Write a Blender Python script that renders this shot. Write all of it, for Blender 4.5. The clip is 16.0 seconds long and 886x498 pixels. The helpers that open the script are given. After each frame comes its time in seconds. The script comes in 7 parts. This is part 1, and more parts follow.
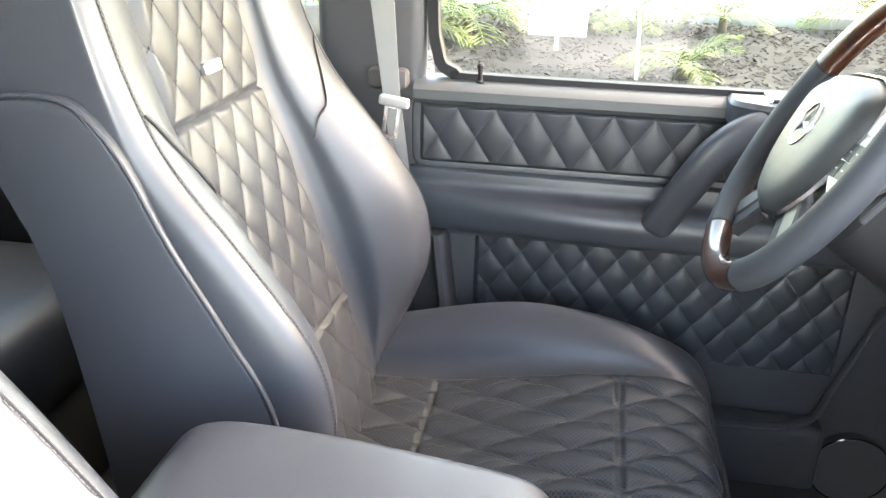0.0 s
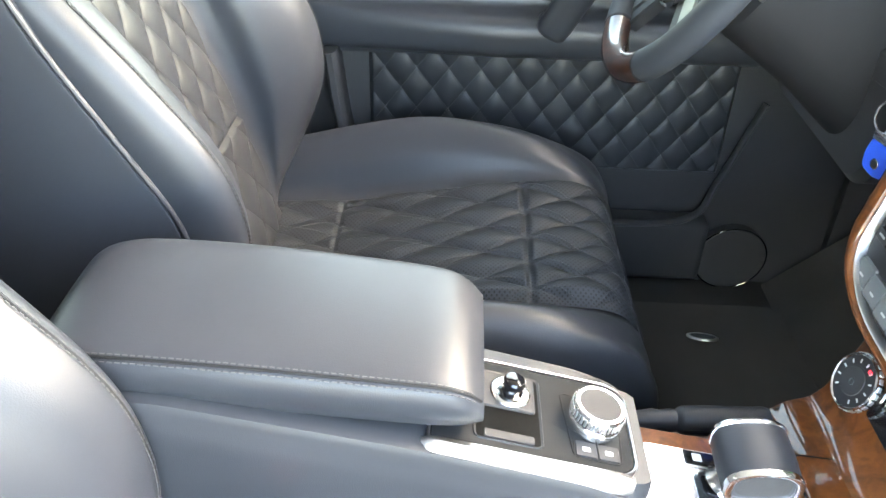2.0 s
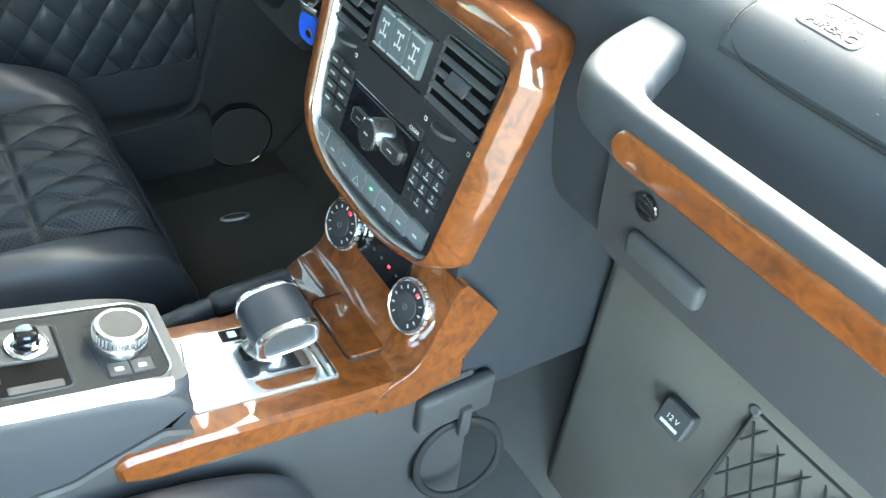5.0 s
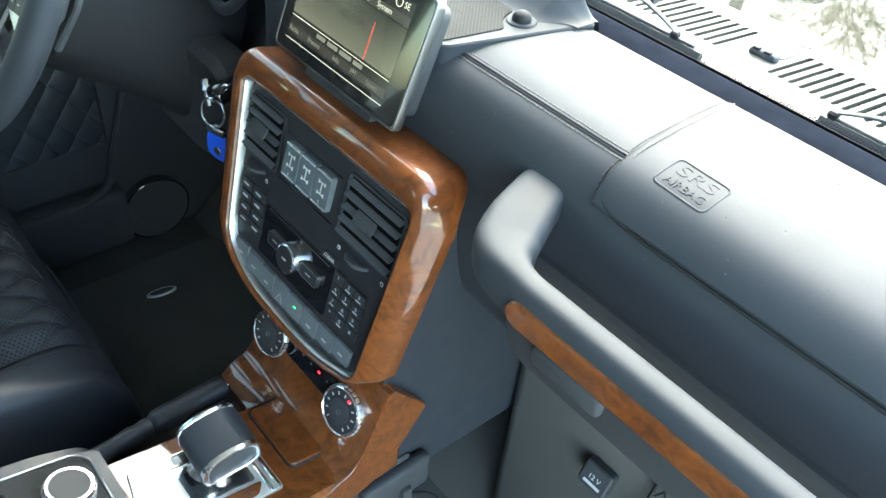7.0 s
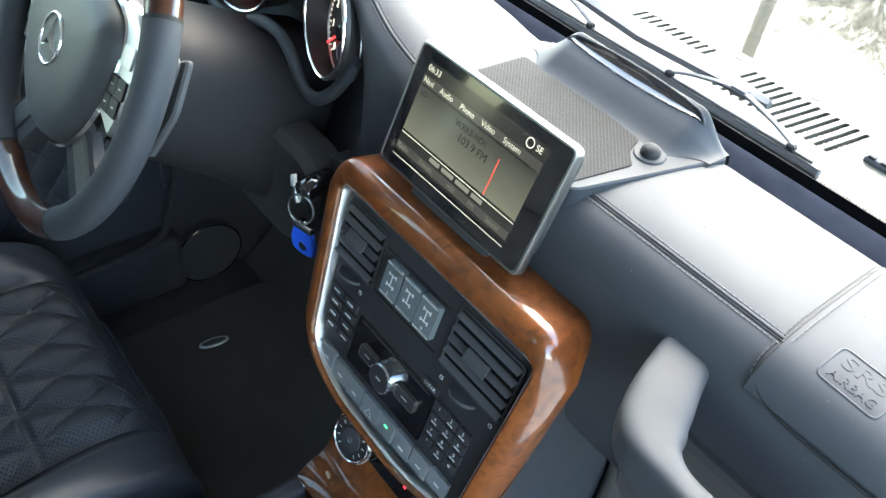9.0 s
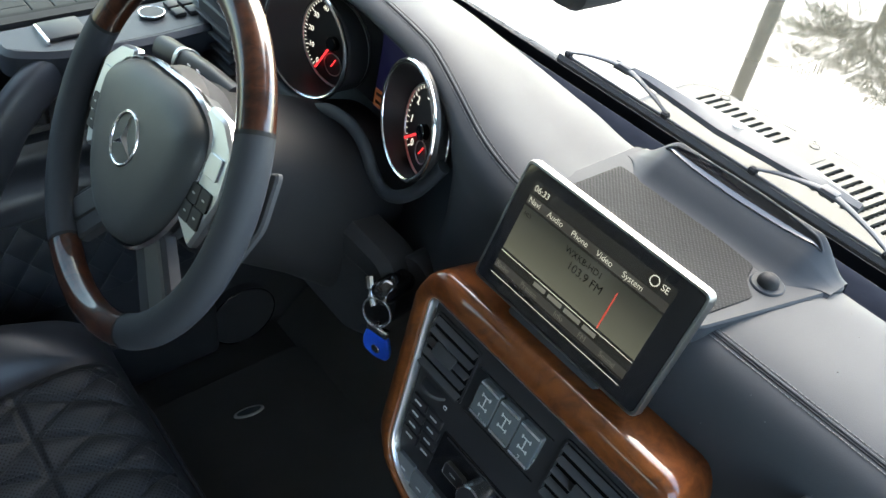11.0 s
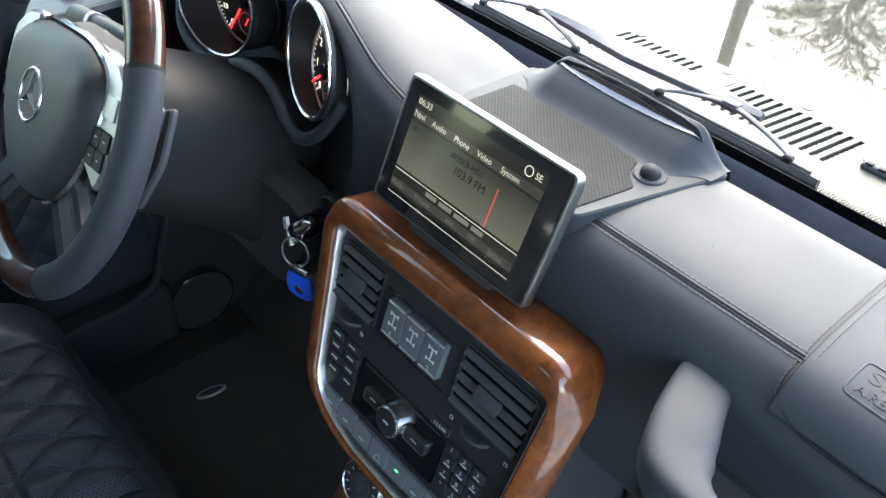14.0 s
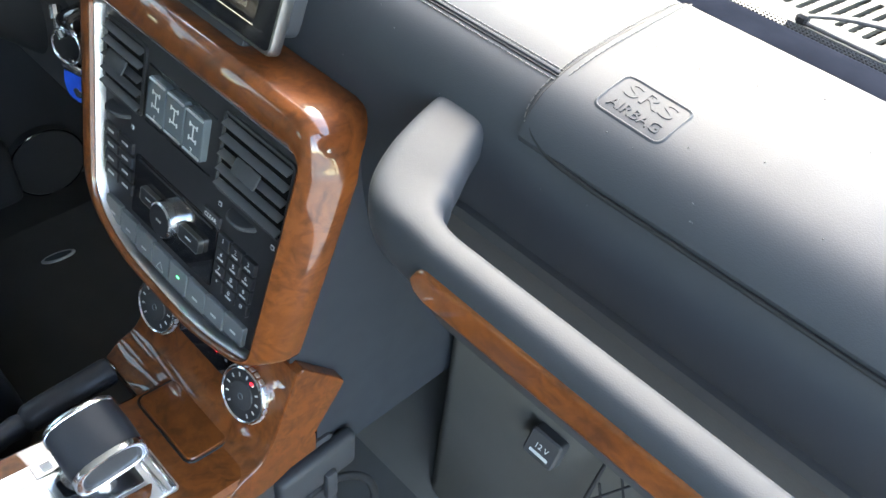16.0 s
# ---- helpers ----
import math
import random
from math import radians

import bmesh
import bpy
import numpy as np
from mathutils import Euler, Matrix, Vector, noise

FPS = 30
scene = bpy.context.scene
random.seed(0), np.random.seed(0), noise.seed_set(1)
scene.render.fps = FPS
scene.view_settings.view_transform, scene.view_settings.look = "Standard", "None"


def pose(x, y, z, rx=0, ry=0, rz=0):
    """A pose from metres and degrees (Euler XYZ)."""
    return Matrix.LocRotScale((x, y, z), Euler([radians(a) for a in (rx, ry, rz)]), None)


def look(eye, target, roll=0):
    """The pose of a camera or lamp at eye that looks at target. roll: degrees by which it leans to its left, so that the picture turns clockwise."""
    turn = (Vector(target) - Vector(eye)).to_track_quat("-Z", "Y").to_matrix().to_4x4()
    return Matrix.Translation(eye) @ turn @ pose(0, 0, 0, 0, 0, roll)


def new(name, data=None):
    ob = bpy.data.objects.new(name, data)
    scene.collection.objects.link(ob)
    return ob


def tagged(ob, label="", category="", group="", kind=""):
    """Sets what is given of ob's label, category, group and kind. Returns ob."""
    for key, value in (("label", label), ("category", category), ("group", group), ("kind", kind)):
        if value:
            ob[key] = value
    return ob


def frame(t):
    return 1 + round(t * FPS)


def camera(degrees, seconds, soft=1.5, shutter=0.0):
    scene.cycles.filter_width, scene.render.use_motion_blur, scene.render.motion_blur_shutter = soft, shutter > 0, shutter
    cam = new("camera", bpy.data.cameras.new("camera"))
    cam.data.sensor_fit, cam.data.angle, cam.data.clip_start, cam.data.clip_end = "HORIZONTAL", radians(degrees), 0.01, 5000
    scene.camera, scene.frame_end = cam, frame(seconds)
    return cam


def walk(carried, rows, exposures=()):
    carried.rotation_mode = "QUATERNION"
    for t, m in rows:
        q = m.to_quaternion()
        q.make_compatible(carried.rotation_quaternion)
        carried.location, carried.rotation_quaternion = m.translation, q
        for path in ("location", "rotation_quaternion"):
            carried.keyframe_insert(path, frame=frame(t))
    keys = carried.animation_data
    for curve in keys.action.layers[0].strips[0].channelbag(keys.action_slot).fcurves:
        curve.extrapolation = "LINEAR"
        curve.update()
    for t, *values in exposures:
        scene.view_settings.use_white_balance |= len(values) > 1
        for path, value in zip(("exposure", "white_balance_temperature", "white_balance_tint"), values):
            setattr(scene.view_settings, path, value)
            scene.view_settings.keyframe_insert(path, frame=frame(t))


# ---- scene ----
cam = camera(56.7, 16.0)
PATH = [
    (0, (0.491, -0.3805, 1.6181), (-1.3112, -0.705, 0.8138), 1.23),
    (0.5, (0.496, -0.389, 1.6131), (-1.2828, -0.6677, 0.7424), 1.47),
    (1, (0.5, -0.3947, 1.6014), (-1.2365, -0.6047, 0.6315), 1.53),
    (1.5, (0.5, -0.3936, 1.5924), (-1.193, -0.5189, 0.535), 1.5),
    (2, (0.503, -0.4045, 1.5821), (-1.145, -0.4254, 0.4492), 1.98),
    (2.5, (0.516, -0.4167, 1.6008), (-1.0779, -0.2998, 0.3984), 2.97),
    (3, (0.53, -0.4034, 1.6165), (-1.0191, -0.1582, 0.3754), 5.01),
    (3.5, (0.536, -0.3637, 1.6211), (-0.9727, -0.0101, 0.3566), 6.45),
    (4, (0.53, -0.3603, 1.6174), (-0.944, 0.1606, 0.37), 7.19),
    (4.5, (0.536, -0.3641, 1.616), (-0.8256, 0.3744, 0.3509), 6.93),
    (5, (0.546, -0.3582, 1.6257), (-0.6673, 0.5677, 0.3332), 7.9),
    (7.3, (0.503, -0.3268, 1.7632), (-0.5847, 0.7215, 0.4525), 6.16),
    (7.5, (0.489, -0.3214, 1.7689), (-0.6022, 0.7095, 0.4473), 5.97),
    (8, (0.451, -0.3279, 1.7903), (-0.6312, 0.7065, 0.4641), 6.36),
    (8.5, (0.416, -0.3298, 1.7981), (-0.6638, 0.6869, 0.4564), 6.88),
    (9, (0.375, -0.3365, 1.8125), (-0.7109, 0.677, 0.4732), 7.59),
    (9.5, (0.333, -0.3474, 1.8192), (-0.7531, 0.6857, 0.4951), 8.56),
    (10, (0.293, -0.3561, 1.8253), (-0.7771, 0.6903, 0.4987), 9.29),
    (10.2, (0.278, -0.3638, 1.8304), (-0.7885, 0.6909, 0.5075), 9.74),
    (12.3, (0.245, -0.3493, 1.8533), (-0.8838, 0.7, 0.5786), 5.21),
    (12.5, (0.255, -0.3481, 1.8514), (-0.8657, 0.7129, 0.5793), 5.05),
    (13, (0.282, -0.3464, 1.8365), (-0.8371, 0.7188, 0.5664), 5.02),
    (13.5, (0.32, -0.3423, 1.8188), (-0.8041, 0.7196, 0.5504), 4.94),
    (14, (0.357, -0.3335, 1.8037), (-0.7518, 0.7278, 0.5215), 4.46),
    (14.5, (0.384, -0.3073, 1.7776), (-0.6661, 0.7795, 0.4676), 4.94),
    (15, (0.417, -0.2862, 1.7428), (-0.5822, 0.8288, 0.4168), 5.87),
    (15.5, (0.449, -0.2653, 1.71), (-0.5222, 0.8363, 0.3523), 6.06),
    (16, (0.468, -0.2447, 1.6801), (-0.455, 0.8297, 0.2682), 6.95),
]
walk(cam, [(t, look(eye, target, roll)) for t, eye, target, roll in PATH],
     [(0, 5.9, 8700, 16), (1.5, 5.95, 8600, 12), (3, 5.6, 7900, 2), (4, 5.65, 7700, -4), (5, 5.75, 7600, -4), (7.5, 4.75, 7100, -2), (8.5, 4.85, 7100, 2), (9.5, 4.8, 7100, 4), (10.2, 4.5, 7100, 4), (12.5, 3.5, 7500, 12), (13.5, 3.6, 7200, 10), (14, 4.25, 7000, 8), (14.5, 4.45, 7000, 8), (16, 4.8, 7500, 8)])

# ---- world and light ----
world = bpy.data.worlds.new("world")
scene.world = world
world.use_nodes = True
_wn = world.node_tree
_sky = _wn.nodes.new("ShaderNodeTexSky")
_sky.sky_type, _sky.sun_disc = "NISHITA", False
SUN_EL, SUN_AZ = radians(42), radians(-25)      # azimuth clockwise from +y
_sky.sun_elevation, _sky.sun_rotation, _sky.dust_density = SUN_EL, SUN_AZ, 1.6
_wn.nodes["Background"].inputs[1].default_value = 0.15
_wn.links.new(_sky.outputs[0], _wn.nodes["Background"].inputs[0])
sun = new("sun", bpy.data.lights.new("sun", "SUN"))
sun.data.energy, sun.data.angle, sun.data.color = 0.12, radians(60), (1.0, 0.95, 0.88)
_dir = Vector((math.sin(SUN_AZ) * math.cos(SUN_EL), math.cos(SUN_AZ) * math.cos(SUN_EL), math.sin(SUN_EL)))
sun.matrix_world = look(_dir * 30, (0, 0, 0))


# ---- materials ----
def mat(name, base, rough=0.5, metal=0.0, vary=0.15, vscale=8.0, bump=0.0, bscale=200.0, coat=0.0, spec=0.5, kind="noise", emit=None, power=0.0):
    m = bpy.data.materials.new(name)
    m.use_nodes = True
    nt, b = m.node_tree, m.node_tree.nodes["Principled BSDF"]
    b.inputs["Roughness"].default_value, b.inputs["Metallic"].default_value = rough, metal
    b.inputs["Coat Weight"].default_value, b.inputs["Coat Roughness"].default_value = coat, 0.03
    b.inputs["Specular IOR Level"].default_value = spec
    b.inputs["Base Color"].default_value = (*base, 1)
    co = nt.nodes.new("ShaderNodeTexCoord")
    if vary:
        n = nt.nodes.new("ShaderNodeTexNoise")
        n.inputs["Scale"].default_value, n.inputs["Detail"].default_value = vscale, 6
        nt.links.new(co.outputs["Object"], n.inputs["Vector"])
        r = nt.nodes.new("ShaderNodeMapRange")
        r.inputs[3].default_value, r.inputs[4].default_value = 1 - vary, 1 + vary
        nt.links.new(n.outputs["Fac"], r.inputs[0])
        mx = nt.nodes.new("ShaderNodeVectorMath")
        mx.operation = "SCALE"
        mx.inputs[0].default_value = base
        nt.links.new(r.outputs[0], mx.inputs["Scale"])
        nt.links.new(mx.outputs[0], b.inputs["Base Color"])
        rr = nt.nodes.new("ShaderNodeMapRange")
        rr.inputs[3].default_value, rr.inputs[4].default_value = max(0, rough - 0.06), min(1, rough + 0.06)
        n2 = nt.nodes.new("ShaderNodeTexNoise")
        n2.inputs["Scale"].default_value, n2.inputs["Detail"].default_value = vscale * 5, 4
        nt.links.new(co.outputs["Object"], n2.inputs["Vector"])
        nt.links.new(n2.outputs["Fac"], rr.inputs[0])
        nt.links.new(rr.outputs[0], b.inputs["Roughness"])
    if bump:
        t = nt.nodes.new("ShaderNodeTexVoronoi" if kind == "voronoi" else "ShaderNodeTexNoise")
        t.inputs["Scale"].default_value = bscale
        nt.links.new(co.outputs["Object"], t.inputs["Vector"])
        bp = nt.nodes.new("ShaderNodeBump")
        bp.inputs["Strength"].default_value, bp.inputs["Distance"].default_value = bump, 0.0006
        nt.links.new(t.outputs[0], bp.inputs["Height"])
        nt.links.new(bp.outputs[0], b.inputs["Normal"])
    if emit:
        b.inputs["Emission Color"].default_value, b.inputs["Emission Strength"].default_value = (*emit, 1), power
    return m


def wood_mat(name, dark, light):
    m = mat(name, light, 0.35, vary=0, coat=1.0, spec=0.15)
    nt, b = m.node_tree, m.node_tree.nodes["Principled BSDF"]
    co = nt.nodes.new("ShaderNodeTexCoord")
    warp = nt.nodes.new("ShaderNodeTexNoise")
    warp.inputs["Scale"].default_value, warp.inputs["Detail"].default_value = 9, 5
    nt.links.new(co.outputs["Object"], warp.inputs["Vector"])
    add = nt.nodes.new("ShaderNodeVectorMath")
    add.operation = "MULTIPLY_ADD"
    add.inputs[1].default_value = (0.12, 0.12, 0.12)
    nt.links.new(warp.outputs["Color"], add.inputs[0])
    nt.links.new(co.outputs["Object"], add.inputs[2])
    burl = nt.nodes.new("ShaderNodeTexNoise")
    burl.inputs["Scale"].default_value, burl.inputs["Detail"].default_value, burl.inputs["Distortion"].default_value = 34, 9, 1.8
    nt.links.new(add.outputs[0], burl.inputs["Vector"])
    fine = nt.nodes.new("ShaderNodeTexNoise")
    fine.inputs["Scale"].default_value, fine.inputs["Detail"].default_value = 130, 5
    nt.links.new(add.outputs[0], fine.inputs["Vector"])
    mixf = nt.nodes.new("ShaderNodeMath")
    mixf.operation = "MULTIPLY_ADD"
    mixf.inputs[1].default_value = 0.38
    nt.links.new(fine.outputs["Fac"], mixf.inputs[0])
    nt.links.new(burl.outputs["Fac"], mixf.inputs[2])
    ramp = nt.nodes.new("ShaderNodeValToRGB")
    ramp.color_ramp.elements[0].position, ramp.color_ramp.elements[0].color = 0.46, (*dark, 1)
    ramp.color_ramp.elements[1].position, ramp.color_ramp.elements[1].color = 0.82, (*light, 1)
    nt.links.new(mixf.outputs[0], ramp.inputs[0])
    nt.links.new(ramp.outputs[0], b.inputs["Base Color"])
    return m


LEATHER = mat("black_leather", (0.027, 0.030, 0.036), 0.41, vary=0.2, bump=0.12, bscale=1000, kind="voronoi", spec=0.37)
QUILT = mat("quilted_leather", (0.020, 0.022, 0.026), 0.43, vary=0.2, bump=0.12, bscale=1000, kind="voronoi", spec=0.32)
DASH = mat("dash_leather", (0.031, 0.034, 0.039), 0.6, vary=0.12, bump=0.08, bscale=1200, kind="voronoi", spec=0.20)
PLASTIC = mat("dark_plastic", (0.036, 0.036, 0.038), 0.58, vary=0.15, bump=0.25, bscale=600, spec=0.25)
GREYPLASTIC = mat("grey_plastic", (0.045, 0.046, 0.048), 0.62, vary=0.1, bump=0.3, bscale=700, spec=0.2)
SOFTPLASTIC = mat("soft_plastic", (0.022, 0.025, 0.030), 0.58, vary=0.1, bump=0.06, bscale=900, spec=0.16)
PANEL = mat("panel_plastic", (0.019, 0.020, 0.021), 0.72, vary=0.12, bump=0.2, bscale=700, spec=0.1)
HUBGREY = mat("moulded_cover", (0.042, 0.046, 0.047), 0.46, vary=0.12, bump=0.15, bscale=800, kind="voronoi", spec=0.42)
PIANO = mat("gloss_black", (0.006, 0.006, 0.007), 0.08, vary=0, coat=0.5)
# sheenless near-black: shade of the vent and tray hollows put into colour
SHADEBLACK = mat("shade_black", (0.004, 0.004, 0.004), 0.35, vary=0, spec=0.03)
CHROME = mat("satin_chrome", (0.86, 0.87, 0.88), 0.18, 1.0, vary=0.05)
SILVER = mat("brushed_silver", (0.6, 0.61, 0.62), 0.36, 1.0, vary=0.05)
DULLSILVER = mat("dull_silver", (0.19, 0.187, 0.183), 0.38, 1.0, vary=0.05)
WOOD = wood_mat("burl_walnut", (0.068, 0.0195, 0.006), (0.156, 0.045, 0.011))
DARKWOOD = wood_mat("dark_walnut", (0.010, 0.0035, 0.002), (0.045, 0.014, 0.006))
CARPET = mat("black_carpet", (0.082, 0.078, 0.072), 0.95, vary=0.3, bump=0.8, bscale=900, spec=0.1)
RUBBER = mat("black_rubber", (0.012, 0.012, 0.013), 0.65, vary=0.2, spec=0.2)
PAINT = mat("champagne_paint", (0.044, 0.039, 0.028), 0.40, 0.0, vary=0.03, coat=0.72, spec=0.0)
PAINT.node_tree.nodes["Principled BSDF"].inputs["Coat IOR"].default_value = 1.5
COWL = mat("champagne_plastic", (0.062, 0.057, 0.045), 0.6, vary=0.06, bump=0.1, bscale=400, spec=0.25)
BELT = mat("grey_belt", (0.15, 0.148, 0.14), 0.7, vary=0.1, bump=0.5, bscale=900)
HEADLINER = mat("grey_headliner", (0.45, 0.45, 0.43), 0.9, vary=0.1, bump=0.3, bscale=700)
BLUE = mat("blue_leather", (0.012, 0.11, 0.72), 0.4, vary=0.1)
# darker copy of the grey thread: shade of the quilt seams in its colour
SHADEDTHREAD = mat("shaded_thread", (0.010, 0.010, 0.011), 0.8, vary=0, spec=0.1)
STITCH = mat("grey_thread", (0.062, 0.062, 0.064), 0.7, vary=0)
KEYMAT = mat("button_plastic", (0.02, 0.02, 0.022), 0.45, vary=0.1, spec=0.35)
GREYKEY = mat("grey_button", (0.10, 0.115, 0.12), 0.22, vary=0.1, coat=0.3)
PRINT = mat("white_print", (0.48, 0.48, 0.47), 0.5, vary=0)
MULCH = mat("mulch", (0.012, 0.0102, 0.0078), 0.95, vary=0.6, vscale=3, bump=1.0, bscale=14)
CONCRETE = mat("pale_concrete", (0.30, 0.293, 0.27), 0.8, vary=0.1, vscale=1.0)
PAVER = mat("paver", (0.035, 0.034, 0.032), 0.85, vary=0.25, vscale=2, bump=0.5, bscale=60)
LEAF = mat("palm_leaf", (0.022, 0.034, 0.012), 0.5, vary=0.4, vscale=4)
TRUNK = mat("palm_trunk", (0.07, 0.055, 0.04), 0.9, vary=0.4, vscale=6, bump=0.8, bscale=40)
WHITE = mat("white_paint", (0.75, 0.75, 0.72), 0.5, vary=0.05)
CHIP = mat("bark_chip", (0.024, 0.020, 0.015), 0.9, vary=0.6, vscale=5)
MORTAR = mat("joint_sand", (0.05, 0.048, 0.044), 0.95, vary=0.3, vscale=8)
YOUNGLEAF = mat("young_palm_leaf", (0.095, 0.125, 0.026), 0.5, vary=0.5, vscale=5)
GREYMETAL = mat("dark_bronze_paint", (0.035, 0.034, 0.033), 0.6, 0.0, vary=0.1)
GREYPLASTIC2 = mat("weathered_plastic", (0.040, 0.041, 0.045), 0.6, vary=0.2)
WHITEPLASTIC = mat("pale_plastic", (0.2, 0.197, 0.19), 0.5, vary=0.05)
RED = mat("red_plastic", (0.55, 0.02, 0.02), 0.4, vary=0.05)
REDGLOW = mat("red_light", (0.6, 0.02, 0.03), 0.4, vary=0, emit=(1, 0.02, 0.04), power=0.16)
NEEDLE = mat("needle_red", (0.5, 0.02, 0.03), 0.4, vary=0, emit=(1, 0.04, 0.05), power=0.11)
REDDIM = mat("red_line", (0.35, 0.03, 0.02), 0.4, vary=0, emit=(0.6, 0.05, 0.03), power=0.05)
GREENGLOW = mat("green_light", (0.02, 0.5, 0.1), 0.4, vary=0, emit=(0.05, 1, 0.25), power=0.25)
NAVYGLOW = mat("navy_display", (0.01, 0.01, 0.03), 0.3, vary=0, emit=(0.05, 0.05, 0.25), power=0.004)
ORANGEGLOW = mat("orange_display", (0.16, 0.06, 0.03), 0.3, vary=0, emit=(1, 0.35, 0.15), power=0.006)
LCDDARK = mat("display_dark", (0.01, 0.01, 0.01), 0.12, vary=0, emit=(0.5, 0.5, 0.42), power=0.0018)
LCDBAND = mat("display_band", (0.02, 0.02, 0.017), 0.12, vary=0, emit=(0.60, 0.62, 0.48), power=0.0085)


def fading_band(m, z0, z1, low, top):
    # emission runs along z: pale along the lower edge of the band, dark at its upper edge
    nt, b = m.node_tree, m.node_tree.nodes["Principled BSDF"]
    co, sep = nt.nodes.new("ShaderNodeTexCoord"), nt.nodes.new("ShaderNodeSeparateXYZ")
    nt.links.new(co.outputs["Object"], sep.inputs[0])
    span = nt.nodes.new("ShaderNodeMapRange")
    for k, v in (("From Min", z0), ("From Max", z1), ("To Min", low), ("To Max", top)):
        span.inputs[k].default_value = v
    nt.links.new(sep.outputs["Z"], span.inputs["Value"])
    nt.links.new(span.outputs[0], b.inputs["Emission Strength"])


fading_band(LCDBAND, 1.4215, 1.4595, 0.0125, 0.0022)
LCDBAR = mat("display_bar", (0.02, 0.02, 0.02), 0.12, vary=0, emit=(0.6, 0.55, 0.45), power=0.0035)
LCDTEXT = mat("display_text", (0.2, 0.2, 0.18), 0.2, vary=0, emit=(0.9, 0.88, 0.75), power=0.045)
LCDFAINT = mat("display_faint_text", (0.05, 0.05, 0.045), 0.2, vary=0, emit=(0.9, 0.88, 0.75), power=0.010)
GAUGEGLOW = mat("lit_print", (0.5, 0.5, 0.48), 0.4, vary=0, emit=(1.0, 0.97, 0.9), power=0.07)
LCDINK = mat("display_ink", (0.01, 0.01, 0.01), 0.2, vary=0)
GREYKEY2 = mat("dark_grey_button", (0.12, 0.13, 0.135), 0.35, vary=0.1, coat=0.3)
SLAT = mat("vent_plastic", (0.06, 0.061, 0.064), 0.45, vary=0.1)
SEAL = mat("worn_rubber", (0.010, 0.0115, 0.016), 0.8, vary=0.6, vscale=30, bump=0.5, bscale=80, spec=0.0)
MIRROR = mat("silver_mirror", (0.85, 0.86, 0.87), 0.02, 1.0, vary=0)


def dotted(name, base, rough, pitch, size, hole):
    """Leather or mesh with rows of round holes."""
    m = mat(name, base, rough, vary=0.2, bump=0.2, bscale=420, kind="voronoi", spec=0.22)
    nt, b = m.node_tree, m.node_tree.nodes["Principled BSDF"]
    co = nt.nodes.new("ShaderNodeTexCoord")
    sc = nt.nodes.new("ShaderNodeVectorMath")
    sc.operation = "SCALE"
    sc.inputs["Scale"].default_value = 1 / pitch
    nt.links.new(co.outputs["Object"], sc.inputs[0])
    rot = nt.nodes.new("ShaderNodeVectorRotate")
    rot.rotation_type = "Z_AXIS"
    rot.inputs["Angle"].default_value = radians(45)
    nt.links.new(sc.outputs[0], rot.inputs[0])
    fr = nt.nodes.new("ShaderNodeVectorMath")
    fr.operation = "FRACTION"
    nt.links.new(rot.outputs[0], fr.inputs[0])
    sub = nt.nodes.new("ShaderNodeVectorMath")
    sub.operation = "SUBTRACT"
    sub.inputs[1].default_value = (0.5, 0.5, 0.5)
    nt.links.new(fr.outputs[0], sub.inputs[0])
    flat = nt.nodes.new("ShaderNodeVectorMath")
    flat.operation = "MULTIPLY"
    flat.inputs[1].default_value = (1, 1, 0)
    nt.links.new(sub.outputs[0], flat.inputs[0])
    ln = nt.nodes.new("ShaderNodeVectorMath")
    ln.operation = "LENGTH"
    nt.links.new(flat.outputs[0], ln.inputs[0])
    st = nt.nodes.new("ShaderNodeMapRange")
    st.inputs[1].default_value, st.inputs[2].default_value = size, size + 0.08
    nt.links.new(ln.outputs["Value"], st.inputs[0])
    mx = nt.nodes.new("ShaderNodeMix")
    mx.data_type = "RGBA"
    old = b.inputs["Base Color"].links[0].from_socket
    nt.links.new(st.outputs[0], mx.inputs["Factor"])
    mx.inputs["A"].default_value = (*hole, 1)
    nt.links.new(old, mx.inputs["B"])
    nt.links.new(mx.outputs["Result"], b.inputs["Base Color"])
    return m


PERF = dotted("perforated_leather", (0.027, 0.030, 0.035), 0.48, 0.0042, 0.22, (0.003, 0.003, 0.003))
MESHMAT = dotted("speaker_mesh", (0.022, 0.022, 0.023), 0.8, 0.0028, 0.46, (0.002, 0.002, 0.002))
def glass_mat(name, tint):
    gm = bpy.data.materials.new(name)
    gm.use_nodes = True
    g = gm.node_tree
    g.nodes.clear()
    out, tr, gl, mx = (g.nodes.new(n) for n in ("ShaderNodeOutputMaterial", "ShaderNodeBsdfTransparent", "ShaderNodeBsdfGlossy", "ShaderNodeMixShader"))
    tr.inputs[0].default_value = (*tint, 1)
    gl.inputs["Roughness"].default_value = 0.0
    lw = g.nodes.new("ShaderNodeLayerWeight")
    pw = g.nodes.new("ShaderNodeMath")
    pw.operation = "POWER"
    pw.inputs[1].default_value = 5.0
    ma = g.nodes.new("ShaderNodeMath")
    ma.operation = "MULTIPLY_ADD"
    ma.inputs[1].default_value, ma.inputs[2].default_value = 0.5, 0.04
    g.links.new(lw.outputs["Facing"], pw.inputs[0])
    g.links.new(pw.outputs[0], ma.inputs[0])
    g.links.new(ma.outputs[0], mx.inputs[0])
    g.links.new(tr.outputs[0], mx.inputs[1])
    g.links.new(gl.outputs[0], mx.inputs[2])
    g.links.new(mx.outputs[0], out.inputs[0])
    return gm


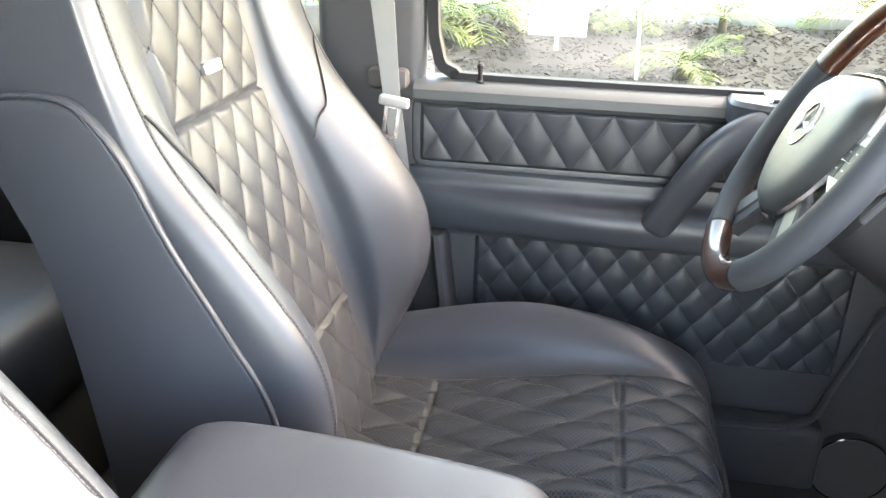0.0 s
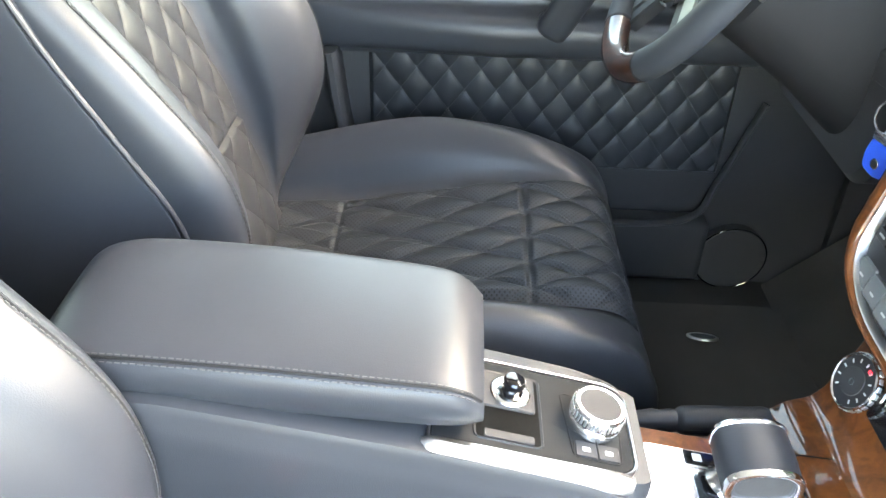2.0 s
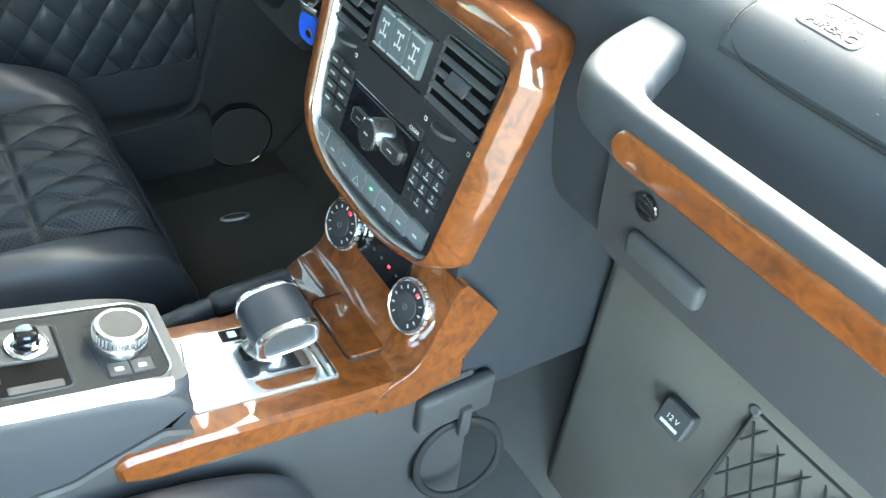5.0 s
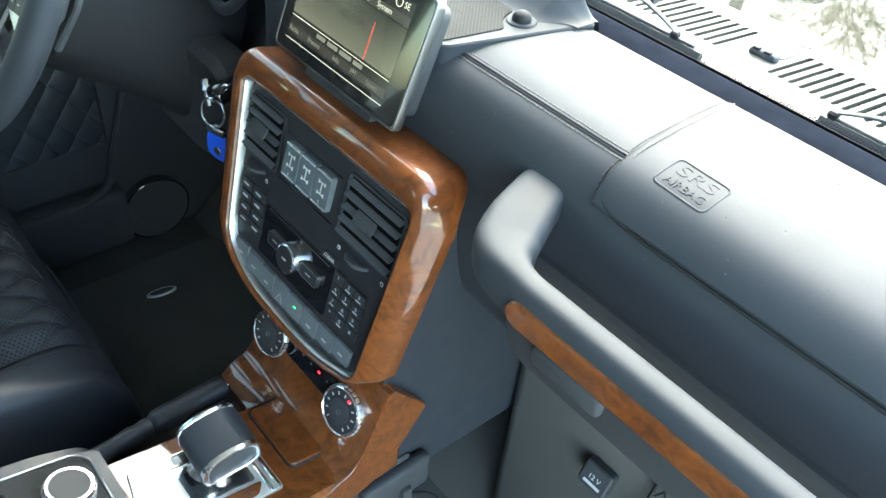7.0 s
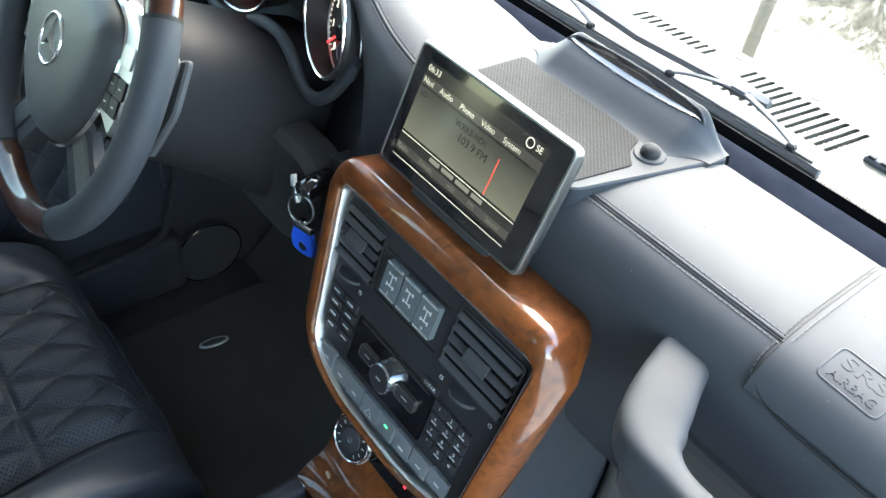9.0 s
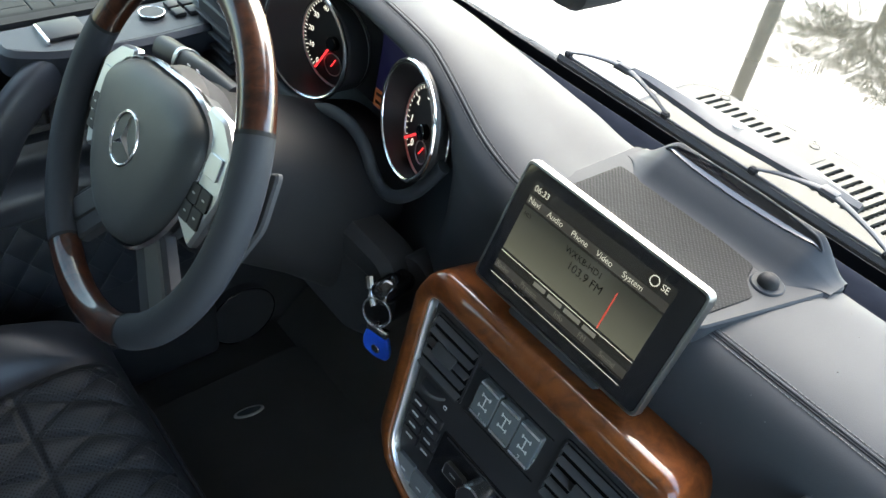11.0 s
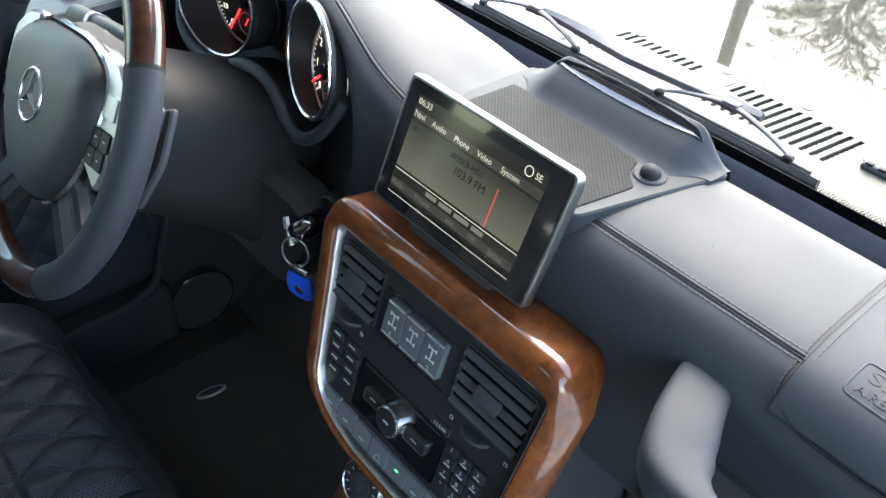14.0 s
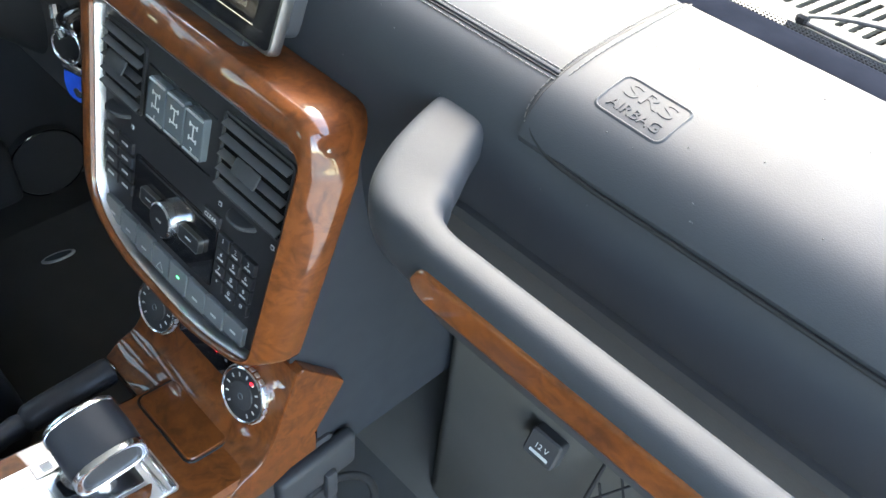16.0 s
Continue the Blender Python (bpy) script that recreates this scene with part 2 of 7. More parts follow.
GLASS = glass_mat("window_glass", (0.93, 0.96, 0.94))
TINTED = glass_mat("tinted_glass", (0.35, 0.38, 0.34))


# ---- mesh helpers ----
def V(*a):
    return Vector(a)


def mesh_of(bm, name, material, smooth=True, angle=35):
    me = bpy.data.meshes.new(name)
    bmesh.ops.recalc_face_normals(bm, faces=bm.faces)
    bm.to_mesh(me)
    bm.free()
    me.materials.append(material)
    if smooth:
        me.shade_smooth()
        me.set_sharp_from_angle(angle=radians(angle))
    return me


def part(name, bm, material, parent=None, label="", smooth=True, angle=35):
    ob = new(name, mesh_of(bm, name, material, smooth, angle))
    if parent:
        ob.parent = parent
    if label:
        ob["label"] = label
    return ob


def thing(name, label, category, group="", kind="", at=None):
    e = new(name)
    e.empty_display_size = 0.05
    if at is not None:
        e.matrix_world = at
    return tagged(e, label, category, group, kind)


def catmull(pts, n, closed=False):
    pts = [Vector(p) for p in pts]
    k = len(pts)
    segs = k if closed else k - 1
    out = []
    total = n if closed else n - 1
    for i in range(n):
        s = i / total * segs
        j = min(int(s), segs - 1)
        f = s - j
        if closed:
            p0, p1, p2, p3 = (pts[(j + d) % k] for d in (-1, 0, 1, 2))
        else:
            p1, p2 = pts[j], pts[j + 1]
            p0 = pts[j - 1] if j > 0 else p1 * 2 - p2
            p3 = pts[j + 2] if j + 2 < k else p2 * 2 - p1
        out.append(0.5 * ((2 * p1) + (p2 - p0) * f + (2 * p0 - 5 * p1 + 4 * p2 - p3) * f * f + (3 * p1 - p0 - 3 * p2 + p3) * f ** 3))
    return out


def loft(bm, rings, closed=True, cap=True):
    vs = [[bm.verts.new(p) for p in r] for r in rings]
    n = len(vs[0])
    for a, b in zip(vs, vs[1:]):
        for i in range(n if closed else n - 1):
            j = (i + 1) % n
            try:
                bm.faces.new((a[i], a[j], b[j], b[i]))
            except ValueError:
                pass
    if cap and closed:
        bm.faces.new(list(reversed(vs[0])))
        bm.faces.new(vs[-1])
    return bm


def box(c, s, r=0.004, seg=2, m=None, bm=None):
    """A box with rounded edges: centre, size, radius."""
    b = bmesh.new()
    bmesh.ops.create_cube(b, size=1)
    bmesh.ops.scale(b, vec=s, verts=b.verts)
    if r:
        bmesh.ops.bevel(b, geom=b.edges[:], offset=min(r, min(s) * 0.49), segments=seg, profile=0.5, affect="EDGES")
    bmesh.ops.translate(b, vec=c, verts=b.verts)
    if m is not None:
        bmesh.ops.transform(b, matrix=m, verts=b.verts)
    if bm is None:
        return b
    me = bpy.data.meshes.new("tmp")
    b.to_mesh(me)
    b.free()
    bm.from_mesh(me)
    bpy.data.meshes.remove(me)
    return bm


def xf(bm, m):
    bmesh.ops.transform(bm, matrix=m, verts=bm.verts)
    return bm


def frames_along(path, up):
    out = []
    for i, p in enumerate(path):
        t = (path[min(i + 1, len(path) - 1)] - path[max(i - 1, 0)]).normalized()
        s = t.cross(up).normalized()
        out.append((p, s, s.cross(t)))
    return out


def sweep(path, profile, up=V(0, 0, 1), bm=None, scale=None, closed=False):
    """A bar along a path. profile: points (side, up) in metres."""
    bm = bm or bmesh.new()
    rings = []
    fr = frames_along(path, Vector(up))
    for i, (p, s, u) in enumerate(fr):
        k = scale(i / (len(fr) - 1)) if scale else 1
        rings.append([p + s * a * k + u * b * k for a, b in profile])
    if closed:
        rings.append(rings[0])
    loft(bm, rings, True, not closed)
    if closed:
        bmesh.ops.remove_doubles(bm, verts=bm.verts, dist=1e-5)
    return bm


def ell(a, b, n=16, p=2.0):
    out = []
    for i in range(n):
        t = 2 * math.pi * i / n
        c, s = math.cos(t), math.sin(t)
        out.append((a * math.copysign(abs(c) ** (2 / p), c), b * math.copysign(abs(s) ** (2 / p), s)))
    return out


def tube(path, r, n=10, up=V(0, 0, 1), bm=None, closed=False):
    return sweep([Vector(p) for p in path], ell(r, r, n), up, bm, closed=closed)


def cyl(c, axis, r, h, n=32, r2=None, bev=0.0, bm=None):
    """A turned disc: from c along axis by h, edges bevelled."""
    r2 = r if r2 is None else r2
    prof = [(r - bev, 0), (r, bev), (r2, h - bev), (r2 - bev, h)] if bev else [(r, 0), (r2, h)]
    return turn(prof, c, axis, n, bm)


def turn(prof, c, axis, n=32, bm=None, cap=True):
    """Turn a profile of (radius, height) about an axis through c."""
    bm = bm or bmesh.new()
    q = Vector(axis).to_track_quat("Z", "Y")
    rings = []
    for r, h in prof:
        rings.append([Vector(c) + q @ V(r * math.cos(2 * math.pi * i / n), r * math.sin(2 * math.pi * i / n), h) for i in range(n)])
    return loft(bm, rings, True, cap)


def ring(c, axis, R, r, n=48, k=10, bm=None, flat=1.0):
    bm = bm or bmesh.new()
    q = Vector(axis).to_track_quat("Z", "Y")
    rings = []
    for j in range(n + 1):
        a = 2 * math.pi * j / n
        rings.append([Vector(c) + q @ V((R + r * math.cos(b)) * math.cos(a), (R + r * math.cos(b)) * math.sin(a), r * flat * math.sin(b))
                      for b in (2 * math.pi * i / k for i in range(k))])
    loft(bm, rings, True, False)
    bmesh.ops.remove_doubles(bm, verts=bm.verts, dist=1e-6)
    return bm


def rounded(pts, r, k=5):
    """A polygon (2D, any order) with its corners rounded; r one number or one a corner."""
    n, out = len(pts), []
    for i in range(n):
        p = Vector(pts[i])
        a, b = (Vector(pts[i - 1]) - p), (Vector(pts[(i + 1) % n]) - p)
        rr = r[i] if isinstance(r, (list, tuple)) else r
        rr = min(rr, a.length * 0.49, b.length * 0.49)
        s, e = p + a.normalized() * rr, p + b.normalized() * rr
        for j in range(k + 1):
            f = j / k
            out.append(s * (1 - f) ** 2 + p * 2 * f * (1 - f) + e * f * f)
    return out


def inset(poly, d):
    """Shift a closed 2D outline outwards (d > 0) along its normals."""
    n, out = len(poly), []
    area = sum(poly[i - 1].x * poly[i].y - poly[i].x * poly[i - 1].y for i in range(n))
    sg = 1 if area > 0 else -1
    for i in range(n):
        t = (poly[(i + 1) % n] - poly[i - 1])
        t = t.normalized() if t.length > 1e-9 else Vector((1, 0))
        out.append(poly[i] + Vector((t.y, -t.x)) * d * sg)
    return out


def plate(poly, w0, w1, bev=0.001, m=None, bm=None):
    """A plate of a 2D outline between the heights w0 and w1, its upper edge rounded, laid by the matrix m."""
    bm = bm or bmesh.new()
    p2 = [Vector(p) for p in poly]
    q = inset(p2, -bev)
    rings = [[V(a.x, a.y, w0) for a in p2], [V(a.x, a.y, w1 - bev) for a in p2], [V(a.x, a.y, w1) for a in q]]
    start = len(bm.verts)
    loft(bm, rings)
    if m is not None:
        bm.verts.ensure_lookup_table()
        bmesh.ops.transform(bm, matrix=m, verts=bm.verts[start:])
    return bm


def rect(x0, y0, x1, y1, r=0.003, k=4):
    return rounded([(x0, y0), (x1, y0), (x1, y1), (x0, y1)], r, k)


def surf(fn, nu, nv, bm=None):
    """An open sheet of fn(u, v), u and v from 0 to 1."""
    bm = bm or bmesh.new()
    rows = [[bm.verts.new(fn(i / nu, j / nv)) for i in range(nu + 1)] for j in range(nv + 1)]
    for a, b in zip(rows, rows[1:]):
        for i in range(nu):
            bm.faces.new((a[i], a[i + 1], b[i + 1], b[i]))
    return bm


def puff(a, b, w, h):
    """Quilting: 0 on the seams of diamonds w wide and h long, 1 in their middle."""
    p = math.sin(math.pi * (a / w + b / h)) * math.sin(math.pi * (a / w - b / h))
    return abs(p) ** 0.42


def words(name, text, size, m, material, parent, align="LEFT", depth=0.0002):
    cu = bpy.data.curves.new(name, "FONT")
    cu.body, cu.size, cu.align_x, cu.extrude = text, size, align, depth
    ob = bpy.data.objects.new(name, cu)
    scene.collection.objects.link(ob)
    bpy.context.view_layer.update()
    me = bpy.data.meshes.new_from_object(ob.evaluated_get(bpy.context.evaluated_depsgraph_get()))
    bpy.data.objects.remove(ob)
    me.transform(m)
    me.materials.clear()
    me.materials.append(material)
    out = new(name, me)
    out.parent = parent
    return out


# ---- ground and surroundings ----
def sheet(name, x0, y0, x1, y1, z, material, label, category, n=1):
    bm = surf(lambda u, v: V(x0 + (x1 - x0) * u, y0 + (y1 - y0) * v, z), n, n)
    return tagged(part(name, bm, material, smooth=False), label, category, kind="structure")


ground = sheet("ground", -400, -400, 400, 400, -0.05, CONCRETE, "pale concrete ground reaching to the horizon", "ground")
pavement = sheet("pavement", -6.2, -8, 0.75, 16, -0.005, MORTAR, "grey brick-paved driveway beside the car", "pavement")


def garden_bed():
    def f(u, v):
        x, y = -11.4 + 5.2 * u, -16 + 34 * v
        e = min(1, u * 10, (1 - u) * 10)
        return V(x, y, 0.0 + e * (0.05 + 0.05 * noise.noise(V(x * 0.9, y * 0.9, 0)) + 0.03 * noise.noise(V(x * 4, y * 4, 3))))
    return tagged(part("garden_bed", surf(f, 60, 240), MULCH), "brown mulch bed with young palms", "garden bed", kind="structure")


garden_bed()
kerb = tagged(part("kerb", box((-11.55, 1, 0.05), (0.25, 34, 0.2), 0.02), CONCRETE), "pale concrete kerb behind the mulch bed", "kerb", kind="structure")


def chips():
    rng = random.Random(4)
    verts, faces = [], []
    for i in range(5200):
        x, y = -6.4 - rng.random() ** 1.3 * 4.6, -3.5 + rng.random() * 8
        z = 0.05 + 0.05 * noise.noise(V(x * 0.9, y * 0.9, 0)) + 0.02
        q = Euler((rng.uniform(-0.5, 0.5), rng.uniform(-0.5, 0.5), rng.uniform(0, 6.3))).to_matrix()
        l, w, h = rng.uniform(0.02, 0.09), rng.uniform(0.008, 0.02), rng.uniform(0.004, 0.012)
        k = len(verts)
        for a, b, c in ((-1, -1, 0), (1, -0.6, 0), (1, 0.7, 0), (-1, 1, 0), (-0.6, -0.5, 1), (0.7, -0.3, 1), (0.6, 0.5, 1), (-0.7, 0.4, 1)):
            verts.append(V(x, y, z) + q @ V(a * l / 2, b * w, c * h))
        faces += [(k + a, k + b, k + c, k + d) for a, b, c, d in ((4, 5, 6, 7), (0, 1, 5, 4), (1, 2, 6, 5), (2, 3, 7, 6), (3, 0, 4, 7))]
    me = bpy.data.meshes.new("mulch_chips")
    me.from_pydata(verts, [], faces)
    me.materials.append(CHIP)
    tagged(new("mulch_chips", me), "loose bark chips and dry straw lying on the mulch bed", "bark chips", kind="stuff")


chips()


def frond(bm, base, out, length, droop, leaflets, lw, rng):
    """One palm frond: a bent rib with narrow leaflets on both sides."""
    out = Vector(out).normalized()
    side = out.cross(V(0, 0, 1)).normalized()
    pts = []
    d = out.copy()
    p = Vector(base)
    n = 12
    for i in range(n + 1):
        pts.append(p.copy())
        p = p + d * (length / n)
        d = (d + V(0, 0, -droop / n)).normalized()
    tube(pts, length * 0.008, 5, V(0.1, 0.2, 1), bm)
    for i in range(leaflets):
        f = 0.12 + 0.88 * i / leaflets
        k = min(n - 1, int(f * n))
        b = pts[k].lerp(pts[k + 1], f * n - k)
        t = (pts[k + 1] - pts[k]).normalized()
        ll = length * 0.42 * math.sin(math.pi * min(1, 0.12 + 0.86 * f)) ** 0.7 * rng.uniform(0.85, 1.1)
        for sg in (-1, 1):
            dr = (t * 0.75 + side * sg * 0.8 + V(0, 0, rng.uniform(-0.1, 0.35))).normalized()
            e = b + dr * ll + V(0, 0, -0.25 * ll)
            mid = b + dr * ll * 0.5
            w = t * lw
            v = [bm.verts.new(q) for q in (b - w * 0.4, b + w * 0.4, mid + w, mid - w, e)]
            bm.faces.new((v[0], v[1], v[2], v[3]))
            bm.faces.new((v[3], v[2], v[4]))


def palm(name, at, trunk_h, trunk_r, fronds, length, seed, label, leaf):
    rng = random.Random(seed)
    s = thing(name, label, "palm tree", "palms", at=Matrix.Translation(at))
    ph = [(trunk_r * (1.25 - 0.35 * i / 14) * (1 + 0.06 * (i % 2)), trunk_h * i / 14) for i in range(15)]
    part("trunk", turn(ph, (0, 0, 0), (0.02, 0.01, 1), 14), TRUNK, s)
    bm = bmesh.new()
    for i in range(fronds):
        a = i * 2.4 + rng.uniform(-0.2, 0.2)
        up = rng.uniform(0.15, 1.3)
        frond(bm, V(0, 0, trunk_h), (math.cos(a), math.sin(a), up), length * rng.uniform(0.8, 1.1), rng.uniform(0.9, 1.7), 22, length * 0.012, rng)
    part("crown", bm, leaf, s, smooth=False)
    return s


for i, (x, y, h, L, n) in enumerate(((-7.35, 0.4, 0.10, 0.62, 11), (-9.2, -1.9, 0.2, 0.95, 13), (-8.6, -2.4, 0.2, 0.9, 12), (-10.3, 1.1, 0.18, 0.7, 11), (-11.0, 2.9, 0.2, 0.9, 12), (-10.4, 0.1, 0.25, 0.8, 11), (-8.3, 3.3, 0.15, 0.8, 11), (-9.9, -0.5, 0.1, 0.5, 9), (-8.4, -4.2, 0.3, 1.2, 13))):
    palm("small_palm", (x, y, 0.06), h, 0.05, n, L, 10 + i, "young green palm planted in the mulch bed", YOUNGLEAF)
palm("tall_palm", (-5.6, 15.5, 0), 6.4, 0.16, 26, 2.3, 5, "tall palm with drooping green fronds in front of the car", LEAF)


def stake():
    s = thing("garden_stake", "thin white metal stake standing in the mulch", "stake")
    part("rod", tube([(-7.15, -0.01, 0.03), (-7.16, -0.03, 0.5), (-7.18, -0.08, 0.92)], 0.014, 8, V(1, 0, 0)), WHITE, s)


stake()
p = thing("garden_sign", "blank pale sign board standing in the mulch bed", "sign")
part("board", box((0, 0, 0.42), (0.02, 0.62, 0.5), 0.006, m=Matrix.Translation((-8.6, -0.82, 0.02))), WHITE, p)
part("post", box((0.02, 0, 0.2), (0.03, 0.04, 0.4), 0.004, m=Matrix.Translation((-8.6, -0.82, 0.02))), WHITE, p)


def street_lamp():
    s = thing("street_lamp", "dark bronze street lamp in front of the car", "street lamp", at=Matrix.Translation((-5.6, 11.4, 0)))
    part("pole", turn([(0.19, 0), (0.18, 0.3), (0.13, 0.35), (0.12, 9.0), (0.11, 11)], (0, 0, 0), (0, 0, 1), 16), GREYMETAL, s)
    part("lamp_head", box((0.7, 0, 11.0), (1.4, 0.25, 0.12), 0.04), GREYMETAL, s)


street_lamp()

# ---- cabin shell ----


def cabin():
    tagged(part("floor", box((0, -0.75, 0.68), (1.44, 2.4, 0.05), 0.01), CARPET), "black carpeted car floor", "floor", kind="structure")
    bm = box((0, 0.44, 0.99), (1.44, 0.06, 0.60), 0.01)
    loft(bm, [[V(x, 0.15, 0.70), V(x, 0.42, 0.95), V(x, 0.43, 0.70)] for x in (-0.70, 0.70)])
    tagged(part("wall_front", bm, CARPET), "black carpeted bulkhead below the dashboard", "wall", kind="structure")
    tagged(part("ceiling", box((0, -0.9, 1.985), (1.5, 2.2, 0.05), 0.02), HEADLINER), "grey fabric roof lining", "ceiling", kind="structure")
    bm = box((0, -1.98, 1.02), (1.5, 0.06, 0.7), 0.01)
    for x in (-0.70, 0.70):
        box((x, -1.98, 1.66), (0.10, 0.06, 0.62), 0.01, bm=bm)
    box((0, -1.98, 1.925), (1.5, 0.058, 0.09), 0.01, bm=bm)
    tagged(part("wall_rear", bm, PLASTIC), "dark rear wall of the cabin below the tailgate window", "wall", kind="structure")
    g = tagged(part("window_1", surf(lambda u, v: V(-0.66 + 1.32 * u, -1.98, 1.36 + 0.53 * v), 1, 1), TINTED), "tinted rear window", "window", kind="structure")
    g.visible_shadow = False
    for s, nm in ((-1, "wall_left"), (1, "wall_right")):
        bm = box((s * 0.745, -1.34, 1.02), (0.06, 1.24, 0.66), 0.01)
        box((s * 0.735, -0.715, 1.32), (0.05, 0.165, 1.28), 0.02, 3, bm=bm)
        box((s * 0.745, 0.355, 1.01), (0.06, 0.20, 0.64), 0.01, bm=bm)
        box((s * 0.735, -0.9, 1.93), (0.06, 2.1, 0.07), 0.02, bm=bm)
        # right side: unseen filler in place of the rear window, blocks light from behind
        box((s * 0.745, -1.9 if s < 0 else -1.37, 1.63), (0.06, 0.12 if s < 0 else 1.18, 0.6), 0.02, bm=bm)
        loft(bm, [[V(s * 0.735 + dx, 0.30 - 0.21 * k + dy, 1.33 + 0.63 * k) for dx, dy in ((-0.025, -0.045), (0.025, -0.045), (0.03, 0.035), (-0.03, 0.035))] for k in (0, 0.33, 0.66, 1)])
        tagged(part(nm, bm, PLASTIC), "dark trimmed cabin side with door pillars", "wall", kind="structure")
    g = tagged(part("window_2", surf(lambda u, v: V(-0.745, -1.84 + 1.06 * u, 1.345 + 0.56 * v), 1, 1), TINTED), "tinted rear side window", "window", kind="structure")
    # driver belt
    s = thing("seat_belt", "grey seat belt hanging on the door pillar with steel tongue", "seat belt")
    path = catmull([(-0.685, -0.705, 1.62), (-0.672, -0.685, 1.48), (-0.658, -0.668, 1.34), (-0.672, -0.655, 1.2), (-0.684, -0.66, 1.1), (-0.70, -0.67, 0.98)], 40)
    part("webbing", sweep(path, [(-0.022, -0.001), (0.022, -0.001), (0.022, 0.001), (-0.022, 0.001)], V(1, 0, 0), scale=lambda t: 1.0 - 0.42 * min(1, t / 0.4) - 0.2 * max(0, t - 0.45)), BELT, s)
    m = Matrix.Translation((-0.648, -0.662, 1.335)) @ pose(0, 0, 0, 90, 8, 90)
    part("tongue_grip", xf(box((0, 0.0, 0), (0.046, 0.016, 0.012), 0.005, 3), m), WHITEPLASTIC, s, "pale plastic belt grip")
    bm = bmesh.new()
    out = rect(-0.012, -0.055, 0.012, -0.005, 0.004)
    loft(bm, [[V(p.x, p.y, w) for p in inset(out, o)] for o, w in ((-0.005, 0), (0, 0), (0, 0.003), (-0.005, 0.003), (-0.005, 0))], True, False)
    part("tongue", xf(bm, m), CHROME, s, "steel buckle tongue")
    part("anchor", box((-0.655, -0.66, 0.985), (0.012, 0.03, 0.02), 0.004), CHROME, s, "steel belt anchor")
    part("reel_cover", box((-0.69, -0.68, 1.36), (0.03, 0.06, 0.03), 0.008), PLASTIC, s)


cabin()


# ---- seats ----
def stitches(bm, path, pitch=0.0048, ln=0.0032, r=0.0005, off=V(0, 0, 0)):
    """Small thread dashes along a path."""
    pts = [Vector(p) + off for p in path]
    tot = [0.0]
    for a, b in zip(pts, pts[1:]):
        tot.append(tot[-1] + (b - a).length)

    def at(s):
        lo = max(0, min(len(tot) - 2, int(np.searchsorted(tot, s)) - 1))
        d = tot[lo + 1] - tot[lo]
        return pts[lo].lerp(pts[lo + 1], (s - tot[lo]) / d if d > 1e-9 else 0)
    s = pitch / 2
    while s + ln < tot[-1]:
        a, b = at(s), at(s + ln)
        t = (b - a).normalized()
        u = t.orthogonal().normalized() * r
        w = t.cross(u)
        k = [[bm.verts.new(p + q) for q in (u, w, -u, -w)] for p in (a, b)]
        for j in range(4):
            bm.faces.new((k[0][j], k[0][(j + 1) % 4], k[1][(j + 1) % 4], k[1][j]))
        s += pitch
    return bm


def quilt_seams(fn, u0, u1, v0, v1, a0, a1, b0, b1, w, h, clip):
    """Paths along the diamond seams of a panel fn(u, v), whose plain sides are a (across) and b (along)."""
    out = []
    da, db = a1 - a0, b1 - b0
    for sg in (-1, 1):
        lo, hi = sorted(((a0 / w + sg * b0 / h), (a1 / w + sg * b1 / h), (a0 / w + sg * b1 / h), (a1 / w + sg * b0 / h)))[::3]
        for k in range(math.ceil(lo), math.floor(hi) + 1):
            pts = []
            for i in range(61):
                b = b0 + db * i / 60
                a = (k - sg * b / h) * w
                u, v = (a - a0) / da, (b - b0) / db
                if clip < u < 1 - clip and clip < v < 1 - clip:
                    pts.append(fn(u, v))
            if len(pts) > 3:
                out.append(pts)
    return out


def back_line(z):
    """How far back the middle of a backrest lies at the height z."""
    return -0.70 - (z - 1.1) * 0.36 if z < 1.385 else -0.8026 - (z - 1.385) * 0.2


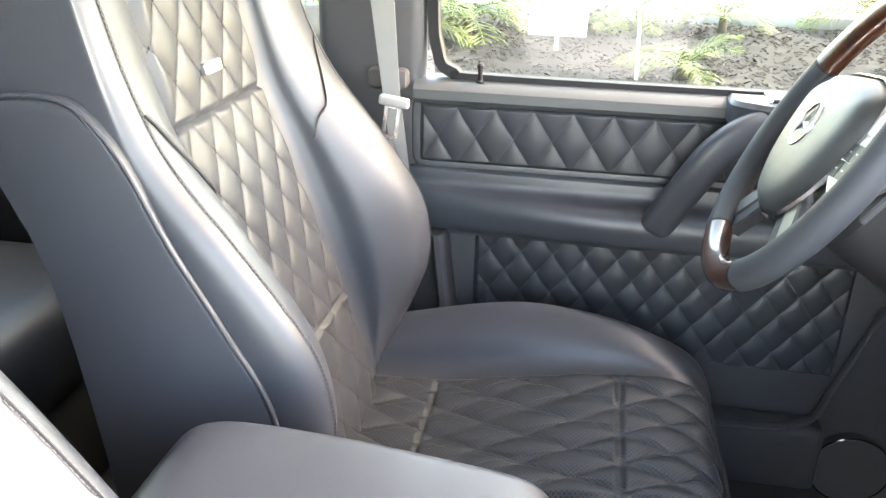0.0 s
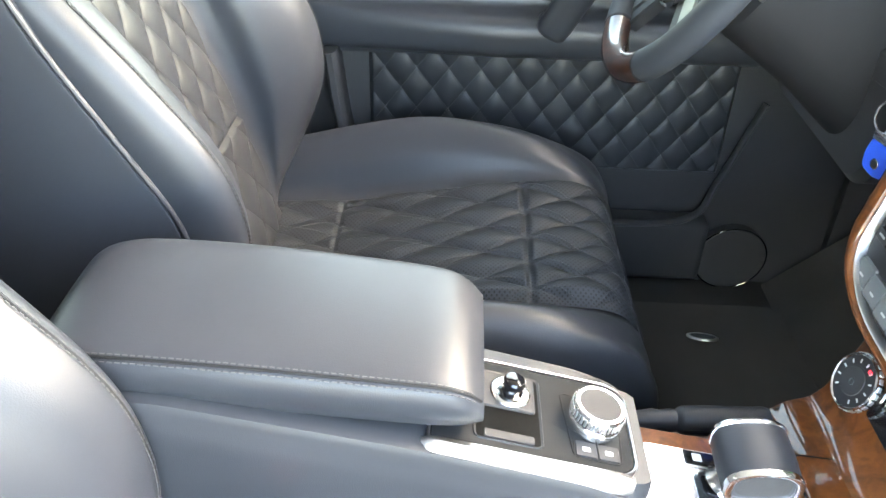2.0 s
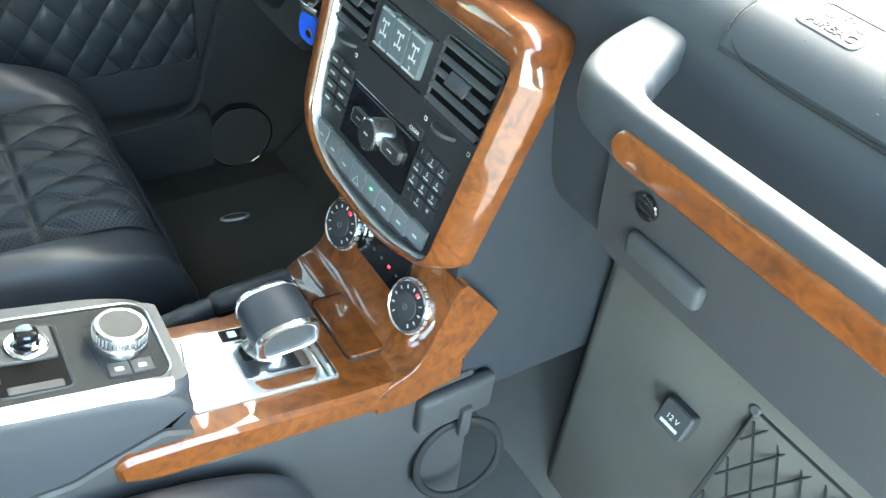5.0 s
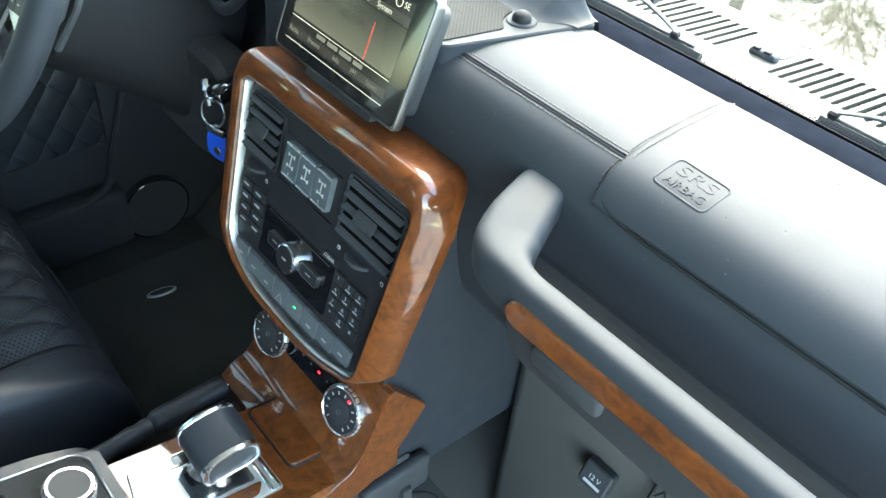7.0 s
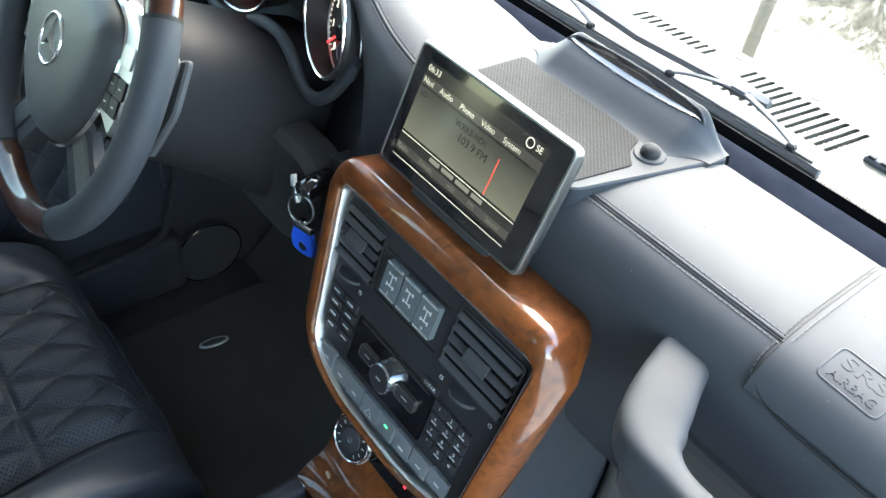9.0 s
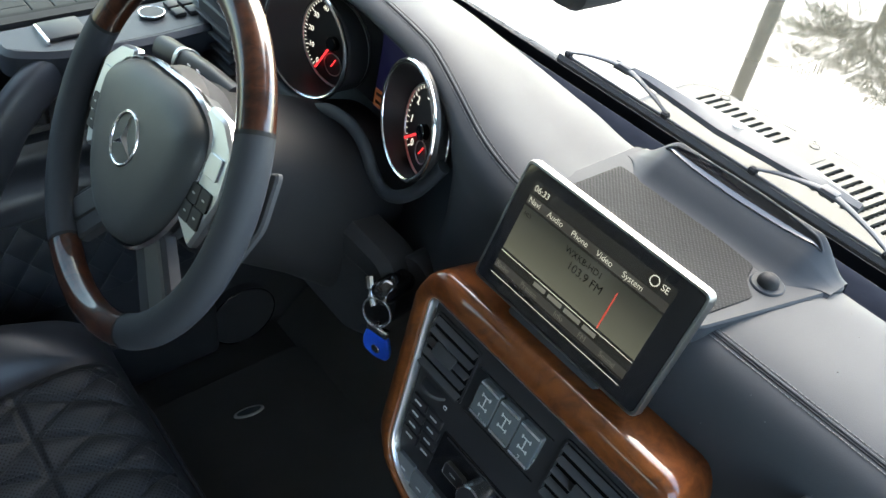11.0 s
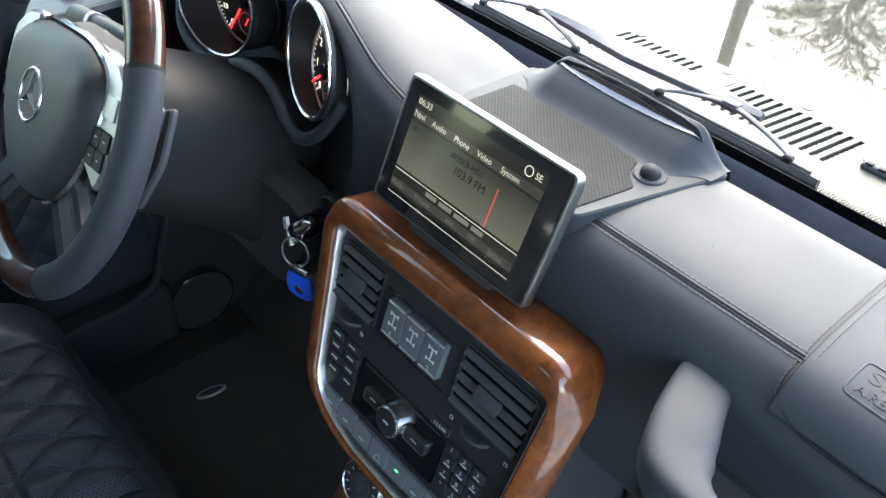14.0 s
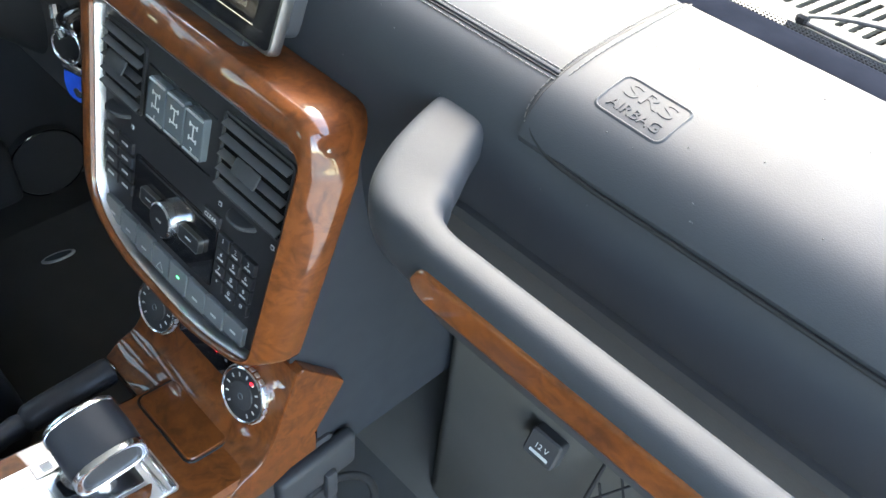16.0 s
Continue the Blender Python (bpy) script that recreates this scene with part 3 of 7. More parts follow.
def seat(name, at, label, spread):
    s = thing(name, label, "car seat", "front seats")
    W = 0.245
    # cushion: cross-section rings along y
    bm = bmesh.new()
    rings = []
    for y, top, bol, low, w in ((-0.74, 0.95, 0.03, 0.80, 0.97), (-0.70, 0.955, 0.05, 0.78, 1.0), (-0.56, 0.963, 0.08, 0.77, 1.02), (-0.44, 0.985, 0.078, 0.77, 1.02), (-0.32, 1.003, 0.05, 0.77, 0.98),
                                 (-0.25, 1.006, 0.022, 0.78, 0.94), (-0.205, 0.995, 0.004, 0.80, 0.91), (-0.18, 0.965, 0.0, 0.82, 0.89), (-0.168, 0.93, -0.004, 0.84, 0.87), (-0.172, 0.88, -0.01, 0.85, 0.82)):
        k = W * w
        sec = [(-k * 0.93, low), (-k * 1.02, (low + top) / 2), (-k, top + bol * 0.2), (-k * 0.88, top + bol), (-k * 0.72, top + bol * 0.6), (-k * 0.56, top - 0.006), (0, top - 0.012),
               (k * 0.56, top - 0.006), (k * 0.72, top + bol * 0.6), (k * 0.88, top + bol), (k, top + bol * 0.2), (k * 1.02, (low + top) / 2), (k * 0.93, low)]
        rings.append([V(p.x, y, p.y) for p in catmull([(a, b, 0) for a, b in sec], 60)])
    dense = [catmull(c, 46) for c in zip(*rings)]
    loft(bm, list(zip(*dense)))
    part("cushion", bm, LEATHER, s)
    path = catmull([(-0.215, -0.30, 0.93), (-0.2, -0.2, 0.925), (-0.12, -0.166, 0.915), (0, -0.163, 0.912), (0.12, -0.166, 0.915), (0.2, -0.2, 0.925), (0.215, -0.30, 0.93)], 40)
    part("cushion_piping", tube(path, 0.0025, 8, V(0, 0, 1)), LEATHER, s)
    # quilted cushion panel
    ys = [(-0.70, 0.957), (-0.56, 0.963), (-0.44, 0.985), (-0.31, 1.006), (-0.24, 1.007), (-0.205, 0.997), (-0.185, 0.975)]
    line = catmull([(0, a, b) for a, b in ys], 400)

    def cush(u, v):
        p = line[min(399, max(0, int(v * 399)))]
        x = (u - 0.5) * 0.285
        e = min(1, min(u, 1 - u) * 14, min(v, 1 - v) * 25)
        seam = min(1, abs(p.y + 0.31) / 0.007) * min(1, abs(p.y + 0.56) / 0.005)
        q = puff(x, p.y + 0.31, 0.058, 0.113)
        h = (0.0092 * q + 0.002) * e * (0.35 + 0.65 * seam) - 0.006 * (1 - e)
        return p + V(x, 0, h - 0.008 * (1 - (2 * u - 1) ** 2) + 0.004)
    part("cushion_panel", surf(cush, 150, 300), PERF, s, "diamond-quilted perforated black leather", angle=80)
    # backrest: side bolsters that swell in the middle and tuck in at the foot
    bm = bmesh.new()
    rings = []
    for z, bol, back, w in ((0.93, -0.03, -0.80, 0.80), (0.965, -0.01, -0.805, 0.88), (1.01, 0.030, -0.812, 0.97), (1.06, 0.070, -0.818, 1.02), (1.11, 0.104, -0.824, 1.045), (1.165, 0.124, -0.832, 1.055), (1.225, 0.127, -0.840, 1.055),
                            (1.305, 0.100, -0.855, 1.05), (1.385, 0.066, -0.875, 1.04), (1.45, 0.046, -0.93, 1.02), (1.52, 0.038, -0.955, 1.0), (1.60, 0.028, -0.965, 0.95), (1.66, 0.006, -0.965, 0.84), (1.685, -0.015, -0.96, 0.66)):
        k, yc = W * w, back_line(z)
        half = [(k * 0.90, back + 0.012), (k * 0.995, back * 0.7 + yc * 0.3), (k * 1.0, yc + bol * 0.45), (k * 0.985, yc + bol * 0.82), (k * 0.93, yc + bol * 0.985), (k * 0.85, yc + bol * 0.985), (k * 0.73, yc + bol * 0.86), (k * 0.60, yc + bol * 0.50), (k * 0.515, yc + bol * 0.06 - 0.004)]
        sec = [(-a, b) for a, b in half] + [(0, yc - 0.008)] + half[::-1] + [(0, back)]
        rings.append([V(p.x, p.y, z) for p in catmull([(a, b, 0) for a, b in sec], 140, True)])
    dense = [catmull(c, 80) for c in zip(*rings)]
    loft(bm, list(zip(*dense)))
    part("backrest", bm, LEATHER, s)
    # crest seam with thread on both sides, and the shoulder seam across each bolster
    thread = bmesh.new()
    for idx, sg in ((31, -1), (95, 1)):
        col = [dense[idx][j] for j in range(3, 74)]
        part("crest_seam", tube([p + V(sg * 0.0003, 0.0002, 0) for p in col], 0.0011, 6, V(1, 0, 0)), RUBBER, s)
        for d in (-1, 1):
            stitches(thread, [dense[idx + d][j].lerp(dense[idx][j], 0.42) + V(0, 0.0009, 0.0003) for j in range(3, 74)], 0.005, 0.0033, 0.0005)
        cross = []
        for f in range(25):
            a = idx - sg * 20 * f / 24
            z = 1.432 - 0.125 * (f / 24) ** 1.2
            lo = int(a)
            cross.append(min((dense[lo][j] for j in range(10, 76)), key=lambda p: abs(p.z - z)).lerp(min((dense[lo + 1][j] for j in range(10, 76)), key=lambda p: abs(p.z - z)), a - lo))
        cross = catmull(cross[::4], 40)
        part("shoulder_seam", tube([p + V(-sg * 0.0018, 0.0008, 0) for p in cross], 0.0016, 6, V(1, 0, 0)), RUBBER, s)
        for d in (-0.004, 0.004):
            stitches(thread, [p + V(-sg * 0.0022, 0.0012, d) for p in cross], 0.005, 0.0033, 0.0005)
    tagged(part("stitching", thread, STITCH, s, "grey double stitching"), kind="stuff")

    def backp(z0, z1, w0, w1, dw, dh):
        def f(u, v):
            z = z0 + (z1 - z0) * v
            yc = back_line(z)
            w = w0 + (w1 - w0) * v
            x = (u - 0.5) * w
            e = min(1, min(u, 1 - u) * 14)
            ev = min(1, min(v, 1 - v) * (z1 - z0) / 0.006)
            q = puff((u - 0.5) * w0, z - z0, dw, dh)
            h = (0.0048 * q * ev + 0.0015 + 0.0025 * ev) * e - 0.01 * (1 - e)
            return V(x, yc + h * 0.94 + 0.002, z + h * 0.34)
        return f
    thread = bmesh.new()
    for nm, z0, z1, w0, w1 in (("back_panel", 1.1018, 1.3848, 0.268, 0.254), ("lumbar_panel", 0.95, 1.1015, 0.20, 0.268), ("shoulder_panel", 1.385, 1.64, 0.254, 0.236)):
        fn = backp(z0, z1, w0, w1, 0.0565, 0.082)
        part(nm, surf(fn, 130, 120), QUILT, s, "diamond-quilted black leather", angle=80)
        for pth in quilt_seams(fn, 0, 1, 0, 1, -w0 / 2, w0 / 2, 0, z1 - z0, 0.0565, 0.082, 0.03):
            stitches(thread, pth, 0.005, 0.0032, 0.0005, V(0, 0.0010, 0.0003))
    tagged(part("quilt_stitching", thread, SHADEDTHREAD, s, "thread in the quilting, coloured dark for the shade in the seams"), kind="stuff")
    thread = bmesh.new()
    for pth in quilt_seams(cush, 0, 1, 0, 1, -0.1425, 0.1425, -0.39, 0.125, 0.058, 0.113, 0.03):
        stitches(thread, pth, 0.005, 0.0032, 0.0004, V(0, 0, 0.0006))
    tagged(part("cushion_stitching", thread, STITCH, s, "grey thread in the quilting"), kind="stuff")
    m = Matrix.Translation((0.006, -0.8015, 1.431)) @ pose(0, 0, 0, 79, 0, 180)
    part("badge", plate(rect(-0.02, -0.0065, 0.02, 0.0065, 0.003), -0.006, 0.003, 0.0008, m), SILVER, s, "small silver badge plate")
    # hard shell on the sides and back
    for sg in (-1, 1):
        prof = [(-0.80, 0.84), (-0.70, 0.86), (-0.66, 0.97), (-0.640, 1.08), (-0.648, 1.17), (-0.688, 1.25), (-0.731, 1.328), (-0.765, 1.402), (-0.795, 1.440), (-0.823, 1.453), (-0.872, 1.450), (-0.90, 1.42), (-0.855, 1.3), (-0.828, 1.108), (-0.815, 0.95)]
        o = catmull([(a, b, 0) for a, b in prof], 60, True)
        bm = bmesh.new()
        c = V(-0.80, 1.15, 0)
        loft(bm, [[V(sg * x, c.x + (p.x - c.x) * k, c.y + (p.y - c.y) * k) for p in o] for x, k in ((0.2, 1.0), (0.245 + spread, 1.0), (0.251 + spread, 0.994), (0.2545 + spread, 0.98), (0.2555 + spread, 0.955))])
        part("side_shell", bm, LEATHER, s, "smooth black side cover")
        part("side_piping", tube([V(sg * (0.2525 + spread), p.x + 0.001, p.y) for p in o[10:42]], 0.0026, 8, V(1, 0, 0)), LEATHER, s)
        part("inner_piping", tube([V(sg * (0.2535 + spread), p.x - 0.011 * min(1, (24 - i) / 10), p.y - 0.002) for i, p in enumerate(o[8:33])], 0.0016, 8, V(1, 0, 0)), LEATHER, s)
    part("seat_base", box((0, -0.50, 0.745), (0.42, 0.44, 0.09), 0.02), PLASTIC, s)
    part("headrest", box((0, -0.915, 1.735), (0.27, 0.09, 0.14), 0.04, 4), LEATHER, s)
    s.matrix_world = at
    return s


driver_seat = seat("driver_seat", Matrix.Translation((-0.372, 0, 0)), "black leather driver seat with diamond-quilted centre panels", 0.011)
passenger_seat = seat("passenger_seat", Matrix.Translation((0.372, 0.0, 0)), "black leather passenger seat with stitched side bolster", 0.008)


def rear_bench():
    s = thing("rear_bench", "black leather rear bench seat", "car seat")
    part("seat", box((0, -1.35, 0.98), (1.3, 0.5, 0.18), 0.06, 4), LEATHER, s)
    part("base", box((0, -1.35, 0.80), (1.25, 0.45, 0.2), 0.02, 2), CARPET, s)
    part("backrest", box((0, -1.68, 1.3), (1.3, 0.16, 0.66), 0.06, 4), LEATHER, s)


rear_bench()


def buckle():
    s = thing("belt_buckle", "black belt buckle with red release button beside the console", "belt buckle")
    m = Matrix.Translation((0.165, -0.515, 1.075)) @ pose(0, 0, 0, 20, 0, 15)
    part("housing", xf(box((0, 0, 0), (0.028, 0.05, 0.05), 0.008, 3), m), PLASTIC, s)
    part("button", xf(box((0, 0.0, 0.026), (0.022, 0.032, 0.012), 0.004, 3), m), RED, s, "red release button")
    part("stalk", tube([(0.165, -0.53, 0.72), (0.165, -0.525, 0.9), (0.165, -0.515, 1.06)], 0.012, 10, V(1, 0, 0)), PLASTIC, s)


buckle()


# ---- driver door ----
def door():
    d = thing("door_1", "closed black-trimmed driver door with diamond-quilted leather panels", "car door", kind="structure")
    bm = box((-0.74, -0.20, 0.92), (0.06, 0.90, 0.46), 0.012)
    box((-0.74, -0.20, 1.245), (0.06, 0.90, 0.20), 0.012, bm=bm)
    part("door_shell", bm, PLASTIC, d)
    prof = [(-0.03, -0.03), (0.022, -0.03), (0.03, -0.022), (0.030, -0.008), (0.020, 0.001), (0.0, 0.005), (-0.03, 0.005)]
    part("window_sill", sweep([V(-0.725, -0.645 + 0.9 * i / 10, 1.352) for i in range(11)], prof), HUBGREY, d)
    bm = bmesh.new()
    path = catmull([(-0.735, 0.235, 1.36), (-0.735, 0.2, 1.357), (-0.735, -0.5, 1.357), (-0.735, -0.59, 1.366), (-0.735, -0.615, 1.40), (-0.735, -0.622, 1.5), (-0.735, -0.622, 1.9)], 60)
    sweep(path, [(-0.014, -0.008), (0.014, -0.008), (0.016, 0.0), (0.010, 0.008), (-0.014, 0.008)], V(0.0, 1, 1), bm)
    part("window_frame", bm, RUBBER, d)
    bm = surf(lambda u, v: V(-0.738, -0.62 + 0.84 * u - 0.02 * v, 1.35 + 0.56 * v), 1, 1)
    g = part("window_pane", bm, TINTED, d)
    g.visible_shadow = False

    def quilted(y0, y1, z0, z1, x, dw, dh, amp=0.0048):
        def f(u, v):
            y, z = y0 + (y1 - y0) * u, z0 + (z1 - z0) * v
            e = min(1, min(u * (y1 - y0), (1 - u) * (y1 - y0), v * (z1 - z0), (1 - v) * (z1 - z0)) / 0.007)
            return V(x + (amp * puff(y - y0, z - z0, dw, dh) + 0.004) * e - 0.004 * (1 - e), y, z)
        return f
    thread = bmesh.new()
    f1 = quilted(-0.637, -0.15, 1.230, 1.325, -0.706, 0.058, 0.088, 0.0045)
    part("upper_panel", surf(f1, 260, 70), QUILT, d, "diamond-quilted black leather", angle=80)
    for pth in quilt_seams(f1, 0, 1, 0, 1, 0, 0.487, 0, 0.095, 0.058, 0.088, 0.012):
        stitches(thread, pth, 0.005, 0.0032, 0.0006, V(0.0013, 0, 0))
    f2 = quilted(-0.545, 0.03, 0.925, 1.132, -0.707, 0.050, 0.067)
    part("lower_panel", surf(f2, 260, 120), QUILT, d, "diamond-quilted black leather", angle=80)
    for pth in quilt_seams(f2, 0, 1, 0, 1, 0, 0.575, 0, 0.207, 0.050, 0.067, 0.012):
        stitches(thread, pth, 0.005, 0.0032, 0.0006, V(0.0013, 0, 0))
    tagged(part("quilt_stitching", thread, STITCH, d, "grey thread in the quilting"), kind="stuff")
    out = rounded([(-0.645, 1.222), (-0.645, 1.332), (-0.14, 1.332), (-0.14, 1.222)], 0.025)
    bm = bmesh.new()
    loft(bm, [[V(x, p.x, p.y) for p in inset(out, o)] for o, x in ((-0.011, -0.712), (-0.009, -0.7072), (-0.004, -0.7060), (0.002, -0.7064), (0.005, -0.712))], True, False)
    part("panel_border", bm, LEATHER, d)
    # arm rest: scooped ledge
    path = [V(-0.70, -0.65 + 0.88 * i / 30, 1.175) for i in range(31)]
    bm = bmesh.new()
    rings = []
    for p in path:
        k = max(0.12, min(1, (p.y + 0.66) / 0.3)) ** 0.6
        rings.append([V(p.x + a * (k if a > 0 else 1), p.y, p.z + b) for a, b in ((-0.015, 0.048), (0.008, 0.047), (0.012, 0.03), (0.02, 0.022), (0.045, 0.016), (0.056, 0.004), (0.058, -0.012), (0.052, -0.034), (0.035, -0.046), (0.012, -0.05), (0.006, -0.058), (-0.015, -0.058))])
    dense = [catmull(r, 40) for r in rings]
    loft(bm, dense)
    part("armrest", bm, LEATHER, d)
    path = catmull([(-0.655, -0.280, 1.166), (-0.648, -0.266, 1.192), (-0.637, -0.236, 1.250), (-0.634, -0.206, 1.298), (-0.646, -0.160, 1.330), (-0.672, -0.10, 1.338)], 34)
    bm = bmesh.new()
    rings = []
    for i, (p, sd, u) in enumerate(frames_along(path, V(1, 0, 0))):
        k = min(1, 0.45 + i / 5) ** 0.6
        rings.append([p + sd * x * k + u * y * k for x, y in ell(0.024, 0.016, 24, 2.8)])
    loft(bm, rings)
    part("pull_handle", bm, LEATHER, d)
    part("handle_foot", xf(box((0, 0, 0), (0.035, 0.052, 0.05), 0.02, 5), Matrix.Translation((-0.662, -0.276, 1.172)) @ pose(0, 0, 0, -25, 0, 0)), LEATHER, d)
    # pillar trim behind the lower panel and the pocket lip
    part("rear_trim", sweep(catmull([(-0.70, -0.60, 1.125), (-0.70, -0.585, 1.0), (-0.70, -0.56, 0.86)], 16), ell(0.012, 0.04, 14, 3), V(1, 0, 0)), PLASTIC, d)
    path = catmull([(-0.70, -0.5, 0.845), (-0.672, -0.40, 0.845), (-0.665, -0.12, 0.848), (-0.665, -0.01, 0.865), (-0.675, 0.025, 0.93), (-0.69, 0.075, 1.06)], 50)
    part("pocket_rim", sweep(path, ell(0.005, 0.008, 10), V(1, 0, 0)), PLASTIC, d)
    part("pocket", box((-0.69, -0.22, 0.79), (0.05, 0.5, 0.12), 0.015, 3), PLASTIC, d)
    part("lock_pin", turn([(0.0065, 0), (0.0065, 0.002), (0.0035, 0.004), (0.0035, 0.014), (0.0042, 0.02), (0.0055, 0.026), (0.0035, 0.029)], (-0.715, -0.547, 1.355), (0, 0, 1), 14), RUBBER, d)
    # switch block on the sill
    m = Matrix.Translation((-0.68, -0.045, 1.352))
    part("switch_panel", plate(rounded([(-0.036, -0.15), (0.020, -0.15), (0.052, -0.09), (0.058, 0.02), (0.050, 0.11), (-0.036, 0.11)], [0.004, 0.02, 0.05, 0.05, 0.02, 0.004]), -0.022, 0.010, 0.006, m), LEATHER, d)
    thread = bmesh.new()
    stitches(thread, [m @ V(*p) for p in catmull([(0.012, -0.142, 0.0102), (0.040, -0.095, 0.0102), (0.047, 0.0, 0.0102), (0.040, 0.10, 0.0102)], 40)], 0.005, 0.0033, 0.0005)
    tagged(part("stitching", thread, STITCH, d, "grey edge stitching"), kind="stuff")
    sw = part("memory_switch", box((-0.004, -0.075, 0.0125), (0.045, 0.045, 0.006), 0.002, 2, m), KEYMAT, d)
    part("switch_trim", box((0.0, -0.10, 0.0125), (0.048, 0.005, 0.007), 0.002, 2, m), CHROME, sw, "chrome strip")
    sw = part("mirror_switch", cyl(m @ V(0, 0.03, 0.009), (0, 0, 1), 0.015, 0.006, 28, bev=0.001), KEYMAT, d)
    part("switch_ring", ring(m @ V(0, 0.03, 0.0145), (0, 0, 1), 0.0152, 0.001, 36, 8), CHROME, sw)
    for i in range(4):
        part("window_switch", box((-0.012 + 0.022 * (i % 2), 0.06 + 0.018 * (i // 2), 0.0125), (0.018, 0.014, 0.006), 0.0015, 2, m), KEYMAT, d)
    part("switch_edge", box((0.0, 0.094, 0.0125), (0.045, 0.003, 0.006), 0.001, 2, m), CHROME, d)
    # round loudspeaker in the foot well
    sp = part("speaker_grille", cyl((-0.715, 0.085, 0.765), (1, 0, 0), 0.062, 0.024, 48, bev=0.003), PLASTIC, d)
    part("speaker_ring", ring((-0.692, 0.085, 0.765), (1, 0, 0), 0.062, 0.0012, 60, 8), PIANO, sp)


door()

# ---- dashboard ----
SECTIONS = {
    -0.70: [(.26, 1.36), (.25, 1.415), (.22, 1.425), (.14, 1.425), (.09, 1.42), (.06, 1.41), (.05, 1.39), (.05, 1.36), (.055, 1.32), (.06, 1.28), (.08, 1.2), (.12, 1.15), (.2, 1.1)],
    -0.62: [(.26, 1.36), (.25, 1.418), (.22, 1.435), (.14, 1.44), (.09, 1.435), (.06, 1.425), (.05, 1.40), (.05, 1.37), (.055, 1.33), (.06, 1.28), (.08, 1.2), (.12, 1.15), (.2, 1.1)],
    -0.55: [(.26, 1.36), (.25, 1.425), (.225, 1.45), (.16, 1.48), (.11, 1.492), (.078, 1.488), (.072, 1.472), (.110, 1.44), (.115, 1.36), (.085, 1.30), (.06, 1.22), (.12, 1.15), (.2, 1.1)],
    -0.46: [(.26, 1.36), (.25, 1.425), (.225, 1.455), (.165, 1.49), (.115, 1.504), (.08, 1.502), (.074, 1.489), (.128, 1.47), (.132, 1.36), (.085, 1.30), (.06, 1.22), (.12, 1.15), (.2, 1.1)],
    -0.36: [(.255, 1.36), (.248, 1.425), (.222, 1.455), (.165, 1.49), (.115, 1.504), (.08, 1.502), (.074, 1.489), (.128, 1.47), (.132, 1.36), (.085, 1.30), (.06, 1.22), (.12, 1.15), (.2, 1.1)],
    -0.27: [(.245, 1.36), (.238, 1.425), (.216, 1.452), (.16, 1.482), (.11, 1.496), (.078, 1.492), (.072, 1.478), (.122, 1.455), (.126, 1.35), (.082, 1.29), (.06, 1.22), (.12, 1.15), (.2, 1.1)],
    -0.215: [(.238, 1.36), (.232, 1.425), (.212, 1.448), (.15, 1.468), (.10, 1.481), (.066, 1.475), (.070, 1.458), (.105, 1.44), (.105, 1.36), (.06, 1.30), (.06, 1.22), (.12, 1.15), (.2, 1.1)],
    -0.188: [(.235, 1.36), (.230, 1.425), (.209, 1.446), (.147, 1.460), (.095, 1.470), (.061, 1.462), (.050, 1.444), (.050, 1.415), (.048, 1.35), (.045, 1.30), (.066, 1.215), (.12, 1.155), (.2, 1.12)],
    -0.165: [(.232, 1.36), (.228, 1.425), (.207, 1.445), (.145, 1.454), (.092, 1.461), (.058, 1.451), (.046, 1.43), (.044, 1.40), (.042, 1.34), (.045, 1.29), (.07, 1.21), (.12, 1.16), (.2, 1.13)],
    -0.12: [(.212, 1.36), (.2105, 1.428), (.199, 1.4428), (.14, 1.446), (.092, 1.446), (.06, 1.436), (.045, 1.415), (.043, 1.385), (.047, 1.33), (.053, 1.27), (.075, 1.21), (.12, 1.17), (.2, 1.15)],
    0.05: [(.207, 1.36), (.2055, 1.428), (.196, 1.4425), (.14, 1.444), (.095, 1.441), (.068, 1.432), (.052, 1.412), (.047, 1.385), (.05, 1.33), (.057, 1.27), (.075, 1.21), (.12, 1.17), (.2, 1.15)],
    0.40: [(.207, 1.36), (.2055, 1.428), (.196, 1.4425), (.14, 1.444), (.095, 1.441), (.068, 1.432), (.052, 1.412), (.047, 1.385), (.05, 1.33), (.057, 1.27), (.075, 1.21), (.12, 1.17), (.2, 1.15)],
    0.70: [(.207, 1.36), (.2055, 1.428), (.196, 1.4425), (.14, 1.444), (.095, 1.441), (.068, 1.432), (.052, 1.412), (.047, 1.385), (.05, 1.33), (.057, 1.27), (.075, 1.21), (.12, 1.17), (.2, 1.15)],
}
_sx = sorted(SECTIONS)


_gx = np.linspace(-0.70, 0.70, 561)
_table = np.array([[np.interp(_gx, _sx, [SECTIONS[q][k][j] for q in _sx]) for j in (0, 1)] for k in range(13)])
_kern = np.exp(-0.5 * (np.arange(-24, 25) * 0.0025 / 0.014) ** 2)
_kern /= _kern.sum()
_table = np.array([[np.convolve(np.pad(r, 24, mode="edge"), _kern, mode="valid") for r in pair] for pair in _table])


def dash_profile(x, n=13):
    """The dashboard's outline in the plane of x, as n points from the windscreen round to the knees."""
    return catmull([(x, float(np.interp(x, _gx, _table[k][0])), float(np.interp(x, _gx, _table[k][1]))) for k in range(13)], n)


def on_dash(x, s):
    """A point of the dashboard's skin: x, and s from 0 (windscreen) to 12 (knees)."""
    pr = dash_profile(x, 121)
    return pr[int(round(s * 10))]


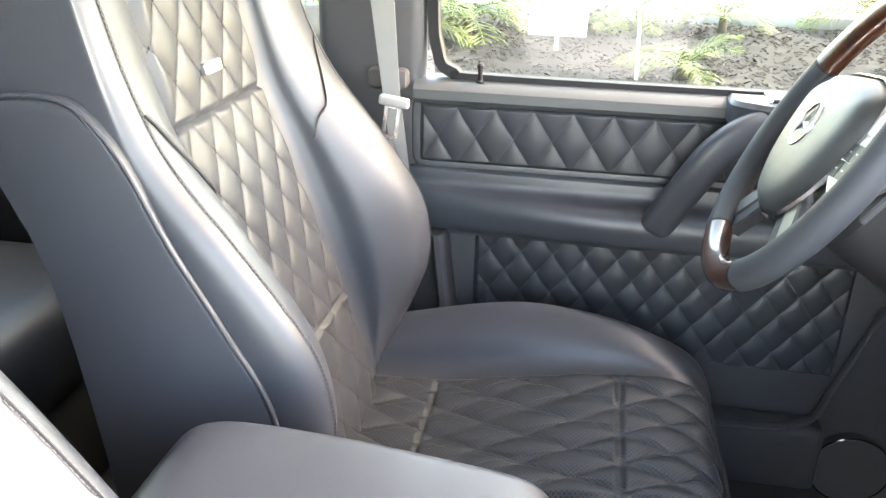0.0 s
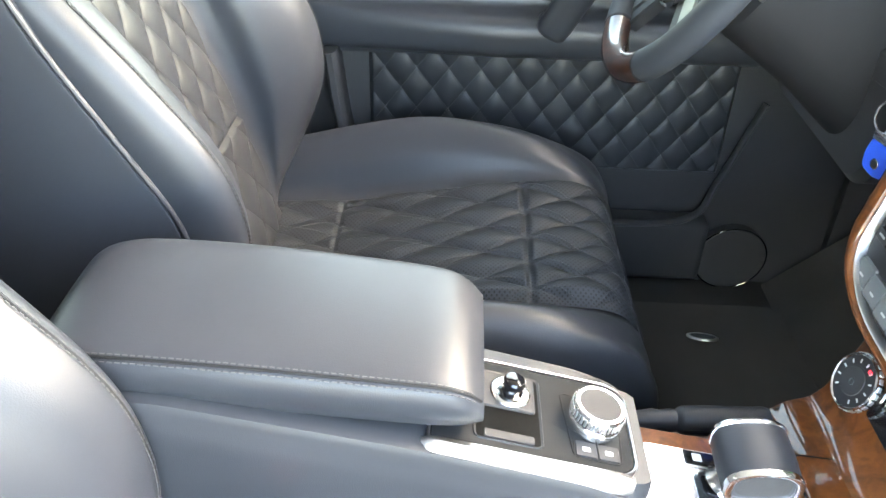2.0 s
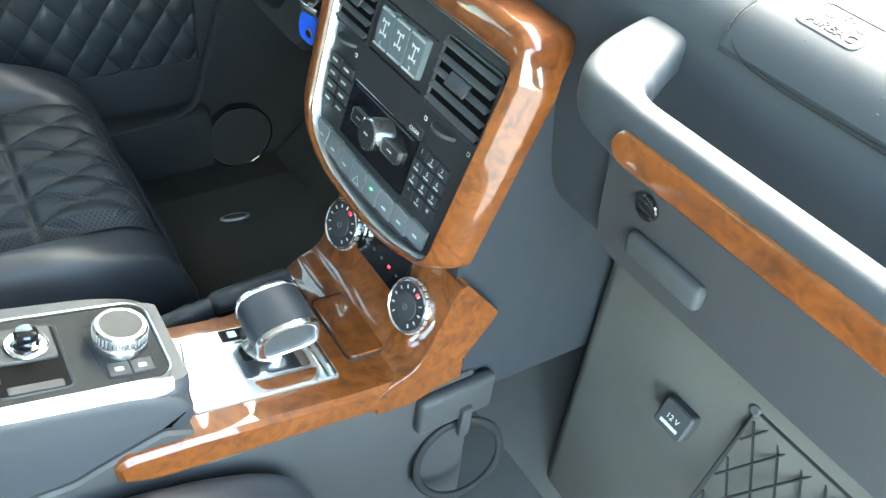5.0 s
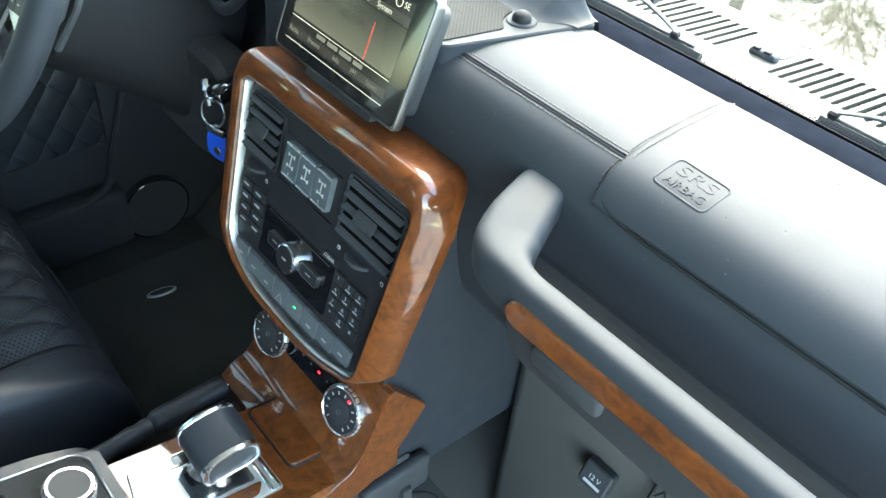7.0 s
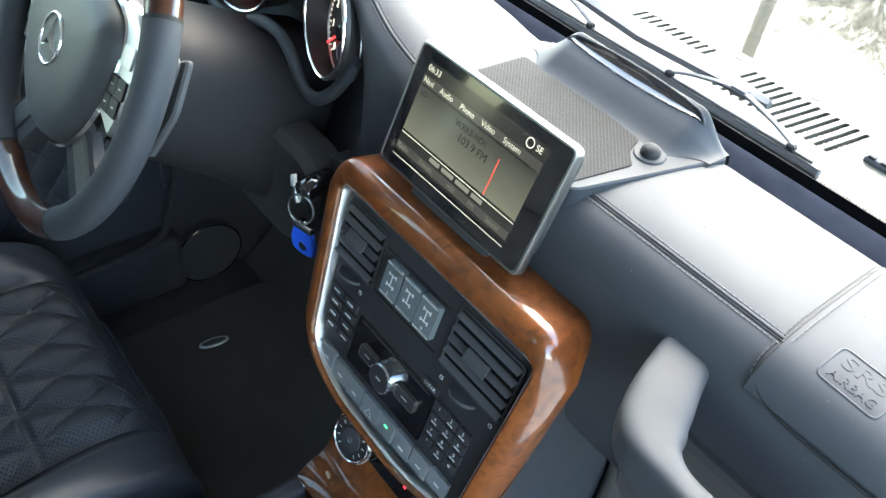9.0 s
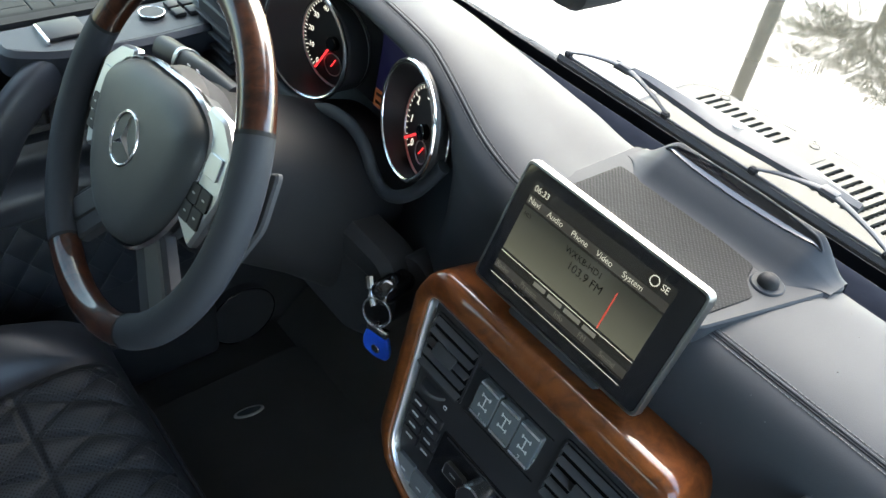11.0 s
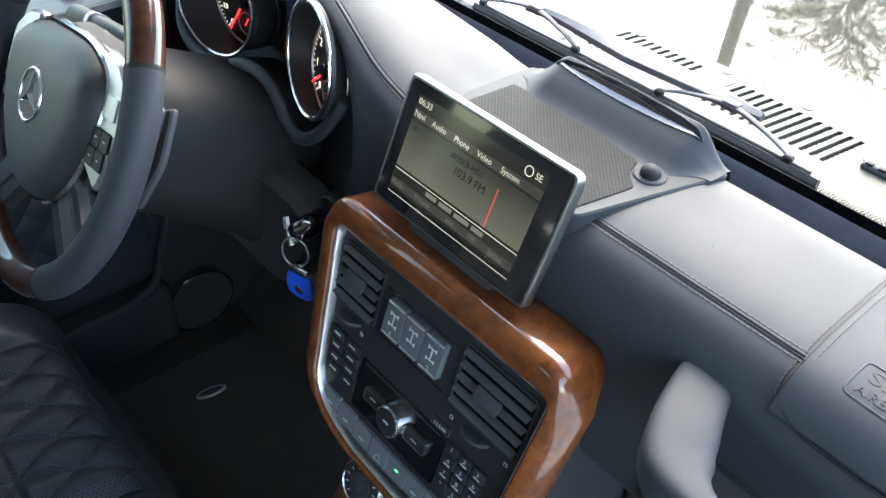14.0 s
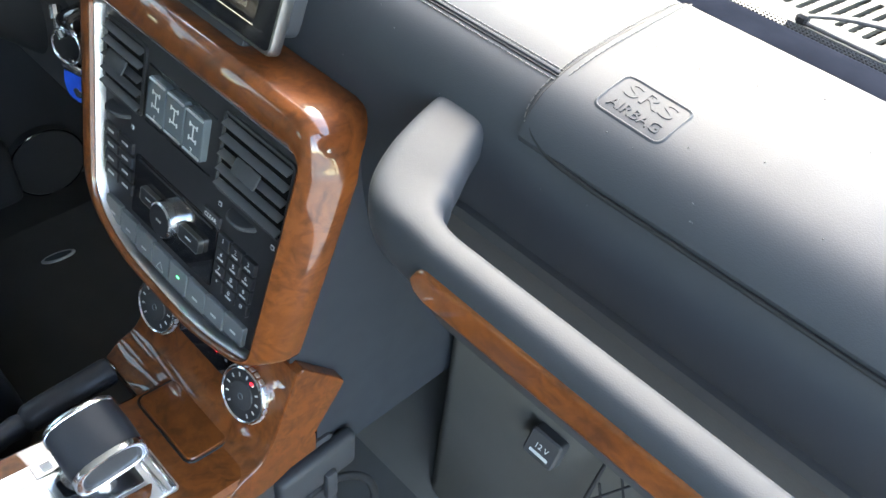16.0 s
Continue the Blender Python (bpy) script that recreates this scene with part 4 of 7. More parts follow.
def pod_profile(k):
    """Side outline (y, z) of the display pod, k from 0 at its ends to 1 in the middle."""
    e = 1 - k
    return [(0.150 + 0.030 * e, 1.4445), (0.157 + 0.026 * e, 1.4464), (0.163 + 0.020 * e, 1.4470 + 0.0010 * k), (0.170 + 0.016 * e, 1.4470 + 0.0046 * k), (0.178 + 0.012 * e, 1.4470 + 0.0100 * k), (0.1845 + 0.008 * e, 1.4470 + 0.0142 * k),
            (0.1885 + 0.006 * e, 1.4470 + 0.0165 * k), (0.197 + 0.003 * e, 1.4470 + 0.0215 * k), (0.2045, 1.4470 + 0.0260 * k), (0.2075, 1.4465 + 0.0255 * k), (0.210, 1.4450 + 0.016 * k), (0.2125, 1.436)]


def pod_height(t):
    """1 along the pod, falling smoothly to 0 at its ends, t = -1 and 1."""
    f = min(1.0, max(0.0, (abs(t) - 0.66) / 0.34))
    return 1 - f * f * (3 - 2 * f)


def dash():
    d = thing("dashboard", "black leather-covered dashboard with stitched seams", "dashboard")
    bm = bmesh.new()
    xs = [-0.70 + 1.40 * i / 140 for i in range(141)]
    xs = sorted(xs + [0.2563, 0.2572, 0.2581])
    rows = []
    for x in xs:
        pr = dash_profile(x, 145)
        if x > 0.2575:                                   # the airbag cover stands a little proud
            pr = [p + V(0, -0.0022, 0.0024) if 20 < i < 73 else p for i, p in enumerate(pr)]
        rows.append(pr)
    loft(bm, rows)
    part("dash_body", bm, DASH, d)
    thread = bmesh.new()
    # front piping with its two rows of thread
    for x0, x1 in ((0.076, 0.258),):
        pth = [on_dash(x0 + (x1 - x0) * i / 30, 4.42) + V(0, 0, 0.0006) for i in range(31)]
        part("seam_piping", tube([p - V(0, 0, 0.0008) for p in pth], 0.0014, 8, V(0, 0, 1)), DASH, d)
        pth2 = [on_dash(x0 + (x1 - x0) * i / 30, 4.50) + V(0, 0, 0.0006) for i in range(31)]
        part("seam_groove", tube([p - V(0, 0, 0.0003) for p in pth2], 0.0005, 8, V(0, 0, 1)), RUBBER, d)
        for s in (4.33, 4.60):
            stitches(thread, [on_dash(x0 + (x1 - x0) * i / 30, s) + V(0, -0.0003, 0.0004) for i in range(31)], 0.0046, 0.0032, 0.0004)
    # hood piping over the instruments
    pth = [on_dash(-0.60 + 0.495 * i / 70, 4.6) - V(0, 0, 0.0006) for i in range(71)]
    part("seam_piping", tube(pth, 0.0018, 8, V(0, 0, 1)), DASH, d)
    for s in (4.5, 4.7):
        stitches(thread, [on_dash(-0.60 + 0.49 * i / 70, s) + V(0, 0, 0.0004) for i in range(71)], 0.0046, 0.0032, 0.0004)
    # the airbag cover's seam: across the top, round the corner and along the front
    pth = [on_dash(0.2575, 1.8 + 2.7 * i / 20) + V(0, 0, 0.0004) for i in range(21)]
    edge = catmull([on_dash(0.2575, 4.5), on_dash(0.2575, 5.2), on_dash(0.262, 5.7), on_dash(0.28, 6.0), on_dash(0.31, 6.08)], 24) + [on_dash(0.31 + 0.38 * i / 20, 6.08) for i in range(1, 21)]
    part("airbag_seam", tube([p + V(0, -0.0016, 0.0006) for p in pth + edge], 0.0015, 8, V(1, 0.3, 0.2)), RUBBER, d)
    for dx in (-0.004, 0.004):
        stitches(thread, [p + V(dx, 0, 0.0004 if dx < 0 else 0.0028) for p in pth], 0.0046, 0.0032, 0.0004)
    stitches(thread, [p + V(-0.004, -0.0012, 0.0004) for p in edge[:18]], 0.0046, 0.0032, 0.0004)
    tagged(part("stitching", thread, STITCH, d, "grey double stitching"), kind="stuff")
    # lint on the leather
    rng = random.Random(8)
    dust = bmesh.new()
    for i in range(46):
        p = on_dash(rng.uniform(0.10, 0.62), rng.uniform(2.2, 7.0)) + V(0, -0.0026, 0.0026)
        bmesh.ops.create_icosphere(dust, subdivisions=1, radius=rng.uniform(0.00025, 0.0006), matrix=Matrix.Translation(p))
    tagged(part("lint", dust, STITCH, d, "pale specks of lint"), kind="stuff")
    # embossed airbag panel
    m = Matrix.Translation((0.3055, 0.088, 0)) @ pose(0, 0, 0, 0, 0, -2)
    out = rect(-0.0215, -0.0145, 0.0215, 0.0145, 0.005)
    bm = bmesh.new()
    loft(bm, [[m @ V(p.x, p.y, w) for p in inset(out, o)] for o, w in ((-0.0016, -0.001), (-0.0008, 0.0003), (0, 0.0007), (0.0008, 0.0003), (0.0016, -0.001))], True, False)
    raised = [part("airbag_panel_edge", bm, DASH, d), words("airbag_lettering", "SRS", 0.0150, m @ Matrix.Translation((0, 0.0008, 0)) @ Matrix.Diagonal((1.4, 1, 1, 1)), DASH, d, "CENTER", 0.0004),
              words("airbag_lettering", "AIRBAG", 0.0094, m @ Matrix.Translation((0, -0.0105, 0)), DASH, d, "CENTER", 0.0006)]
    for ob in raised:                                    # laid on the curved skin of the airbag cover
        for v in ob.data.vertices:
            pr = dash_profile(v.co.x, 145)[20:73]
            v.co.z += float(np.interp(-v.co.y, [-p.y + 0.0022 for p in pr], [p.z + 0.0024 for p in pr]))
    # speaker console in the middle of the top
    out = rounded([(-0.105, 0.058), (0.078, 0.061), (0.116, 0.207), (-0.104, 0.207)], [0.004, 0.012, 0.010, 0.010])
    part("top_console", plate(out, 1.40, 1.4465, 0.0015), SOFTPLASTIC, d)
    g = rounded([(-0.092, 0.066), (0.071, 0.069), (0.081, 0.127), (0.066, 0.139), (0.060, 0.158), (-0.02, 0.166), (-0.088, 0.165)], [0.003, 0.003, 0.004, 0.012, 0.004, 0.02, 0.004])
    part("speaker_mesh", plate(g, 1.44, 1.4475, 0.0005), MESHMAT, d, "fine black speaker mesh")
    k = part("sensor_base", cyl((0.078, 0.150, 1.445), (0, 0, 1), 0.0135, 0.003, 36, bev=0.001), SOFTPLASTIC, d)
    part("sensor_dome", turn([(0.0085, 0), (0.0085, 0.003), (0.0075, 0.006), (0.005, 0.008), (0.0015, 0.009)], (0.078, 0.150, 1.447), (0, 0, 1), 28), RUBBER, k)
    bm = bmesh.new()
    rings = []
    for i in range(61):
        t = -1 + 2 * i / 60
        k = pod_height(t)
        x = 0.0085 + 0.104 * t
        rings.append(catmull([(x, a, z) for a, z in pod_profile(k)], 44))
    loft(bm, rings, False)
    part("display_pod", bm, SOFTPLASTIC, d, angle=60)
    lens, lip = bmesh.new(), []
    rows = []
    for i in range(49):
        t = -0.76 + 1.52 * i / 48
        e = max(0.0, 1 - (t / 0.76) ** 2) ** 0.6
        k = pod_height(t)
        pr = catmull([(0.0085 + 0.104 * t, a, z) for a, z in pod_profile(k)], 240)
        span = [min(pr[60:], key=lambda p: abs(p.y - (0.1978 + 0.0066 * e * f))) for f in (-1, -0.92, -0.6, -0.2, 0.2, 0.6, 0.92, 1)]
        rows.append([p + V(0, 0, h) for p, h in zip(span, (-0.0006, 0.0009, 0.0005, 0.0002, 0.0002, 0.0005, 0.0009, -0.0006))])
        lip.append(span[-1] + V(0, 0.0006, 0.0008))
    loft(lens, rows, False)
    part("pod_window", lens, PIANO, d, "smoked black lens")
    part("pod_lip", tube(lip, 0.0012, 8, V(0, 0, 1)), SOFTPLASTIC, d)
    # knee panel below the column and the lower cover
    bm = bmesh.new()
    o = rounded([(-0.56, 1.31), (-0.20, 1.31), (-0.19, 1.25), (-0.25, 1.16), (-0.50, 1.16), (-0.56, 1.22)], 0.03)
    part("knee_panel", plate(o, -0.045, -0.005, 0.01, Matrix.Identity(4) @ pose(0, 0.0, 0.0, 90, 0, 0)), PLASTIC, d)
    # vent by the driver door
    m = Matrix.Translation((-0.615, 0.045, 1.345)) @ pose(0, 0, 0, 90, 0, 0)
    v = part("side_vent", plate(rect(-0.05, -0.04, 0.05, 0.04, 0.01), -0.01, 0.006, 0.002, m), KEYMAT, d)
    for i in range(4):
        part("vent_slat", box((0, -0.024 + 0.016 * i, 0.008), (0.086, 0.003, 0.01), 0.001, 1, m), GREYPLASTIC, v)
    # glove box below the grab handle
    m = Matrix.Translation((0.41, 0.052, 1.285)) @ pose(0, 0, 0, 96, 0, 0)
    gb = part("glove_box", plate(rect(-0.21, -0.075, 0.27, 0.06, 0.03), -0.02, 0.006, 0.004, m), PLASTIC, d)
    part("latch", box((-0.13, -0.035, 0.01), (0.075, 0.022, 0.012), 0.005, 3, m), GREYPLASTIC, gb)
    part("lock", cyl(m @ V(-0.16, 0.0, 0.006), m.to_3x3() @ V(0, 0, 1), 0.011, 0.004, 28, bev=0.001), PIANO, gb)
    # grey lower side panel beside the stack
    o = rounded([(-0.015, 0.96), (0.30, 0.95), (0.30, 1.2), (0.10, 1.22), (0.06, 1.36), (0.02, 1.36), (-0.02, 1.17)], 0.01)
    bm = bmesh.new()
    loft(bm, [[V(x, p.x, p.y) for p in o] for x in (0.02, 0.128)])
    part("lower_side", bm, SOFTPLASTIC, d)
    return d


dashboard = dash()


def gauges():
    s = thing("instrument_cluster", "instrument cluster with two chrome-ringed gauges and a small display", "instruments")
    part("back_plate", box((-0.36, 0.122, 1.405), (0.27, 0.010, 0.10), 0.004), KEYMAT, s)
    for x, z, tilt, yaw, R, label, marks, rot, depth in ((-0.4394, 1.425, 5, 12, 0.0616, "speedometer", ("0", "10", "20", "30", "40", "50", "60", "70", "80", "90", "100"), -122, 0.050), (-0.255, 1.4314, 8, -14, 0.0555, "rev_counter", ("0", "1", "2", "3", "4", "5", "6", "7"), -140, 0.026)):
        m = Matrix.Translation((x, 0.055, z)) @ pose(0, 0, 0, 90 - tilt, 0, yaw)
        q = R * 0.80
        md = m @ Matrix.Translation((0, -0.013, 0))
        g = part(label, xf(loft(bmesh.new(), [[V(r * math.cos(a), r * math.sin(a) + dy, w) for a in (2 * math.pi * i / 60 for i in range(60))] for r, dy, w in ((R + 0.001, 0, -0.006), (R, 0, 0.0), (R - 0.003, 0, 0.001), (R * 0.93, -0.005, -depth * 0.45), (q + 0.003, -0.013, -depth + 0.004))], True, False), m), KEYMAT, s)
        part("dial", xf(cyl((0, 0, -depth - 0.001), (0, 0, 1), q + 0.004, 0.003, 48), md), KEYMAT, g, "black gauge dial")
        part("chrome_ring", xf(ring((0, 0, 0.0), (0, 0, 1), R, 0.0024, 72, 10), m), CHROME, g)
        part("inner_ring", xf(ring((0, 0, -depth + 0.003), (0, 0, 1), q + 0.0015, 0.0012, 60, 8), md), SILVER, g)
        ticks = bmesh.new()
        n = 5 * (len(marks) - 1)
        for i in range(n + 1):
            a = radians(230 - 280 * i / n)
            r = q - (0.0052 if i % 5 == 0 else 0.003)
            box((0, 0, 0), (q - r, 0.0010, 0.0004), 0, m=md @ Matrix.Translation((math.cos(a) * (r + q) / 2, math.sin(a) * (r + q) / 2, -depth + 0.0024)) @ Matrix.Rotation(a, 4, "Z"), bm=ticks)
        part("scale", ticks, GAUGEGLOW, g)
        for i, w in enumerate(marks):
            a = radians(230 - 280 * i / (len(marks) - 1))
            words("number", w, 0.0085 if len(marks) > 9 else 0.0115, md @ Matrix.Translation((math.cos(a) * (q - 0.0105), math.sin(a) * (q - 0.0105) - 0.0032, -depth + 0.0022)), GAUGEGLOW, g, "CENTER")
        nd = box((q * 0.40, 0, 0), (q * 0.98, 0.0022, 0.002), 0.0005, 1, md @ Matrix.Translation((0, 0, -depth + 0.007)) @ Matrix.Rotation(radians(rot), 4, "Z"))
        part("needle", nd, NEEDLE, g, "red needle")
        part("hub", xf(cyl((0, 0, -depth + 0.002), (0, 0, 1), 0.008, 0.008, 24, bev=0.001), md), PIANO, g)
        part("sub_ring", xf(ring((0.0, -q * 0.52, -depth + 0.0028), (0, 0, 1), q * 0.26, 0.0007, 36, 6), md), SILVER, g)
        part("sub_needle", box((0.003, 0, 0), (0.012, 0.0014, 0.0012), 0.0003, 1, md @ Matrix.Translation((0, -q * 0.52, -depth + 0.004)) @ Matrix.Rotation(radians(60), 4, "Z")), NEEDLE, g, "small red needle")
    m = Matrix.Translation((-0.343, 0.100, 1.418)) @ pose(0, 0, 0, 84, 0, 0)
    part("info_display", plate(rect(-0.022, -0.042, 0.022, 0.042, 0.002), -0.004, 0.0, 0.0005, m), NAVYGLOW, s, "small dark blue driver display")
    part("info_bar", plate(rect(-0.021, -0.040, 0.021, -0.020, 0.001), 0.0, 0.0006, 0.0002, m), ORANGEGLOW, s, "orange lower field of the display")
    for i, w in enumerate((0.022, 0.014)):
        part("info_text", plate(rect(-0.018, -0.027 - 0.009 * i, -0.018 + w, -0.0235 - 0.009 * i, 0.0005), 0.0006, 0.001, 0.0001, m), KEYMAT, s)


gauges()
rim = catmull([(-0.535, 0.066, 1.41), (-0.515, 0.050, 1.370), (-0.473, 0.045, 1.353), (-0.414, 0.045, 1.361), (-0.368, 0.045, 1.382), (-0.330, 0.045, 1.386), (-0.305, 0.045, 1.375), (-0.288, 0.045, 1.354), (-0.268, 0.045, 1.344), (-0.246, 0.046, 1.351), (-0.220, 0.049, 1.376), (-0.197, 0.056, 1.415)], 90)
part("binnacle_rim", sweep(rim, ell(0.007, 0.006, 14), V(0, -1, 0.3)), DASH, dashboard)

# ---- centre stack ----
TS = math.degrees(math.atan2(0.047, 0.168))
MS = Matrix.Translation((0, 0, 1.34)) @ pose(0, 0, 0, 90 - TS, 0, 0) @ Matrix.Diagonal((1, 0.93, 1, 1))    # x right, y up the face, z out of it


def vent(s, x0, x1, y0, y1):
    # flat black sheet paints the shade of the duct behind the slats
    fr = part("air_vent", plate(rect(x0, y0, x1, y1, 0.006), -0.002, 0.0004, 0.0003, MS), SHADEBLACK, s)
    bm = bmesh.new()
    out = rect(x0, y0, x1, y1, 0.006)
    loft(bm, [[MS @ V(p.x, p.y, w) for p in inset(out, o)] for o, w in ((0.0, 0.0), (0.0, 0.002), (-0.002, 0.0026), (-0.003, 0.0002))], True, False)
    part("vent_frame", bm, KEYMAT, fr)
    n = 5
    for i in range(n):
        y = y0 + (y1 - y0) * (i + 0.6) / (n + 0.2)
        part("vent_slat", box((0, 0, 0), (x1 - x0 - 0.006, 0.0070, 0.0011), 0.0004, 1, MS @ Matrix.Translation(((x0 + x1) / 2, y, 0.0030)) @ pose(0, 0, 0, -58, 0, 0)), SLAT, fr)
    part("vent_tab", box((0, 0, 0), (0.027, 0.013, 0.0022), 0.0010, 2, MS @ Matrix.Translation(((x0 + x1) / 2, (y0 + y1) / 2 + 0.004, 0.0085)) @ pose(0, 0, 0, -20, 0, 0)), GREYPLASTIC, fr)
    return fr


def key(s, x0, y0, x1, y1, h=0.003, material=None, r=0.0012, name="button", base=0.0):
    return part(name, plate(rect(x0, y0, x1, y1, r, 3), base, base + h, 0.0006, MS), material or KEYMAT, s)


def mark(s, x, y, w, h, z, material=None, name="symbol"):
    return part(name, plate(rect(x - w / 2, y - h / 2, x + w / 2, y + h / 2, min(w, h) * 0.2, 2), z, z + 0.0003, 0.0001, MS), material or PRINT, s)


def stack():
    s = thing("centre_stack", "centre stack with burl walnut surround, air vents and radio", "centre stack")
    base = rounded([(-0.1215, 0.006), (-0.1015, -0.182), (-0.05, -0.207), (0.06, -0.211), (0.1265, -0.192), (0.1375, 0.007)], [0.010, 0.03, 0.05, 0.05, 0.014, 0.010], 10)
    inner = base
    bm = bmesh.new()
    rings = []
    outn = inset(inner, 1.0)
    nrm = [(b - a) for a, b in zip(inner, outn)]
    for off, w, ro, rw in ((0.0, 0.0, 0.0, 0.0), (0.0008, 0.008, 0.0008, 0.008), (0.0022, 0.0112, 0.0020, 0.0108), (0.0055, 0.0128, 0.0042, 0.0116), (0.0110, 0.0130, 0.0080, 0.0098), (0.0160, 0.0116, 0.0120, 0.0064),
                           (0.0190, 0.0085, 0.0160, 0.0018), (0.0203, 0.0045, 0.0200, -0.0040), (0.0210, -0.004, 0.0226, -0.0095), (0.0217, -0.018, 0.0234, -0.0135), (0.0222, -0.040, 0.0222, -0.0240)):
        r = []
        for p, n in zip(inner, nrm):
            f = max(0, n.x) ** 1.5                       # the passenger's side slopes back in one broad flat
            k = 1.0 + 0.6 * max(0, n.y) ** 1.5 - 0.68 * max(0, -n.y - 0.1) ** 0.8 - 0.30 * max(0, 2 * abs(n.x) * n.y) - 0.15 * f * min(1, max(0, -p.y / 0.18))
            q = p + n * (off + (ro - off) * f) * k
            bow = 0.006 * (1 - (p.x / 0.13) ** 2)
            r.append(MS @ V(q.x, q.y, w + (rw - w) * f + bow * max(0, n.y) * (1 if off > 0.004 else 0)))
        rings.append(r)
    loft(bm, rings, True, False)
    part("wood_surround", bm, WOOD, s, "glossy burl walnut surround")
    bm = bmesh.new()
    loft(bm, [[MS @ V(p.x, p.y, w) for p in inset(inner, o)] for o, w in ((-0.0020, -0.002), (-0.0017, 0.0055), (-0.0005, 0.0080), (0.0012, 0.0085), (0.0016, 0.004))], True, False)
    part("silver_trim", bm, SILVER, s, "satin silver inner trim")
    part("faceplate", plate(inset(inner, -0.002), -0.03, 0.0, 0.001, MS), KEYMAT, s)
    vent(s, -0.1145, -0.053, -0.073, -0.007)
    vent(s, 0.048, 0.129, -0.074, -0.006)
    # three lock switches
    for i in range(3):
        x0 = -0.0405 + 0.0250 * i
        b = key(s, x0, -0.063, x0 + 0.0240, -0.024, 0.006, GREYKEY, 0.003, "lock_switch")
        for y in (-0.0605, -0.0265):
            part("switch_lip", box((0, 0, 0), (0.0215, 0.0022, 0.0016), 0.0006, 1, MS @ Matrix.Translation((x0 + 0.012, y, 0.0062))), SILVER, b, "bright lip of the switch")
        bar = bmesh.new()
        for (cx, cy, w, h) in ((0, 0.006, 0.009, 0.0012), (0, -0.006, 0.009, 0.0012), (0, 0, 0.0012, 0.012), (-0.0045, 0.006, 0.0014, 0.004), (0.0045, 0.006, 0.0014, 0.004), (-0.0045, -0.006, 0.0014, 0.004), (0.0045, -0.006, 0.0014, 0.004)):
            plate(rect(x0 + 0.012 + cx - w / 2, -0.042 + cy - h / 2, x0 + 0.012 + cx + w / 2, -0.042 + cy + h / 2, 0.0002, 1), 0.006, 0.0064, 0.0001, MS, bar)
        part("axle_symbol", bar, PRINT, b)
        if i != 1:
            words("switch_number", str(i // 2 + 1), 0.007, MS @ Matrix.Translation((x0 + 0.0100, -0.0600, 0.0061)), PRINT, b)
    for y in (-0.0205, -0.0715):
        part("seam_groove", plate(rect(-0.05, y - 0.0008, 0.04, y + 0.0008, 0.0004, 1), 0.0, 0.0005, 0.0001, MS), PIANO, s)
    # radio: gloss panel, rotary knob between two keys
    part("radio_panel", plate(rect(-0.056, -0.168, 0.060, -0.108, 0.003), -0.001, 0.0015, 0.0005, MS), PIANO, s)
    for x0, x1 in ((-0.038, -0.0135), (0.0185, 0.046)):
        k = key(s, x0, -0.1435, x1, -0.1295, 0.006, KEYMAT, 0.003, "radio_key")
        bm = bmesh.new()
        o = rect(x0, -0.1435, x1, -0.1295, 0.003)
        loft(bm, [[MS @ V(p.x, p.y, w) for p in inset(o, q)] for q, w in ((-0.0007, 0.0058), (-0.0003, 0.0063), (0.0003, 0.006), (0.0005, 0.001))], True, False)
        part("key_trim", bm, DULLSILVER, k)
        mark(k, (x0 + x1) / 2, -0.1365, 0.008, 0.0015, 0.0061)
    kb = part("rotary_knob", turn([(0.0156, 0.001), (0.0156, 0.009), (0.0150, 0.0122), (0.0134, 0.0134)], MS @ V(0.0025, -0.1365, 0), MS.to_3x3() @ V(0, 0, 1), 44), CHROME, s, "chrome rotary knob")
    part("knob_cap", cyl(MS @ V(0.0025, -0.1365, 0.0126), MS.to_3x3() @ V(0, 0, 1), 0.0132, 0.0012, 36, bev=0.0004), KEYMAT, kb)
    part("knob_legend", plate(rect(-0.001, -0.1375, 0.006, -0.1355, 0.0004, 1), 0.0138, 0.0141, 0.0001, MS), PRINT, kb)
    part("disc_slot", plate(rect(-0.05, -0.1125, 0.054, -0.1105, 0.0008, 2), 0.0015, 0.002, 0.0002, MS), KEYMAT, s)
    # left keys with legends too small to read
    for i in range(4):
        for j in range(2):
            x0, y0 = -0.1035 + 0.0225 * j + 0.0016 * i, -0.114 - 0.0135 * i
            k = key(s, x0, y0, x0 + 0.0205, y0 + 0.0115, 0.003)
            mark(k, x0 + 0.010, y0 + 0.0058, 0.0095, 0.0022, 0.003)
    # number pad
    for i in range(4):
        for j in range(3):
            x0, y0 = 0.0635 + 0.0158 * j, -0.1195 - 0.0138 * i
            k = key(s, x0, y0, x0 + 0.0145, y0 + 0.0122, 0.0035)
            t = "123456789*0#"[i * 3 + j]
            words("digit", t, 0.0058, MS @ Matrix.Translation((x0 + 0.0072, y0 + 0.0058, 0.0035)), PRINT, k, "CENTER")
            if t not in "1*#":
                mark(k, x0 + 0.0072, y0 + 0.0032, 0.007, 0.0016, 0.0035)
    k = key(s, 0.040, -0.1075, 0.0615, -0.097, 0.0025)
    words("clear_legend", "CLEAR", 0.0052, MS @ Matrix.Translation((0.0508, -0.1040, 0.0026)), PRINT, k, "CENTER")
